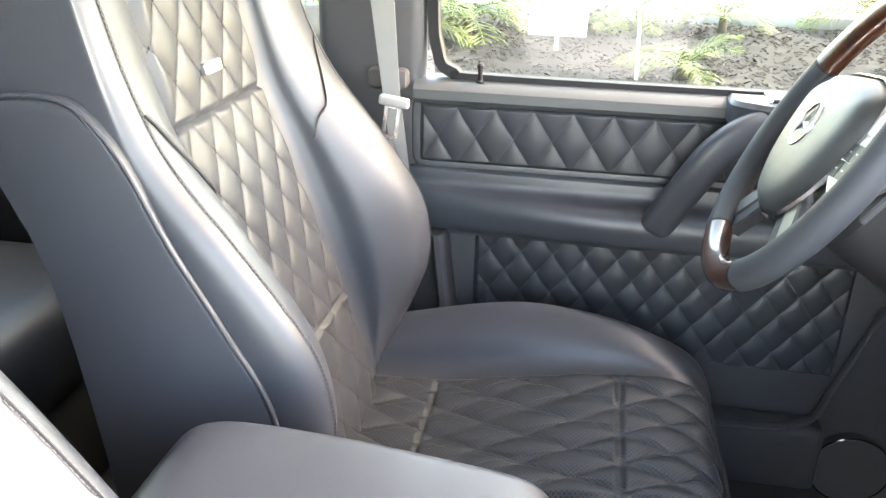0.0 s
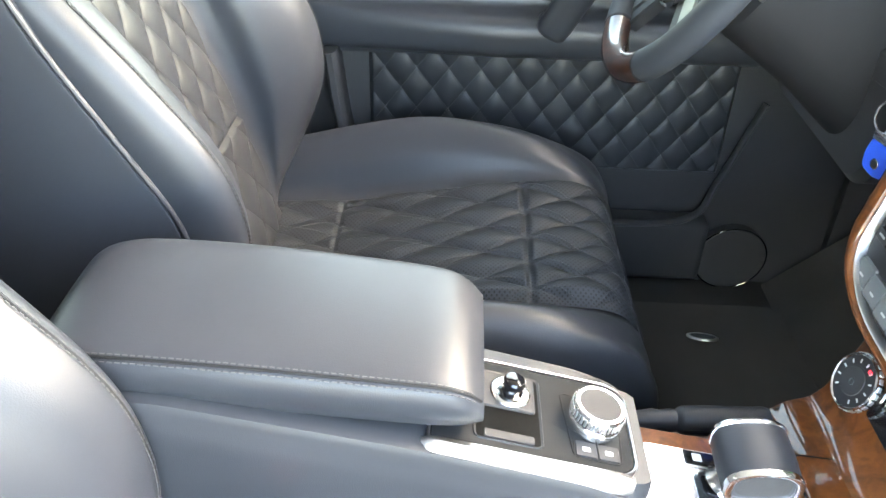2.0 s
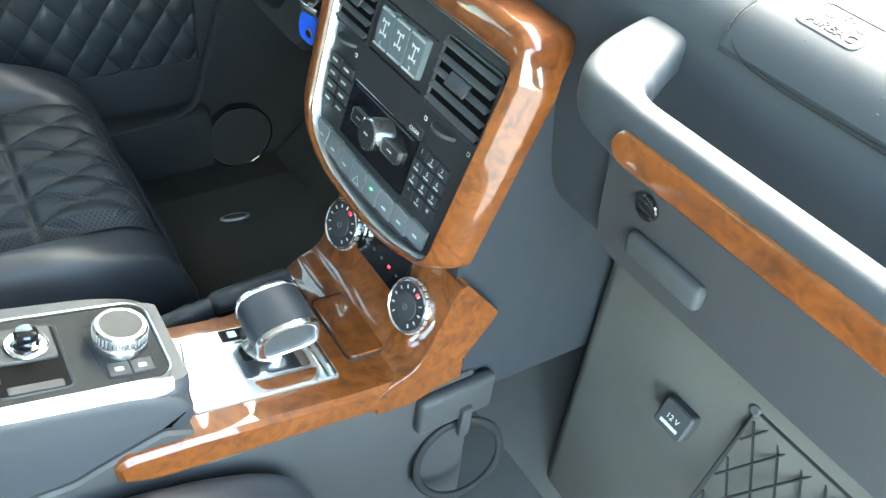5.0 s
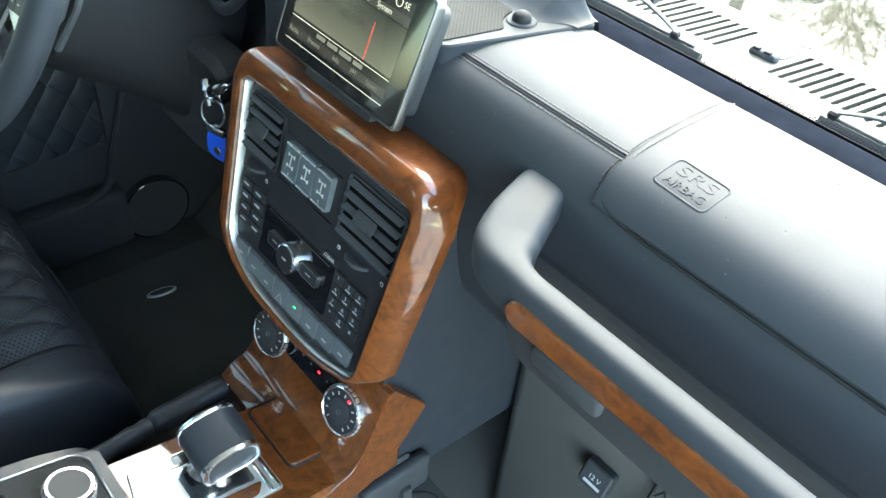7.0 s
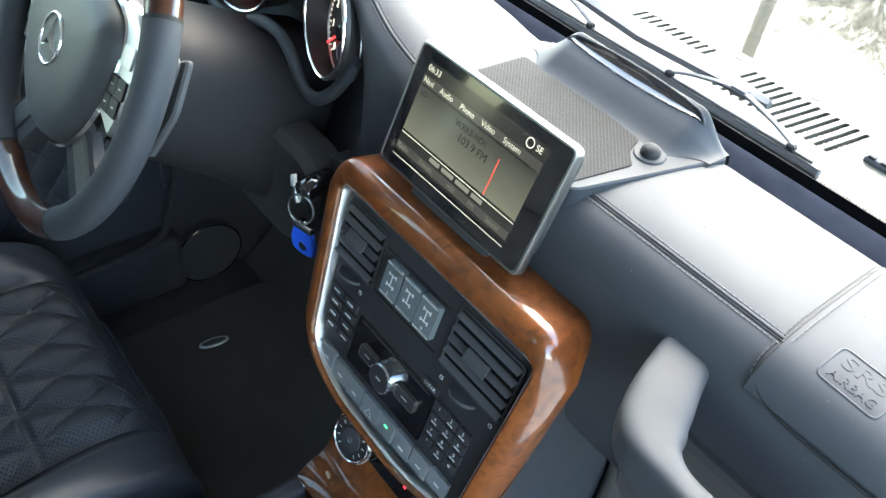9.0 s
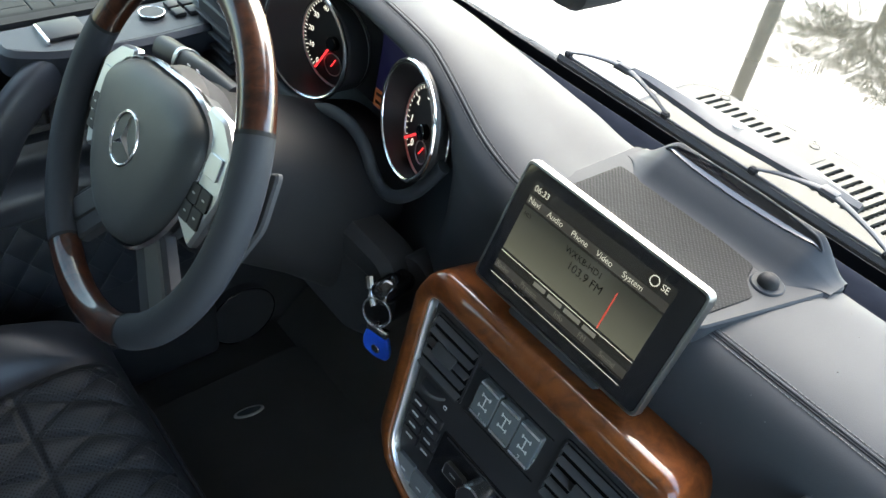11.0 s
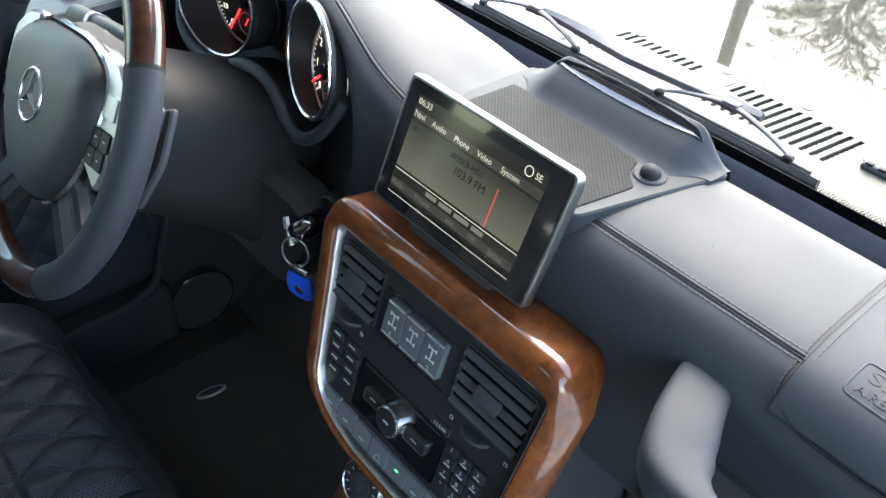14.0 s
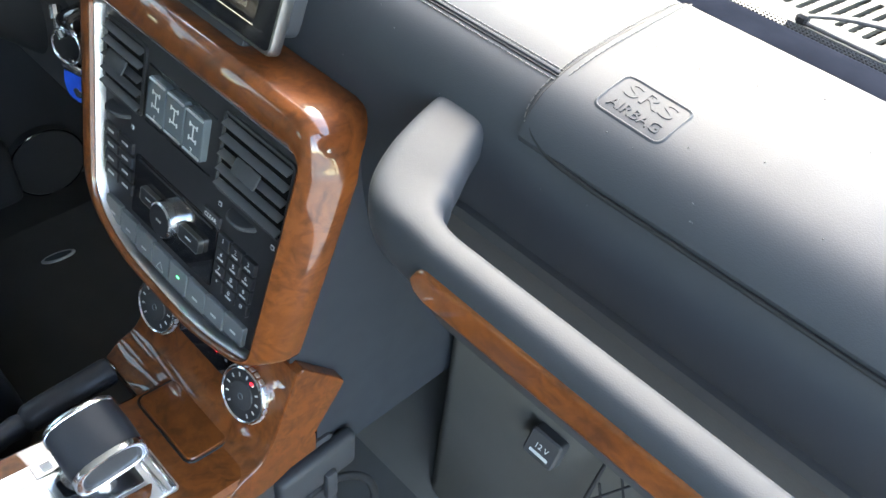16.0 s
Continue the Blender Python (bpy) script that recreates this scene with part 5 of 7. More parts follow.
    # vent wheels and their marks
    for x in (-0.085, 0.085):
        part("vent_wheel", xf(cyl((0, 0, -0.012), (0, 0, 1), 0.016, 0.004, 32, bev=0.001), MS @ Matrix.Translation((x, -0.092, -0.004)) @ pose(0, 0, 0, 90, 0, 0)), GREYPLASTIC, s)
    for x, y in ((0.057, -0.086), (0.120, -0.083), (-0.118, -0.078), (-0.066, -0.089)):
        mark(s, x, y, 0.0042, 0.0042, 0.0002)
        mark(s, x, y, 0.002, 0.002, 0.0005, KEYMAT)
    # lower row of wide keys
    xs = [-0.092 + 0.0255 * i for i in range(9)]
    for i in range(8):
        xm = (xs[i] + xs[i + 1]) / 2
        dip = 0.009 * (1 - (xm / 0.105) ** 2)
        k = key(s, xs[i], -0.191 - dip, xs[i + 1] - 0.001, -0.1715 - dip * 0.5, 0.004, GREYKEY2, 0.0015, "row_key")
        if i == 3:
            bm = bmesh.new()
            o = [Vector((xm, -0.178 - dip)), Vector((xm - 0.006, -0.188 - dip)), Vector((xm + 0.006, -0.188 - dip))]
            loft(bm, [[MS @ V(p.x, p.y, 0.0042) for p in inset(rounded([tuple(q) for q in o], 0.001, 2), f)] for f in (-0.0008, 0.0)], True, False)
            part("hazard_symbol", bm, PRINT, k)
        elif i == 4:
            mark(k, xm, -0.177 - dip, 0.004, 0.0015, 0.004, GREENGLOW)
        else:
            mark(k, xm, -0.183 - dip, 0.007, 0.002, 0.004)
    return s


stack()


def climate():
    s = thing("climate_panel", "walnut climate panel with two chrome rotary dials", "climate control")
    # wood body rising from the deck to the stack, its side a flat wing
    front = catmull([(0, -0.100, 1.030), (0, -0.085, 1.0405), (0, -0.068, 1.046), (0, -0.056, 1.058), (0, -0.047, 1.075), (0, -0.041, 1.089), (0, -0.032, 1.112), (0, -0.022, 1.138)], 22)
    o = [Vector((p.y, p.z)) for p in front] + rounded([(-0.015, 1.140), (0.029, 1.086), (-0.004, 1.040), (-0.028, 1.010), (-0.06, 1.0), (-0.10, 1.006)], [0.003, 0.006, 0.02, 0.02, 0.01, 0.004], 4)
    bm = bmesh.new()
    loft(bm, [[V(x - (0.012 * (p.y - 1.04) / 0.1 if x < 0 else 0), p.x, p.y) for p in inset(o, f)] for x, f in ((-0.0605, -0.0012), (-0.0595, -0.0004), (-0.058, 0.0), (0.138, 0.0), (0.1395, -0.0004), (0.1402, -0.0012))])
    part("wood_panel", bm, WOOD, s, "glossy burl walnut panel")
    mp = Matrix.Translation((0, -0.041, 1.089)) @ pose(0, 0, 0, 90 - 21.5, 0, 0)
    strip = part("key_strip", plate(rect(-0.006, -0.010, 0.076, 0.030, 0.004), -0.004, 0.003, 0.001, mp), PIANO, s, "gloss black key strip")
    for i in range(5):
        part("key_lamp", plate(rect(0.004 + 0.0145 * i, 0.006, 0.0075 + 0.0145 * i, 0.0085, 0.0003, 1), 0.003, 0.0033, 0.0001, mp), REDGLOW if i == 3 else GREYKEY, strip)
    ax = V(0.06, -1, 0.42).normalized()
    q = ax.to_track_quat("Z", "Y").to_matrix().to_4x4()
    for face in (V(-0.026, -0.055, 1.099), V(0.0980, -0.050, 1.091)):
        c = face - ax * 0.016
        d = part("temperature_dial", turn([(0.0205, -0.006), (0.0215, 0.004), (0.0235, 0.0045), (0.0235, 0.007), (0.0258, 0.0085), (0.0262, 0.0125), (0.0258, 0.0155), (0.0245, 0.0165), (0.0232, 0.0152)], c, ax, 60), CHROME, s, "chrome-ringed rotary dial")
        m = Matrix.Translation(c) @ q
        grip = bmesh.new()
        for i in range(24):
            a = 2 * math.pi * i / 24
            box((0, 0, 0), (0.0012, 0.0045, 0.0036), 0.0003, 1, m @ Matrix.Rotation(a, 4, "Z") @ Matrix.Translation((0.0262, 0, 0.0118)), bm=grip)
        part("grip_ribs", grip, SILVER, d)
        part("dial_face", cyl(c + ax * 0.0138, ax, 0.0236, 0.0015, 44), KEYMAT, d, "black dial face")
        part("dial_centre", cyl(c + ax * 0.0150, ax, 0.0135, 0.0016, 36, bev=0.0006), PLASTIC, d)
        m = m @ Matrix.Translation((0, 0, 0.0154))
        tk = bmesh.new()
        for i in range(11):
            a = radians(230 - 280 * i / 10)
            box((0, 0, 0), (0.0036, 0.0015, 0.0004), 0, m=m @ Matrix.Translation((math.cos(a) * 0.0185, math.sin(a) * 0.0185, 0)) @ Matrix.Rotation(a, 4, "Z"), bm=tk)
        part("dial_scale", tk, PRINT, d)
        part("dial_mark", xf(ring((0, -0.001, 0.0014), (0, 0, 1), 0.0028, 0.0003, 20, 5), m), GREYKEY, d)
        part("dial_lamp", box((0.007, 0.0172, 0.0006), (0.0032, 0.0026, 0.0006), 0, 1, m), REDGLOW, d, "small red lamp")


climate()


def screen():
    ts = math.degrees(math.atan2(0.039, 0.1))
    m = Matrix.Translation((-0.005, 0.012, 1.39)) @ pose(0, 0, 0, 90 - ts, 0, 0)
    s = thing("display_screen", "free-standing dashboard display with silver frame showing the radio", "screen")
    out = rect(-0.0905, -0.003, 0.0905, 0.1085, 0.008, 6)
    bm = bmesh.new()
    loft(bm, [[m @ V(p.x, p.y, w) for p in inset(out, o)] for o, w in ((-0.012, -0.010), (-0.002, -0.009), (0.0, -0.0075), (0.0, -0.002), (-0.0012, 0.0006), (-0.003, 0.0008), (-0.0034, -0.001))])
    part("housing", bm, DULLSILVER, s, "satin silver frame")
    part("back_cover", plate(rect(-0.08, 0.005, 0.08, 0.1, 0.01), -0.028, -0.0095, 0.002, m), PLASTIC, s)
    part("stand", box((0, -0.012, -0.02), (0.1, 0.04, 0.02), 0.004, 2, m), PLASTIC, s)
    part("glass", plate(rect(-0.0872, 0.0003, 0.0872, 0.1052, 0.006, 5), -0.001, 0.0004, 0.0003, m), PIANO, s, "gloss black glass")
    lit = part("picture", plate(rect(-0.075, 0.014, 0.068, 0.096, 0.0005, 1), 0.0004, 0.0005, 0.00002, m), LCDDARK, s, "dim radio display picture")
    part("band", plate(rect(-0.0745, 0.034, 0.0675, 0.0745, 0.0004, 1), 0.0005, 0.0006, 0.00002, m), LCDBAND, lit, "pale grey-green band of the display")
    part("menu_bar", plate(rect(-0.0745, 0.0765, 0.0675, 0.084, 0.0004, 1), 0.0005, 0.0006, 0.00002, m), LCDBAR, lit)
    part("lower_bar", plate(rect(-0.0745, 0.0165, 0.0675, 0.0235, 0.0004, 1), 0.0005, 0.0006, 0.00002, m), LCDBAR, lit)
    for y in (0.0315, 0.0105):
        part("line", plate(rect(-0.0745, y - 0.0003, 0.0675, y + 0.0003, 0.0001, 1), 0.0005, 0.0006, 0.00002, m), LCDTEXT, lit)

    def w(t, x, y, size, material=None):
        words("screen_text", t, size, m @ Matrix.Translation((x, y, 0.00065)), material or LCDTEXT, lit, depth=0.00002)
    w("06:33", -0.073, 0.0885, 0.0072)
    for t, x in (("Navi", -0.073), ("Audio", -0.052), ("Phone", -0.026), ("Video", 0.0), ("System", 0.026)):
        w(t, x, 0.0782, 0.0068)
    w("HD", -0.0715, 0.0672, 0.0052, LCDINK)
    w("WXKB-HD1", -0.024, 0.0655, 0.0072, LCDINK)
    w("103.9 FM", -0.016, 0.0555, 0.0095, LCDINK)
    w("SE", 0.056, 0.0885, 0.0072)
    part("compass", xf(ring((0.0495, 0.091, 0.0006), (0, 0, 1), 0.0038, 0.0004, 24, 6), m), LCDTEXT, lit)
    part("tuning_line", plate(rect(0.030, 0.034, 0.0312, 0.066, 0.0002, 1), 0.0006, 0.0007, 0.00002, m), REDDIM, lit, "red tuning line")
    x0 = -0.034
    for k in (0.013, 0.015, 0.017, 0.013):
        part("song_line", plate(rect(x0, 0.0256, x0 + k, 0.0294, 0.0006, 2), 0.0005, 0.0006, 0.00002, m), LCDFAINT, lit)
        x0 += k + 0.003
    for t, x in (("Radio", -0.073), ("Presets", -0.044), ("Info", -0.006), ("FM", 0.02), ("Sound", 0.042)):
        w(t, x, 0.018, 0.0062, LCDFAINT)
    part("wear_mark", cyl(m @ V(0.064, 0.079, 0.0006), m.to_3x3() @ V(0, 0, 1), 0.003, 0.0002, 20), LCDBAR, lit)


screen()


def grab():
    s = thing("grab_handle", "leather-covered passenger grab handle with walnut inlay", "grab handle")
    path = catmull([(0.2115, 0.066, 1.395), (0.2150, 0.050, 1.394), (0.2215, 0.029, 1.392), (0.2290, 0.010, 1.390), (0.2380, -0.008, 1.387), (0.2530, -0.022, 1.385), (0.277, -0.029, 1.384), (0.31, -0.030, 1.384), (0.42, -0.030, 1.384), (0.58, -0.030, 1.384), (0.635, -0.026, 1.384), (0.66, -0.006, 1.384), (0.66, 0.06, 1.39)], 130)
    bm = bmesh.new()
    rings = []
    for i, (p, sd, u) in enumerate(frames_along(path, V(0, 0, 1))):
        f = i / 129
        q = min(1, max(0, (f - 0.34) / 0.16))
        a = 0.0180 + 0.0045 * min(1, f / 0.25) - 0.0105 * q * q * (3 - 2 * q)
        b = 0.0125 + 0.0065 * min(1, f / 0.45)
        rings.append([p + sd * x + u * y for x, y in ell(a, b, 40, 4.6 - 1.4 * min(1, f / 0.5))])
    loft(bm, rings)
    part("bar", bm, DASH, s)
    bm = bmesh.new()
    rings = []
    for i in range(41):
        d0 = 0.345 * (0.5 - 0.5 * math.cos(math.pi * i / 40))
        near = min(d0, 0.345 - d0)
        k = max(0.08, math.sqrt(max(0, 1 - (1 - min(1, near / 0.009)) ** 2)))
        rings.append([V(0.277 + d0, -0.0398 + x, 1.3805 + y * k) for x, y in ell(0.0046, 0.0108, 24, 5)])
    loft(bm, rings)
    part("wood_inlay", bm, WOOD, s, "glossy walnut strip")
    part("bar_underside", box((0.45, -0.018, 1.362), (0.36, 0.022, 0.014), 0.006, 3), PLASTIC, s)


grab()


# ---- centre console ----
def console():
    s = thing("centre_console", "black leather centre console with walnut lower deck and silver trim", "centre console")
    # body: side profile extruded across
    o = [(-0.70, 0.72), (-0.70, 1.14), (-0.68, 1.190), (-0.60, 1.194), (-0.43, 1.162), (-0.30, 1.131), (-0.262, 1.113), (-0.255, 1.085), (-0.285, 1.066), (-0.33, 1.06), (-0.335, 0.72)]
    o = rounded(o, [0.01, 0.03, 0.03, 0.02, 0.02, 0.02, 0.015, 0.02, 0.02, 0.01, 0.005], 5)
    bm = bmesh.new()
    loft(bm, [[V(x, p.x, p.y) for p in inset(o, f)] for x, f in ((0.006, -0.006), (0.010, 0.0), (0.121, 0.0), (0.126, -0.002), (0.1285, -0.008))])
    part("console_body", bm, LEATHER, s)
    # lower side cover below a thin seam line
    o = rounded([(-0.71, 0.71), (-0.71, 1.085), (-0.355, 1.067), (-0.335, 1.074), (-0.285, 1.088), (-0.262, 1.075), (-0.256, 1.03), (0.02, 1.0), (0.03, 0.71)], 0.006)
    bm = bmesh.new()
    loft(bm, [[V(x, p.x, p.y) for p in inset(o, f)] for x, f in ((0.0, 0), (0.131, 0.0), (0.1335, -0.003))])
    part("side_cover", bm, PLASTIC, s)
    # armrest lid
    bm = bmesh.new()
    rings = []
    for y, k, dz in ((-0.690, 0.80, -0.034), (-0.683, 0.88, -0.02), (-0.665, 0.95, -0.007), (-0.63, 0.99, 0.0), (-0.55, 1.0, 0.001), (-0.45, 0.985, -0.004), (-0.410, 0.965, -0.008), (-0.391, 0.925, -0.016), (-0.378, 0.85, -0.031)):
        ht = 0.046 + dz * 0.9 + (y + 0.40) * 0.045
        sec = [(-0.071, 0), (-0.075, ht * 0.3), (-0.075, ht * 0.62), (-0.070, ht * 0.85), (-0.055, ht * 0.98), (-0.02, ht * 1.05), (0.02, ht * 1.05), (0.055, ht * 0.98), (0.070, ht * 0.85), (0.075, ht * 0.62), (0.075, ht * 0.3), (0.071, 0)]
        rings.append([V(0.044 + p.x * k, y, 1.168 - (y + 0.40) * 0.085 + p.y) for p in catmull([(a, b, 0) for a, b in sec], 48)])
    dense = [catmull(c, 50) for c in zip(*rings)]
    loft(bm, list(zip(*dense)))
    lid = part("armrest_lid", bm, LEATHER, s, "padded black leather armrest lid with stitched edge")
    thread = bmesh.new()
    for idx in (33, 35):
        stitches(thread, [dense[idx][j] + V(0.0012, 0, 0.0006) for j in range(2, 47)], 0.005, 0.0033, 0.0006)
    tagged(part("stitching", thread, STITCH, lid, "grey double stitching"), kind="stuff")
    part("lid_seam", tube([dense[34][j] + V(0.0002, 0, 0) for j in range(1, 49)], 0.0012, 6, V(0, 0, 1)), RUBBER, lid)
    # control panel with its silver frame
    mt = Matrix.Translation((0.071, -0.338, 1.141)) @ pose(0, 0, 0, -12.5, 0, 0)
    o = rounded([(-0.046, -0.080), (0.046, -0.080), (0.046, 0.062), (0.036, 0.074), (-0.036, 0.074), (-0.046, 0.062)], [0.003, 0.003, 0.012, 0.012, 0.012, 0.012])
    part("control_panel", plate(inset(o, -0.002), -0.012, 0.002, 0.001, mt), PANEL, s)
    bm = bmesh.new()
    loft(bm, [[mt @ V(p.x, p.y, w) for p in inset(o, f)] for f, w in ((-0.0018, 0.0), (-0.0016, 0.0028), (-0.0006, 0.0033), (0.0004, 0.0022), (0.0006, -0.006))], True, False)
    part("silver_frame", bm, SILVER, s, "thin satin silver frame")
    bm = bmesh.new()
    loft(bm, [[mt @ V(0.0445 + (x - 0.0445) * k, y, w * k - 0.004 * (1 - k)) for x, w in ((0.0440, 0.0042), (0.0485, 0.0054), (0.0520, 0.0036), (0.0548, -0.0030), (0.0550, -0.0070), (0.0500, -0.0080), (0.0440, -0.003))] for y, k in ((-0.084, 0.55), (-0.080, 0.9), (-0.074, 1.0), (0.050, 1.0), (0.062, 0.94), (0.070, 0.7))])
    part("side_strip", bm, SILVER, s, "broad satin silver side strip")
    # the panel's leather nose, rounded down to the deck
    bm = bmesh.new()
    loft(bm, [[mt @ V(x * k, y, w) for x, w in ((-0.052, -0.036), (-0.052, -0.008), (-0.047, -0.001), (0.047, -0.001), (0.053, -0.009), (0.053, -0.036))] for y, k in ((0.045, 1.0), (0.068, 1.0), (0.078, 0.97), (0.084, 0.88))])
    part("panel_nose", bm, LEATHER, s)
    # lighter tray: flat black plate with the recess's shade as its colour, and a raised lighter block
    bm = bmesh.new()
    tray = rect(-0.033, -0.047, 0.035, 0.003, 0.005)
    loft(bm, [[mt @ V(p.x, p.y, w) for p in inset(tray, f)] for f, w in ((0.0012, 0.0022), (0.0006, 0.0030), (-0.0004, 0.0026), (-0.0014, 0.0021))], True, False)
    part("tray_rim", bm, KEYMAT, s)
    part("tray_shade", plate(inset(tray, -0.001), 0.0020, 0.00225, 0.0001, mt), SHADEBLACK, s, "flat black plate coloured as the shade of the open tray")
    part("lighter_plate", plate(rect(-0.031, -0.043, 0.004, -0.001, 0.003), 0.00225, 0.0045, 0.0008, mt), PLASTIC, s)
    part("tray_step", plate(rect(0.026, -0.040, 0.0335, -0.003, 0.002), 0.00225, 0.0032, 0.0004, mt), PLASTIC, s)
    lg = part("lighter_ring", xf(ring((-0.0125, -0.020, 0.0052), (0, 0, 1), 0.0120, 0.0036, 44, 10, flat=0.4), mt), CHROME, s, "chrome lighter ring")
    part("lighter_knob", xf(turn([(0.0095, 0.002), (0.0095, 0.006), (0.0070, 0.007), (0.0065, 0.012), (0.0085, 0.0135), (0.0085, 0.017), (0.0072, 0.0185), (0.003, 0.019)], (-0.0125, -0.020, 0), (0, 0, 1), 30), mt), PIANO, lg)
    # rotary controller in its outlined field
    fld = rounded([(-0.026, 0.020), (0.036, 0.026), (0.036, 0.062), (-0.020, 0.066)], 0.006)
    bm = bmesh.new()
    loft(bm, [[mt @ V(p.x, p.y, w) for p in inset(fld, f)] for f, w in ((0.0006, 0.0020), (0.0003, 0.0024), (-0.0003, 0.0024), (-0.0006, 0.0020))], True, False)
    part("field_groove", bm, RUBBER, s)
    kb = part("rotary_controller", xf(turn([(0.0205, 0.002), (0.0205, 0.010), (0.0195, 0.0115), (0.0200, 0.013), (0.0200, 0.020), (0.0185, 0.0225), (0.0158, 0.0225)], (0.0, 0.043, 0), (0, 0, 1), 52), mt), CHROME, s, "chrome rotary controller")
    ribs = bmesh.new()
    for i in range(40):
        box((0, 0, 0), (0.0010, 0.0016, 0.0066), 0.0003, 1, mt @ Matrix.Translation((0.0, 0.043, 0.0165)) @ Matrix.Rotation(2 * math.pi * i / 40, 4, "Z") @ Matrix.Translation((0.0200, 0, 0)), bm=ribs)
    part("knob_ribs", ribs, SILVER, kb)
    part("knob_top", xf(cyl((0.0, 0.043, 0.0215), (0, 0, 1), 0.0160, 0.0014, 40, bev=0.0005), mt), PLASTIC, kb, "grey knob top")
    for y in (0.0275, 0.0445):
        b = part("selector_key", plate(rect(0.0205, y, 0.0345, y + 0.0160, 0.0015), 0.002, 0.0034, 0.0005, mt), PLASTIC, s)
        part("key_mark", plate(rect(0.026, y + 0.005, 0.030, y + 0.011, 0.0005, 1), 0.0034, 0.0037, 0.0001, mt), PRINT, b)
    # walnut deck with its moulded side
    o = rounded([(-0.328, 1.073), (-0.316, 1.080), (-0.26, 1.073), (-0.12, 1.047), (-0.085, 1.043), (0.0, 1.043), (0.0, 1.006), (-0.06, 1.002), (-0.30, 1.040), (-0.326, 1.052)], [0.006, 0.01, 0.02, 0.03, 0.02, 0.004, 0.01, 0.05, 0.01, 0.006], 5)
    bm = bmesh.new()
    loft(bm, [[V(x, p.x, p.y) for p in inset(o, f)] for x, f in ((0.006, -0.004), (0.010, 0.0), (0.128, 0.0), (0.136, -0.0015), (0.140, -0.006))])
    part("wood_deck", bm, WOOD, s, "glossy burl walnut deck")
    # gear selector plate, laid on the deck
    md = Matrix.Translation((0.062, -0.195, 1.0622)) @ pose(0, 0, 0, -10.5, 0, 0)
    o = rounded([(-0.033, -0.046), (0.053, -0.064), (0.053, 0.071), (-0.033, 0.071)], [0.003, 0.006, 0.004, 0.004])
    part("selector_plate", plate(o, -0.006, 0.002, 0.0008, md), SILVER, s, "brushed silver gear plate")
    inl = rounded([(0.0365, -0.006), (0.0500, 0.000), (0.0500, 0.046), (0.0365, 0.056)], [0.004, 0.008, 0.006, 0.004])
    part("wood_strip", plate(inl, 0.002, 0.0027, 0.0003, md), WOOD, s, "small walnut inlay")
    for i in range(3):
        part("plate_key", plate(rect(-0.031 + 0.0172 * i, -0.043 - 0.003 * i, -0.0148 + 0.0172 * i, -0.015, 0.0015), 0.002, 0.0034, 0.0005, md), SILVER, s)
    part("parking_display", plate(rect(-0.031, -0.013, -0.0165, 0.020, 0.001), 0.002, 0.003, 0.0003, md), PIANO, s)
    part("display_mark", plate(rect(-0.028, -0.006, -0.020, 0.002, 0.001), 0.003, 0.0033, 0.0001, md), PRINT, s)
    part("selector_gate", plate(rect(-0.014, -0.010, 0.033, 0.052, 0.004), 0.002, 0.0028, 0.0003, md), CHROME, s)
    part("gate_slot", plate(rect(-0.006, -0.004, 0.012, 0.046, 0.004), 0.0028, 0.0030, 0.0001, md), PIANO, s)
    for y in (0.0565, 0.0645):
        part("plate_rib", plate(rect(-0.033, y, 0.052, y + 0.0040, 0.001), 0.002, 0.0046, 0.0008, md), CHROME, s)
    # flap of the ash tray
    mf = Matrix.Translation((0.062, -0.098, 1.0462)) @ pose(0, 0, 0, -6, 0, 0)
    part("flap", plate(rect(-0.047, -0.009, 0.037, 0.030, 0.008), -0.004, 0.002, 0.001, mf), WOOD, s, "walnut ashtray flap")
    bm = bmesh.new()
    o = rect(-0.0485, -0.0105, 0.0385, 0.0315, 0.009)
    loft(bm, [[mf @ V(p.x, p.y, w) for p in inset(o, f)] for f, w in ((-0.0012, -0.001), (0.0, 0.0011), (0.0008, -0.001))], True, False)
    part("flap_gap", bm, RUBBER, s)
    # folding cup holder on the side
    ch = part("cup_holder", box((0.138, -0.006, 0.972), (0.016, 0.09, 0.05), 0.006, 3), PLASTIC, s, "folded black cup holder")
    part("holder_clip", box((0.147, 0.004, 0.945), (0.010, 0.014, 0.045), 0.004, 2), PLASTIC, ch)
    part("holder_ring", ring((0.150, 0.004, 0.882), (1, -0.15, 0.25), 0.050, 0.005, 48, 10, flat=0.7), RUBBER, ch)
    return s


console()


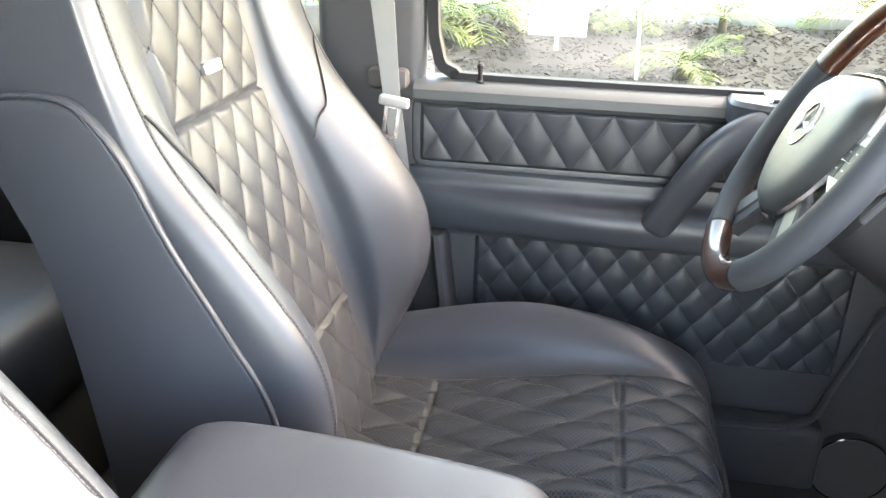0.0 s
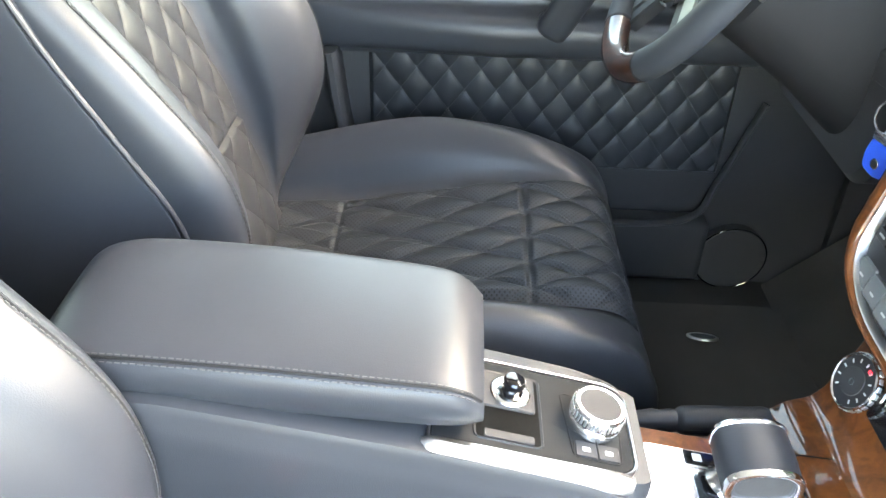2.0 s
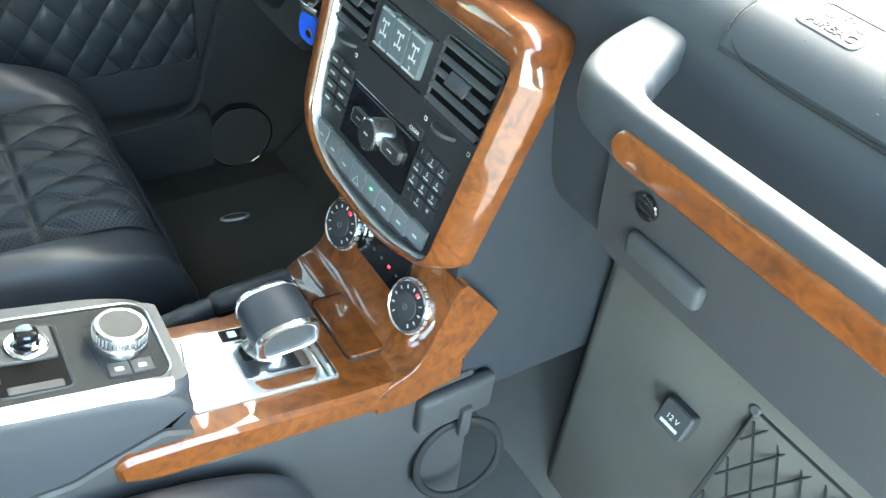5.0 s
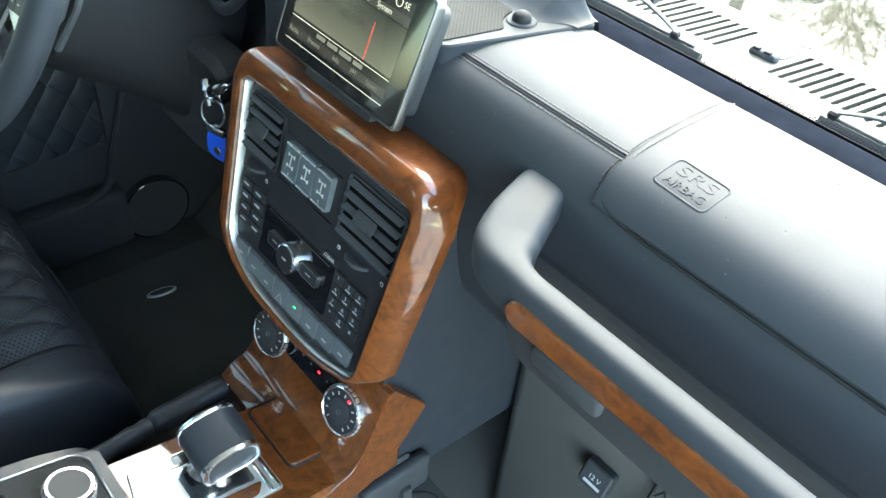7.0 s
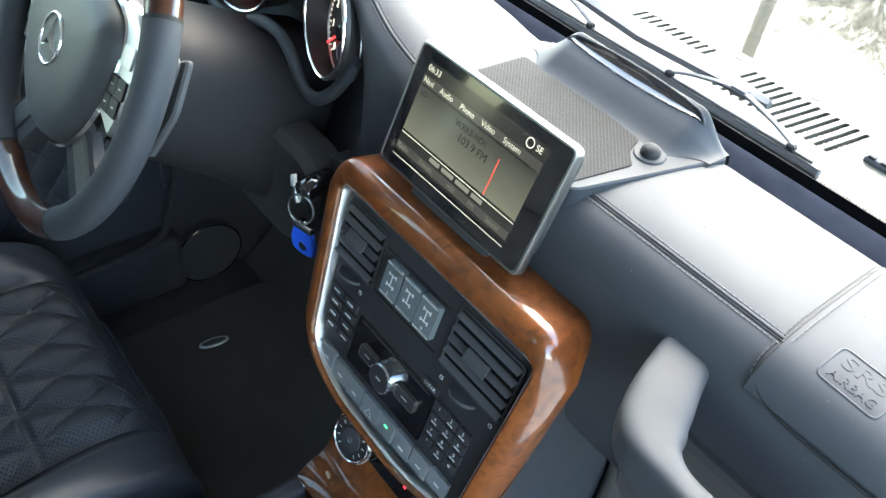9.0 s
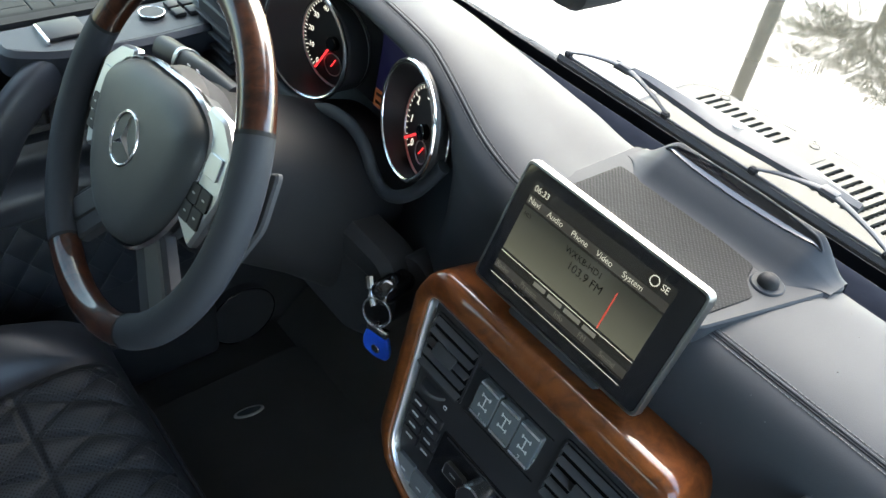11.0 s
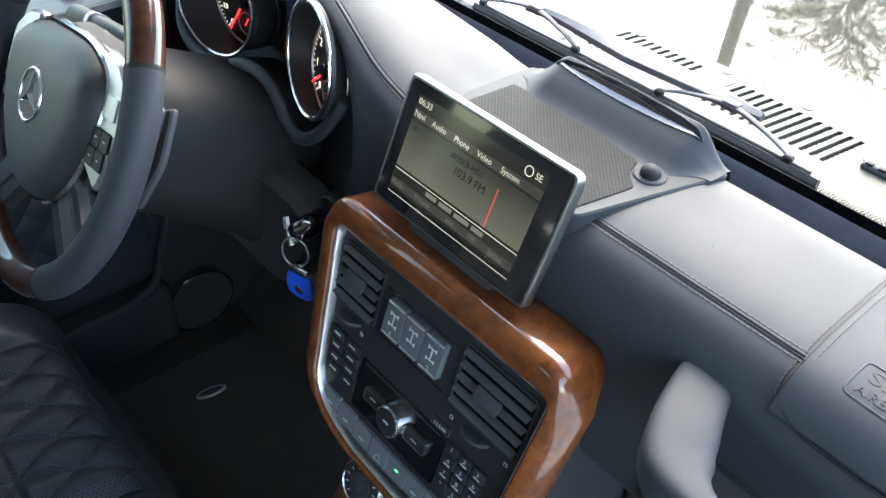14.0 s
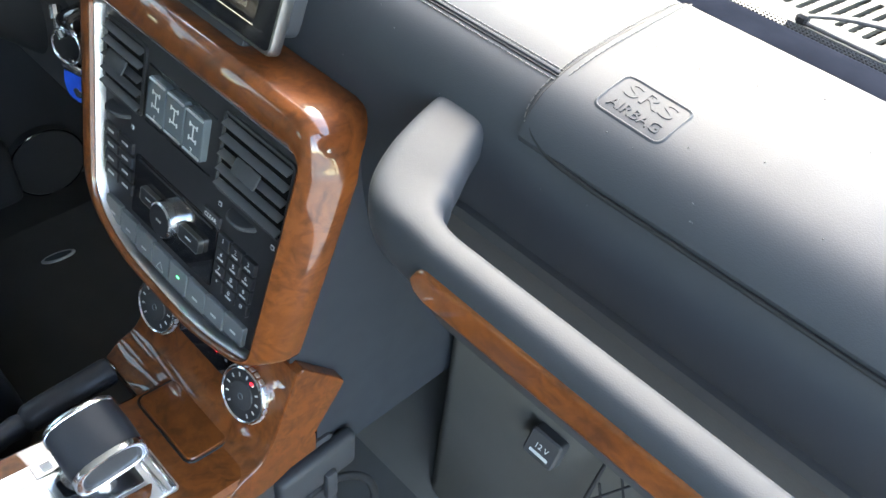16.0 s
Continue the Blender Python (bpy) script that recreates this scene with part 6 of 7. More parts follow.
def shifter():
    s = thing("gear_selector", "leather and chrome gear selector on the console", "gear selector")
    md = Matrix.Translation((0.062, -0.195, 1.0622)) @ pose(0, 0, 0, -10.5, 0, 0)
    part("shaft", xf(turn([(0.020, 0.002), (0.017, 0.006), (0.0145, 0.014), (0.0145, 0.03)], (-0.002, 0.020, 0), (0, 0.12, 1), 28), md), CHROME, s, "chrome shaft")
    mk = md @ Matrix.Translation((0.0, 0.028, 0.0345)) @ pose(0, 0, 0, 12, 4, 0) @ Matrix.Scale(0.9, 4)
    bm = bmesh.new()
    rings = []
    for x, k in ((-0.0275, 0.93), (-0.0255, 0.985), (-0.022, 1.0), (0.0, 1.02), (0.022, 1.0), (0.0255, 0.985), (0.0275, 0.93)):
        rings.append([mk @ V(x, y * k, z * k + 0.004 * (1 - (y / 0.034) ** 2) - 0.002) for y, z in ell(0.0325, 0.0195, 44, 3.2)])
    dense = [catmull(q, 24) for q in zip(*rings)]
    loft(bm, list(zip(*dense)))
    part("knob", bm, LEATHER, s)
    for sg in (-1, 1):
        bm = bmesh.new()
        loft(bm, [[mk @ V(sg * x, y * k, z * k + 0.004 * (1 - (y / 0.034) ** 2) - 0.002) for y, z in ell(0.0325, 0.0195, 44, 3.2)] for x, k in ((0.0245, 1.0), (0.0250, 1.03), (0.0285, 1.035), (0.0305, 0.99), (0.0308, 0.90), (0.0300, 0.82), (0.0270, 0.79))], True, False)
        ringp = part("chrome_ring", bm, CHROME, s, "broad chrome end ring of the knob")
        bm = bmesh.new()
        loft(bm, [[mk @ V(sg * x, y * k, z * k + 0.0015) for y, z in ell(0.0325, 0.0195, 44, 3.2)] for x, k in ((0.0262, 0.84), (0.0274, 0.80), (0.0278, 0.5))])
        part("end_cap", bm, PLASTIC, ringp)
    part("chrome_throat", xf(turn([(0.016, -0.036), (0.0135, -0.030), (0.015, -0.022), (0.021, -0.014)], (0, -0.002, 0), (0, 0, 1), 30), mk), CHROME, s)


shifter()


def handbrake():
    s = thing("handbrake", "black handbrake lever beside the console", "handbrake")
    part("grip", xf(turn([(0.0085, -0.004), (0.0120, 0.0), (0.0138, 0.004), (0.0142, 0.020), (0.0138, 0.060), (0.0140, 0.078), (0.0128, 0.083), (0.008, 0.0845)], (0, 0, 0), (0, 0, 1), 28), Matrix.Translation((-0.049, -0.185, 1.0190)) @ pose(0, 0, 0, -88, 0, 0)), LEATHER, s)
    part("grip_seam", tube([(-0.0352, -0.183, 1.0195), (-0.0348, -0.145, 1.0205), (-0.0352, -0.105, 1.0215)], 0.0007, 6, V(1, 0, 0)), RUBBER, s)
    part("release_button", cyl((-0.049, -0.103, 1.0225), (0, 1, 0.03), 0.0055, 0.013, 20, bev=0.001), CHROME, s, "chrome release button")
    bm = bmesh.new()
    loft(bm, [[V(-0.049 + x * w, y + 0.005, z - 0.011 + q) for x, q in ell(r, r, 20)] for y, z, r, w in ((-0.36, 0.955, 0.045, 1.1), (-0.32, 0.985, 0.036, 1.1), (-0.285, 1.006, 0.022, 1.0), (-0.255, 1.020, 0.0135, 0.9), (-0.23, 1.0255, 0.0110, 0.9), (-0.215, 1.0275, 0.0125, 0.9), (-0.208, 1.0278, 0.0108, 0.9), (-0.200, 1.0285, 0.0122, 0.9), (-0.190, 1.0295, 0.0100, 0.9))])
    part("boot", bm, LEATHER, s)
    part("mount", box((-0.049, -0.34, 0.84), (0.07, 0.2, 0.30), 0.02, 3), CARPET, s)


handbrake()


# ---- steering wheel and column ----
def wheel():
    mc = Matrix.Translation((-0.381, -0.147, 1.394)) @ pose(0, 0, 0, 90 - 29.0, 0, -3.6)    # the column
    m = mc @ Matrix.Rotation(radians(9), 4, "Z")    # the wheel stands a little turned
    s = thing("steering_wheel", "leather and dark walnut steering wheel", "steering wheel")

    def arc(a0, a1, r=0.0165, R=0.1705, n=40):
        bm = bmesh.new()
        rings = []
        for i in range(n + 1):
            a = radians(a0 + (a1 - a0) * i / n)
            rings.append([m @ V((R + r * math.cos(b)) * math.cos(a), (R + r * math.cos(b)) * math.sin(a), r * 0.95 * math.sin(b)) for b in (2 * math.pi * j / 20 for j in range(20))])
        return loft(bm, rings)
    part("rim_wood", arc(25, 155), DARKWOOD, s, "glossy dark walnut rim section")
    part("rim_wood", arc(-122, -62, n=24), DARKWOOD, s, "glossy dark walnut rim section")
    part("rim_leather", arc(-62, 25, 0.0168), DASH, s)
    part("rim_leather", arc(155, 238, 0.0168), DASH, s)
    for a in (25, 155, -62, -122):
        part("rim_joint", arc(a - 0.6, a + 0.6, 0.0170, n=2), RUBBER, s, "thin black joint ring")
    # airbag cover
    o = rounded([(-0.052, 0.070), (0.052, 0.070), (0.100, 0.050), (0.101, 0.008), (0.080, -0.050), (0.030, -0.094), (-0.030, -0.094), (-0.080, -0.050), (-0.101, 0.008), (-0.100, 0.050)], [0.04, 0.04, 0.022, 0.03, 0.04, 0.03, 0.03, 0.04, 0.03, 0.022], 7)
    bm = bmesh.new()
    loft(bm, [[m @ V(p.x, p.y, w) for p in inset(o, f)] for f, w in ((-0.004, -0.03), (0.0, -0.012), (-0.001, 0.0), (-0.005, 0.008), (-0.013, 0.0145), (-0.020, 0.0172))] + [[m @ V(p.x * k, (p.y + 0.006) * k - 0.006, w) for p in inset(o, -0.020)] for k, w in ((0.86, 0.0190), (0.6, 0.0205), (0.3, 0.0212), (0.05, 0.0213))])
    part("airbag_cover", bm, HUBGREY, s)
    bm = bmesh.new()
    loft(bm, [[m @ V(p.x, p.y, w) for p in inset(o, f)] for f, w in ((0.001, -0.012), (0.0035, -0.008), (0.004, -0.002), (0.0012, 0.001))], True, False)
    part("cover_trim", bm, CHROME, s, "chrome edge round the airbag cover")
    me = m @ Matrix.Translation((0, 0.002, 0.0195))
    part("emblem_ring", xf(ring((0, 0, 0.0016), (0, 0, 1), 0.0245, 0.0018, 52, 10), me), CHROME, s, "chrome emblem ring")
    bm = bmesh.new()
    for k in range(3):
        a = radians(90 + 120 * k)
        t, n = V(math.cos(a), math.sin(a), 0), V(-math.sin(a), math.cos(a), 0)
        v = [bm.verts.new(me @ q) for q in (V(0, 0, 0.0055), n * 0.0055 - t * 0.003 + V(0, 0, 0.0015), t * 0.0235 + V(0, 0, 0.0018), -n * 0.0055 - t * 0.003 + V(0, 0, 0.0015))]
        bm.faces.new((v[0], v[1], v[2]))
        bm.faces.new((v[0], v[2], v[3]))
    part("emblem_star", bm, CHROME, s, smooth=False)
    # spokes
    for sg in (-1, 1):
        o = rounded([(sg * 0.066, 0.052), (sg * 0.10, 0.046), (sg * 0.160, 0.046), (sg * 0.160, -0.018), (sg * 0.11, -0.034), (sg * 0.060, -0.026)], 0.008)
        part("spoke", xf(plate(o, -0.024, -0.008, 0.006), m), PLASTIC, s)
        o = rounded([(sg * 0.076, 0.070), (sg * 0.108, 0.066), (sg * 0.134, 0.046), (sg * 0.138, 0.004), (sg * 0.118, -0.048), (sg * 0.080, -0.028)], 0.007)
        kb = part("control_pad", xf(plate(o, -0.010, -0.001, 0.003), m), SILVER, s, "satin silver control pad")
        for i in range(2):
            for j in range(2):
                x0, y0 = sg * (0.099 + 0.0172 * j + 0.004 * i) - 0.0080, -0.028 + 0.0182 * i
                part("pad_key", xf(plate(rect(x0, y0, x0 + 0.0164, y0 + 0.0174, 0.002), -0.001, 0.0012, 0.0005), m), KEYMAT, kb)
                part("pad_mark", xf(plate(rect(x0 + 0.006, y0 + 0.008, x0 + 0.0104, y0 + 0.0096, 0.0004, 1), 0.0012, 0.0015, 0.0001), m), PRINT, kb)
        part("upper_key", xf(plate(rect(sg * 0.116 - 0.011, 0.018, sg * 0.116 + 0.011, 0.038, 0.003), -0.001, 0.0012, 0.0005), m), SILVER, kb)
    for sg in (-1, 1):
        o = rounded([(sg * 0.020, -0.080), (sg * 0.058, -0.050), (sg * 0.124, -0.108), (sg * 0.084, -0.142)], 0.005)
        part("lower_spoke", xf(plate(o, -0.020, -0.006, 0.003), m), PLASTIC, s)
        o = rounded([(sg * 0.040, -0.074), (sg * 0.058, -0.056), (sg * 0.120, -0.112), (sg * 0.100, -0.130)], 0.005)
        part("spoke_inlay", xf(plate(o, -0.008, -0.004, 0.002), m), DULLSILVER, s, "dull silver spoke inlay")
    part("hub", xf(turn([(0.075, -0.005), (0.08, -0.02), (0.07, -0.05), (0.05, -0.06)], (0, 0, 0), (0, 0, 1), 40), m), PLASTIC, s)
    for sg in (-1, 1):
        o = rounded([(sg * 0.125, 0.03), (sg * 0.165, 0.05), (sg * 0.170, 0.0), (sg * 0.150, -0.05), (sg * 0.130, -0.03)], 0.008)
        part("shift_paddle", xf(plate(o, -0.032, -0.026, 0.002), m), GREYPLASTIC, s)
    # column shroud and stalks
    c = thing("steering_column", "black plastic steering column with stalks and ignition lock", "steering column")
    bm = bmesh.new()
    loft(bm, [[mc @ V(x, y - 0.01, w) for x, y in ell(a, b, 40, 2.8)] for w, a, b in ((-0.045, 0.072, 0.066), (-0.06, 0.085, 0.075), (-0.10, 0.088, 0.078), (-0.17, 0.092, 0.085), (-0.24, 0.10, 0.10))])
    part("shroud", bm, RUBBER, c)
    path = [mc @ V(*p) for p in ((-0.02, 0.062, -0.078), (-0.07, 0.057, -0.073), (-0.115, 0.049, -0.070), (-0.162, 0.040, -0.068))]
    st = part("stalk", sweep(catmull(path, 24), ell(0.0125, 0.0135, 18, 2.8), m.to_3x3() @ V(0, 0, 1), scale=lambda t: 0.75 + 0.3 * t), KEYMAT, c)
    pr = catmull(path, 24)
    part("stalk_ring", sweep(pr[15:17], ell(0.0134, 0.0146, 18, 2.8), m.to_3x3() @ V(0, 0, 1)), SILVER, st)
    for i, f in enumerate((8, 11)):
        part("stalk_mark", box(pr[f] + V(0.0, -0.0105, 0.006), (0.006, 0.001, 0.003), 0, 1), PRINT, st)
    # ignition lock in the panel beside the column
    ax = V(0.1, -0.95, 0.1).normalized()
    part("ignition_lock", turn([(0.026, -0.04), (0.026, 0.0), (0.024, 0.003), (0.018, 0.004)], (-0.195, 0.035, 1.285), ax, 36), KEYMAT, c)


wheel()


def keys_on_ring():
    s = thing("key_ring", "key in the ignition with steel rings and a blue leather fob", "keys")
    part("key", xf(box((0, 0, 0), (0.026, 0.045, 0.02), 0.008, 3), Matrix.Translation((-0.196, 0.010, 1.288)) @ pose(0, 0, 0, 5, 0, 8)), PIANO, s, "gloss black car key")
    part("clasp", tube([(-0.205, -0.008, 1.292), (-0.200, -0.012, 1.283), (-0.193, -0.013, 1.276)], 0.004, 10, V(1, 0, 0)), CHROME, s, "steel clasp")
    part("clasp_end", tube([(-0.212, -0.006, 1.296), (-0.204, -0.010, 1.288)], 0.0052, 10, V(1, 0, 0)), CHROME, s)
    part("ring", ring((-0.187, -0.014, 1.272), (0.35, -0.9, 0.25), 0.0155, 0.0014, 44, 8), CHROME, s, "steel split ring")
    m = Matrix.Translation((-0.182, -0.014, 1.236)) @ pose(0, 0, 0, 90, 0, 14)
    part("cap", box((0, 0.0165, 0), (0.026, 0.009, 0.008), 0.002, 2, m), CHROME, s, "steel fob cap")
    part("swivel", cyl(m @ V(0, 0.02, 0), m.to_3x3() @ V(0, 1, 0), 0.003, 0.006, 14), CHROME, s)
    o = rounded([(-0.013, 0.013), (0.013, 0.013), (0.0175, -0.004), (0.016, -0.018), (0.0, -0.022), (-0.016, -0.018), (-0.0175, -0.004)], 0.006)
    bm = bmesh.new()
    loft(bm, [[m @ V(p.x, p.y, w) for p in inset(o, f)] for f, w in ((-0.0015, -0.003), (0, -0.0018), (0, 0.0018), (-0.0015, 0.003))])
    fb = part("fob", bm, BLUE, s, "blue leather fob")
    part("fob_emblem", cyl(m @ V(0.001, -0.008, 0.003), m.to_3x3() @ V(0, 0, 1), 0.0052, 0.0012, 24, bev=0.0003), CHROME, fb, "round steel emblem")
    part("fob_disc", cyl(m @ V(0.001, -0.008, 0.0041), m.to_3x3() @ V(0, 0, 1), 0.0038, 0.0003, 20), KEYMAT, fb)


keys_on_ring()


# ---- foot wells ----
def mats():
    s = thing("floor_mat", "black carpet mat with oval metal badge on the driver floor", "floor mat")
    o = rounded([(-0.63, -0.32), (-0.20, -0.32), (-0.20, 0.17), (-0.63, 0.17)], 0.04)
    part("mat", plate(o, 0.704, 0.712, 0.003), CARPET, s)
    m = Matrix.Translation((-0.538, 0.012, 0.712)) @ pose(0, 0, 0, 0, 0, 82)
    bm = bmesh.new()
    loft(bm, [[m @ V(a * k, b * k, w) for a, b in ell(0.026, 0.0095, 36)] for k, w in ((1.0, 0.0), (1.0, 0.002), (0.93, 0.003))])
    part("badge", bm, SILVER, s, "oval silver badge")
    bm = bmesh.new()
    loft(bm, [[m @ V(a * k, b * k, w) for a, b in ell(0.021, 0.006, 30)] for k, w in ((1.0, 0.003), (0.97, 0.0033))])
    part("badge_field", bm, GREYKEY, s)
    t = thing("power_socket", "black socket cover on the front bulkhead", "socket")
    m = Matrix.Translation((0.279, 0.155, 1.008)) @ pose(0, 0, 0, 70, 0, 0)
    part("cover", plate(rect(-0.018, -0.016, 0.018, 0.016, 0.005), -0.012, 0.004, 0.002, m), PLASTIC, t)
    words("legend", "12 V", 0.0085, m @ Matrix.Translation((0, -0.002, 0.0041)), PRINT, t, "CENTER")
    part("legend_bar", plate(rect(-0.011, -0.0095, 0.011, -0.006, 0.0005, 1), 0.004, 0.0044, 0.0001, m), PRINT, t)
    tagged(part("wall_footwell", box((0.42, 0.21, 0.935), (0.58, 0.08, 0.47), 0.02, 3), CARPET), "dark carpeted panel under the glove box", "wall", kind="structure")
    n = thing("storage_net", "black elastic net stretched on the bulkhead", "net")
    bm = bmesh.new()
    m = Matrix.Translation((0.425, 0.158, 1.01)) @ pose(0, 0, 0, 75, 0, 0)
    for sg in (-1, 1):
        for k in range(-5, 8):
            pts = []
            for i in range(13):
                y = -0.07 + 0.14 * i / 12
                x = k * 0.026 + sg * y * 0.55
                if -0.085 < x < 0.13:
                    pts.append(m @ V(x, y, 0.004 + 0.003 * math.sin(40 * x)))
            if len(pts) > 2:
                tube(pts, 0.0013, 5, V(0, 0.3, 1), bm)
    part("mesh", bm, RUBBER, n)
    bm = tube([m @ V(*p, 0.005) for p in ((-0.088, -0.07), (-0.088, 0.07), (0.133, 0.07), (0.133, -0.07), (-0.088, -0.07))], 0.003, 8, V(0, 0.3, 1))
    part("border", bm, RUBBER, n)
    part("hook", turn([(0.008, 0), (0.008, 0.006), (0.004, 0.009)], m @ V(-0.088, 0.07, 0), m.to_3x3() @ V(0, 0, 1), 16), GREYPLASTIC, n)


mats()


# ---- bonnet, cowl, windscreen ----
def seam(x):
    # joint between the cowl panel and the bonnet, turning back to the glass past a rounded corner
    if x < -0.252:
        return 0.400
    return 0.5455 + 0.05 * x - 0.036 * (1 - math.sqrt(max(0, 1 - min(1, max(0, (-0.212 - x) / 0.040)) ** 2)))


def front():
    def hood(u, v):
        x = -0.74 + 1.48 * u
        y = seam(x) + 0.0016 + (1.815 - seam(x)) * v
        side = max(0, (abs(x) - 0.47) / 0.27)
        return V(x, y, 1.3495 - 0.0112 * (y - 0.565) - 0.002 * min(1, max(0, (abs(x) - 0.42) / 0.04)) - 0.03 * side ** 3 + 0.004 * (1 - (x / 0.74) ** 2))
    tagged(part("bonnet", surf(hood, 370, 24), PAINT), "champagne-painted flat bonnet", "bonnet", kind="structure")
    # cowl panel: one sheet pierced by round-ended slots
    bm = bmesh.new()
    far = [-0.250 + 0.97 * i / 120 for i in range(121)]
    loops = [[V(x, seam(x), 0) for x in far] + [V(0.72, 0.352, 0), V(-0.250, 0.352, 0)]]
    for x0, n in ((-0.2155, 10), (-0.0435, 13), (0.176, 23)):
        for i in range(n):
            a, b, r = V(x0 + 0.0123 * i - 0.0095, 0.449, 0), V(x0 + 0.0123 * i - 0.0005, 0.5165, 0), 0.0029
            d = (b - a).normalized()
            e = V(d.y, -d.x, 0)
            loops.append([b + (e * math.cos(t) + d * math.sin(t)) * r for t in [math.pi * k / 6 for k in range(7)]]
                         + [a - (e * math.cos(t) + d * math.sin(t)) * r for t in [math.pi * k / 6 for k in range(7)]])
    rim, edges = [], []
    for lp in loops:
        vs = [bm.verts.new(p) for p in lp]
        edges += [bm.edges.new((vs[k - 1], vs[k])) for k in range(len(vs))]
        rim.append(vs)
    bmesh.ops.triangle_fill(bm, edges=edges, use_beauty=True, normal=(0, 0, 1))
    for vs in rim:                                       # pressed edges going down into the duct
        low = [bm.verts.new(v.co + V(0, 0, -0.005)) for v in vs]
        for k in range(len(vs)):
            bm.faces.new((vs[k - 1], vs[k], low[k], low[k - 1]))
    for v in bm.verts:
        v.co.z += 1.3535 - 0.004 * (v.co.x / 0.74) ** 2
    bmesh.ops.recalc_face_normals(bm, faces=bm.faces)
    cw = tagged(part("cowl_panel", bm, COWL), "champagne-painted cowl panel with vent slots", "cowl", kind="structure")
    part("duct", box((0.23, 0.465, 1.325), (0.98, 0.23, 0.01), 0.002), RUBBER, cw)
    bm = bmesh.new()
    for i in range(9):
        box((0.23, 0.450 + 0.0086 * i, 1.342), (0.94, 0.0022, 0.003), 0, bm=bm)
    part("duct_grille", bm, GREYPLASTIC, cw)
    part("side_cowl", box((-0.486, 0.373, 1.3445), (0.466, 0.055, 0.010), 0.003), COWL, cw)
    for x in (-0.078, 0.139):
        o = rounded([(x - 0.019, 0.484), (x + 0.020, 0.484), (x + 0.024, 0.520), (x - 0.014, 0.520)], 0.003)
        part("service_plate", plate(o, 1.3515, 1.3543, 0.0004), COWL, cw)
        z = part("washer_jet", box((x + 0.003, 0.474, 1.3555), (0.034, 0.013, 0.009), 0.004, 3), GREYPLASTIC, cw)
        for dx in (-0.006, 0.008):
            part("jet_nozzle", box((x + dx, 0.4715, 1.3605), (0.008, 0.007, 0.003), 0.001, 2), RUBBER, z)
    for x, y in ((-0.203, 0.524), (-0.077, 0.531), (0.028, 0.535), (0.155, 0.540), (0.32, 0.548), (-0.222, 0.388), (-0.02, 0.388), (0.20, 0.388), (0.42, 0.388)):
        k = part("cowl_clip", turn([(0.0052, 0), (0.0052, 0.0006), (0.003, 0.0009)], (x, y, 1.3533), (0, 0, 1), 20), COWL, cw)
        part("clip_groove", ring((x, y, 1.3535), (0, 0, 1), 0.0060, 0.0005, 24, 6), RUBBER, k)
    # seal between the dashboard and the glass
    bm = bmesh.new()
    prof = [(0.202, 1.36), (0.204, 1.428), (0.211, 1.4355), (0.222, 1.4372), (0.238, 1.4370), (0.248, 1.4325), (0.262, 1.421), (0.285, 1.403), (0.328, 1.372), (0.335, 1.355)]
    loft(bm, [catmull([(x, a, b) for a, b in prof], 30) for x in [-0.71 + 1.42 * i / 40 for i in range(41)]])
    tagged(part("trim", bm, SEAL), "worn dark rubber seal along the windscreen base", "seal", kind="structure")
    g0, g1 = V(0, 0.347, 1.366), V(0, 0.105, 1.955)
    bm = surf(lambda u, v: V(-0.70 + 1.4 * u, g0.y + (g1.y - g0.y) * v, g0.z + (g1.z - g0.z) * v), 2, 2)
    g = tagged(part("windscreen", bm, GLASS), "clear windscreen", "windscreen", kind="structure")
    g.visible_shadow = False
    bm = bmesh.new()
    loft(bm, [[V(x, 0.33, 1.36), V(x, 0.352, 1.362), V(x, 0.3475, 1.362), V(x, 0.345, 1.3665), V(x, 0.338, 1.366)] for x in (-0.70, 0.70)])
    part("glass_gasket", bm, RUBBER, g)
    dots = bmesh.new()
    d = (g1 - g0).normalized()
    nrm = V(0, d.z, -d.y)
    for r in range(3):
        for i in range(420):
            x = -0.69 + 1.38 * (i + 0.5 * (r % 2)) / 420
            c = g0 + d * (0.0250 + 0.0026 * r) + V(x, 0, 0) - nrm * 0.0008
            q = 0.0011 - 0.0002 * r
            v = [dots.verts.new(c + V(math.cos(a) * q, 0, 0) + d * math.sin(a) * q) for a in (0, 1.05, 2.09, 3.14, 4.19, 5.24)]
            dots.faces.new(v)
    band = bmesh.new()
    loft(band, [[g0 + d * k + V(x, 0, 0) - nrm * h for k, h in ((0.001, 0.0012), (0.0235, 0.0012), (0.0235, 0.0006), (0.001, 0.0006))] for x in (-0.695, 0.695)])
    part("frit_band", band, RUBBER, g, "black printed band along the glass base")
    fr = part("frit_dots", dots, RUBBER, g, smooth=False)
    fr["kind"] = "stuff"


front()


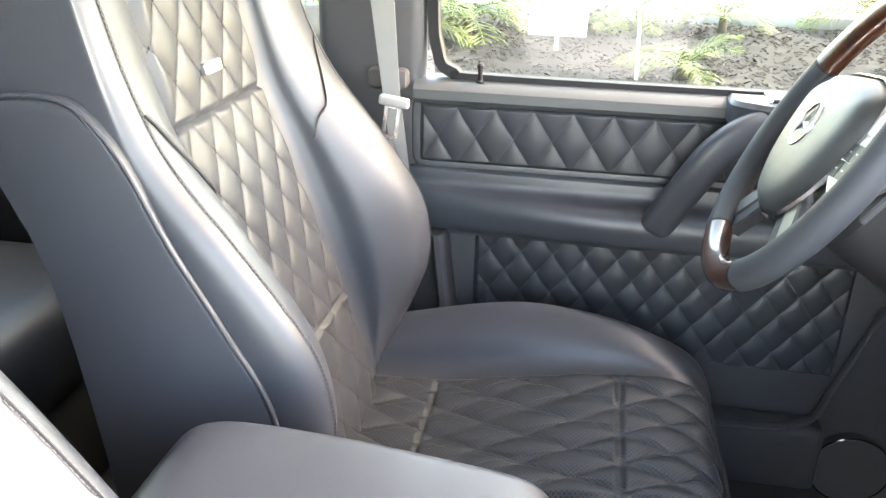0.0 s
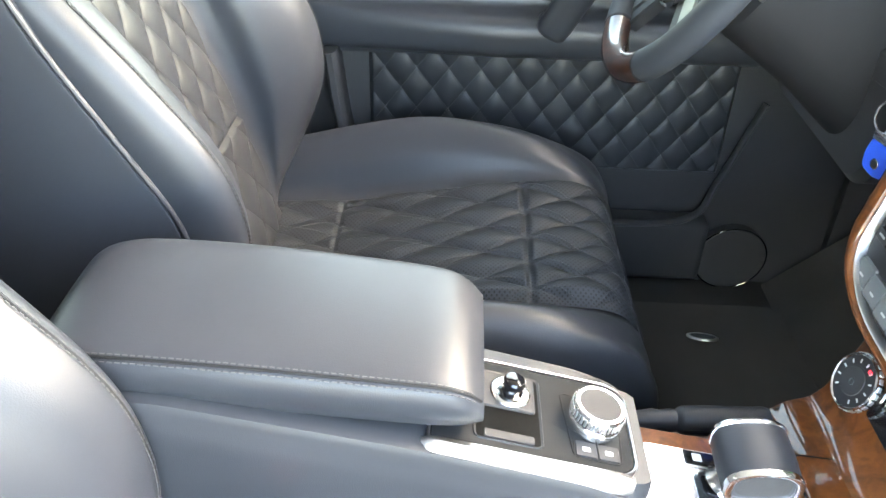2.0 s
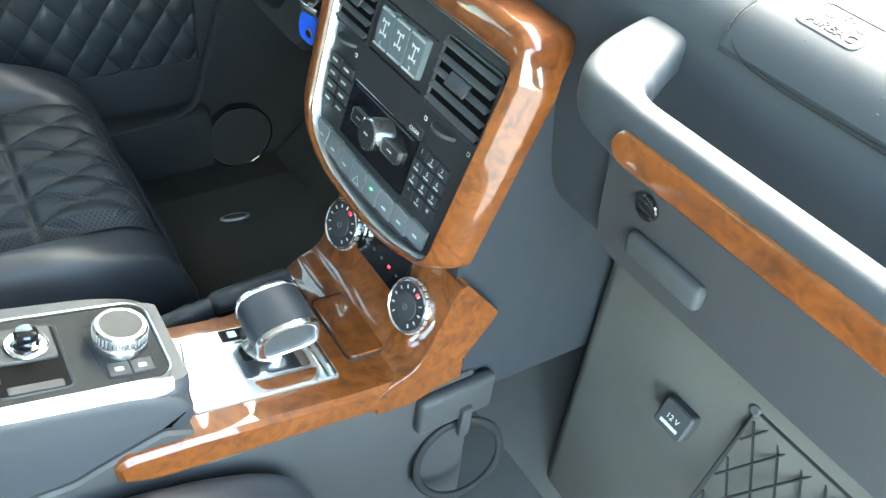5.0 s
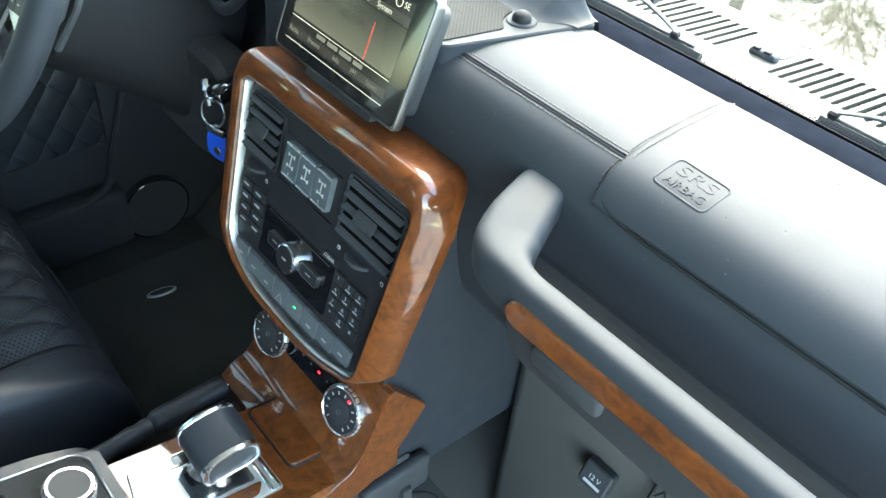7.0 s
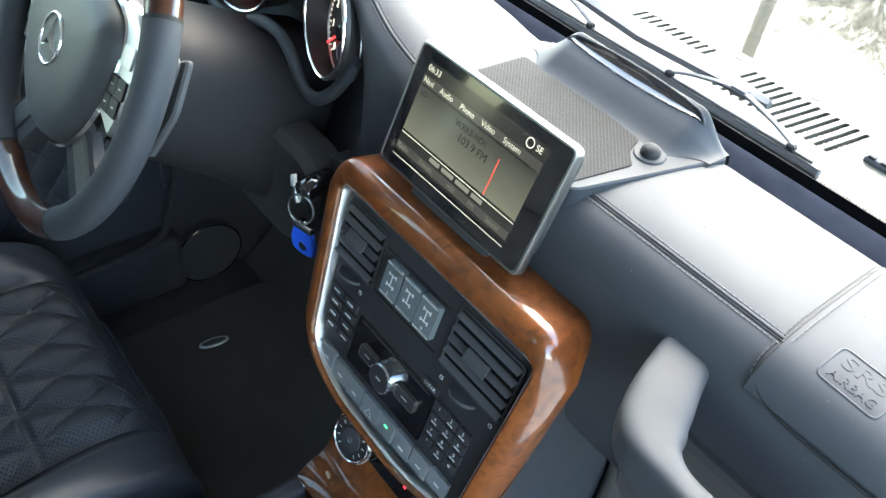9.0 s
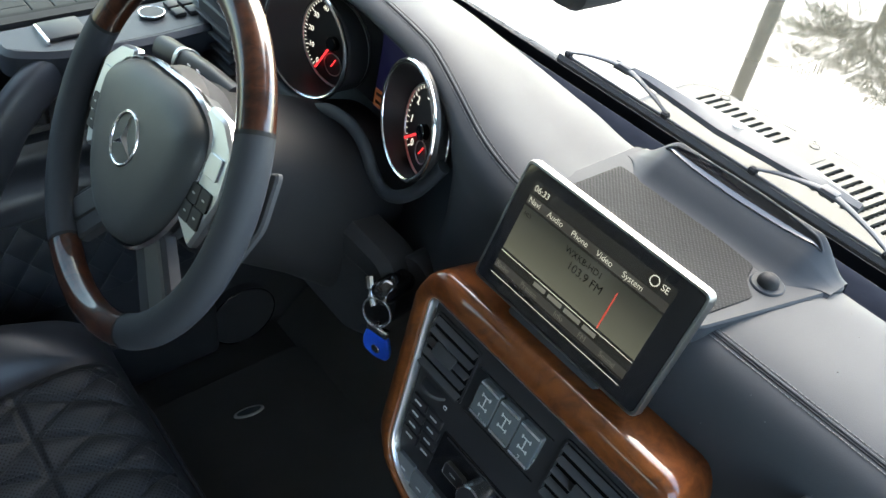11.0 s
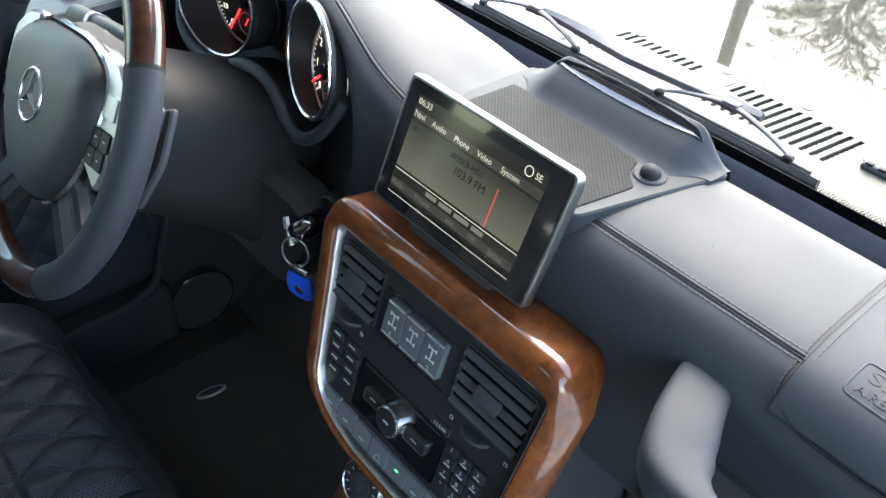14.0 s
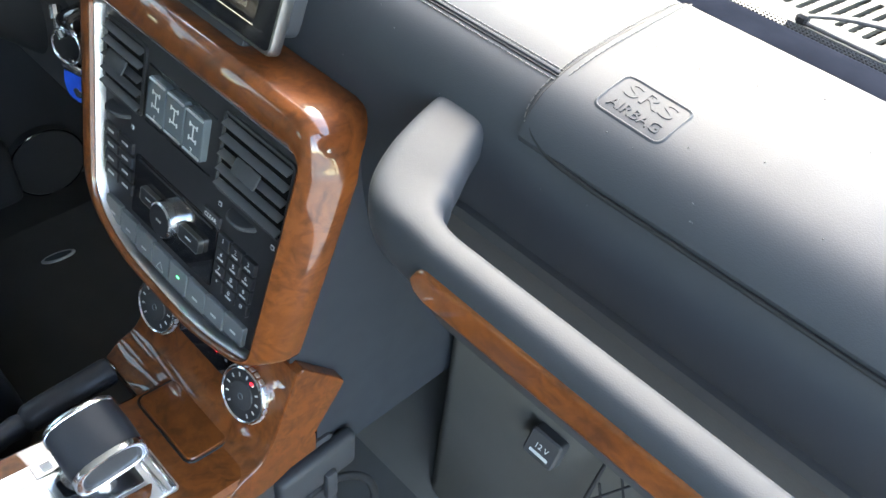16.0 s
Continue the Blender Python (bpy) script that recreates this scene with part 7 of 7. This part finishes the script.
def wiper(name, x0, x1, arm0, arm1):
    s = thing(name, "black windscreen wiper resting along the glass base", "wiper", "windscreen wipers")
    bm = bmesh.new()
    loft(bm, [[V(x, 0.372 + a, 1.372 + b) for a, b in ((-0.002, -0.006), (0.002, -0.006), (0.0045, 0.000), (0.001, 0.006), (-0.002, 0.006), (-0.0045, 0.000))] for x in (x0, (x0 + x1) / 2, x1)])
    part("blade", bm, GREYPLASTIC2, s)
    part("blade_rail", tube([(x0 + 0.01, 0.372, 1.380), (x1 - 0.01, 0.372, 1.380)], 0.0018, 8), GREYPLASTIC2, s)
    bm = bmesh.new()
    w = [(arm0[0], 0.004), (arm0[0] + 0.05, 0.007), ((arm0[0] + arm1[0]) / 2, 0.0205), (arm1[0] - 0.06, 0.015), (arm1[0], 0.005)]
    loft(bm, [[V(x, arm0[1] + (arm1[1] - arm0[1]) * i / 4 + a, 1.392 + b + 0.004 * (1 if 0 < i < 4 else 0)) for a, b in ((-k, -0.003), (k, -0.003), (k * 0.9, 0.003), (0, 0.007), (-k * 0.9, 0.003))] for i, (x, k) in enumerate(w)])
    part("arm", bm, GREYPLASTIC2, s)
    for xb in (arm0[0] + 0.018, arm1[0] - 0.03):
        pth = catmull([(xb - 0.076, 0.374, 1.384), (xb - 0.045, 0.380, 1.393), (xb, 0.386, 1.398), (xb + 0.045, 0.380, 1.393), (xb + 0.08, 0.374, 1.384)], 24)
        part("yoke", sweep(pth, ell(0.0036, 0.0022, 10), V(0, 0, 1), scale=lambda t: 1.25 - abs(2 * t - 1) * 0.6), GREYPLASTIC2, s)
        part("yoke_joint", box((xb, 0.388, 1.397), (0.020, 0.012, 0.010), 0.003, 2), GREYPLASTIC2, s)
        for dx in (-0.076, 0.08):
            part("yoke_clip", box((xb + dx, 0.373, 1.382), (0.010, 0.009, 0.008), 0.002, 1), RUBBER, s)
    return s


w1 = wiper("wiper", -0.356, 0.126, (-0.285, 0.392), (0.04, 0.400))
part("wiper_mark", xf(ring((-0.112, 0.399, 1.4035), (0, 0, 1), 0.0065, 0.0006, 30, 6), Matrix.Identity(4)), PRINT, w1)
wiper("wiper", 0.262, 0.67, (0.33, 0.392), (0.62, 0.400))


def mirror():
    s = thing("rearview_mirror", "black interior rear-view mirror under the roof", "mirror")
    m = Matrix.Translation((-0.165, 0.075, 1.662)) @ pose(0, 0, 0, 8, 0, -24)
    bm = bmesh.new()
    loft(bm, [[m @ V(a, y, b) for a, b in ell(0.130 * k, 0.044 * k, 40, 3.0)] for y, k in ((0.058, 0.60), (0.045, 0.85), (0.02, 0.98), (-0.008, 1.0), (-0.012, 0.96))])
    part("housing", bm, PLASTIC, s)
    bm = bmesh.new()
    loft(bm, [[m @ V(a, y, b) for a, b in ell(0.119, 0.037, 40, 3.0)] for y in (-0.0122, -0.013)])
    part("mirror_glass", bm, MIRROR, s, "silvered mirror glass")
    part("stem", tube([m @ V(0, 0.02, 0.0), m @ V(0, 0.06, 0.08), m @ V(0, 0.065, 0.24)], 0.012, 12, V(1, 0, 0)), PLASTIC, s)
    part("sensor_housing", box((0, 0.05, 0.05), (0.05, 0.04, 0.05), 0.012, 3, m), PLASTIC, s)


mirror()


# ---- driveway bricks ----
def pavers():
    o = rect(-0.098, -0.048, 0.098, 0.048, 0.004, 1)
    me = mesh_of(plate(o, -0.004, 0.012, 0.004), "paver", PAVER, False)
    vs, fs = [], []
    shape = [v.co.copy() for v in me.vertices]
    polys = [tuple(p.vertices) for p in me.polygons]
    rng = random.Random(2)
    near = 0
    for i in range(-31, 0):
        for j in range(-10, 50):
            x0, y0 = -0.9 + i * 0.2 + 0.1, -1.0 + j * 0.2
            if x0 < -6.1:
                continue
            for k in range(2):
                turnd = (i + j) % 2
                dx, dy = ((k - 0.5) * 0.1, 0) if turnd else (0, (k - 0.5) * 0.1)
                m = Matrix.Translation((x0 + dx, y0 + dy, rng.uniform(-0.003, 0.002))) @ Matrix.Rotation((math.pi / 2 if turnd else 0) + rng.uniform(-0.01, 0.01), 4, "Z")
                if -5.0 < x0 < -3.2 and -0.1 < y0 < 1.7 and near < 290:
                    ob = new("paver", me)
                    ob.matrix_world = m
                    ob.parent = pavement
                    near += 1
                else:
                    k0 = len(vs)
                    vs += [m @ q for q in shape]
                    fs += [tuple(k0 + q for q in p) for p in polys]
    field = bpy.data.meshes.new("paver_field")
    field.from_pydata(vs, [], fs)
    field.materials.append(PAVER)
    ob = new("paver_field", field)
    ob.parent = pavement
    ob["kind"] = "stuff"


pavers()
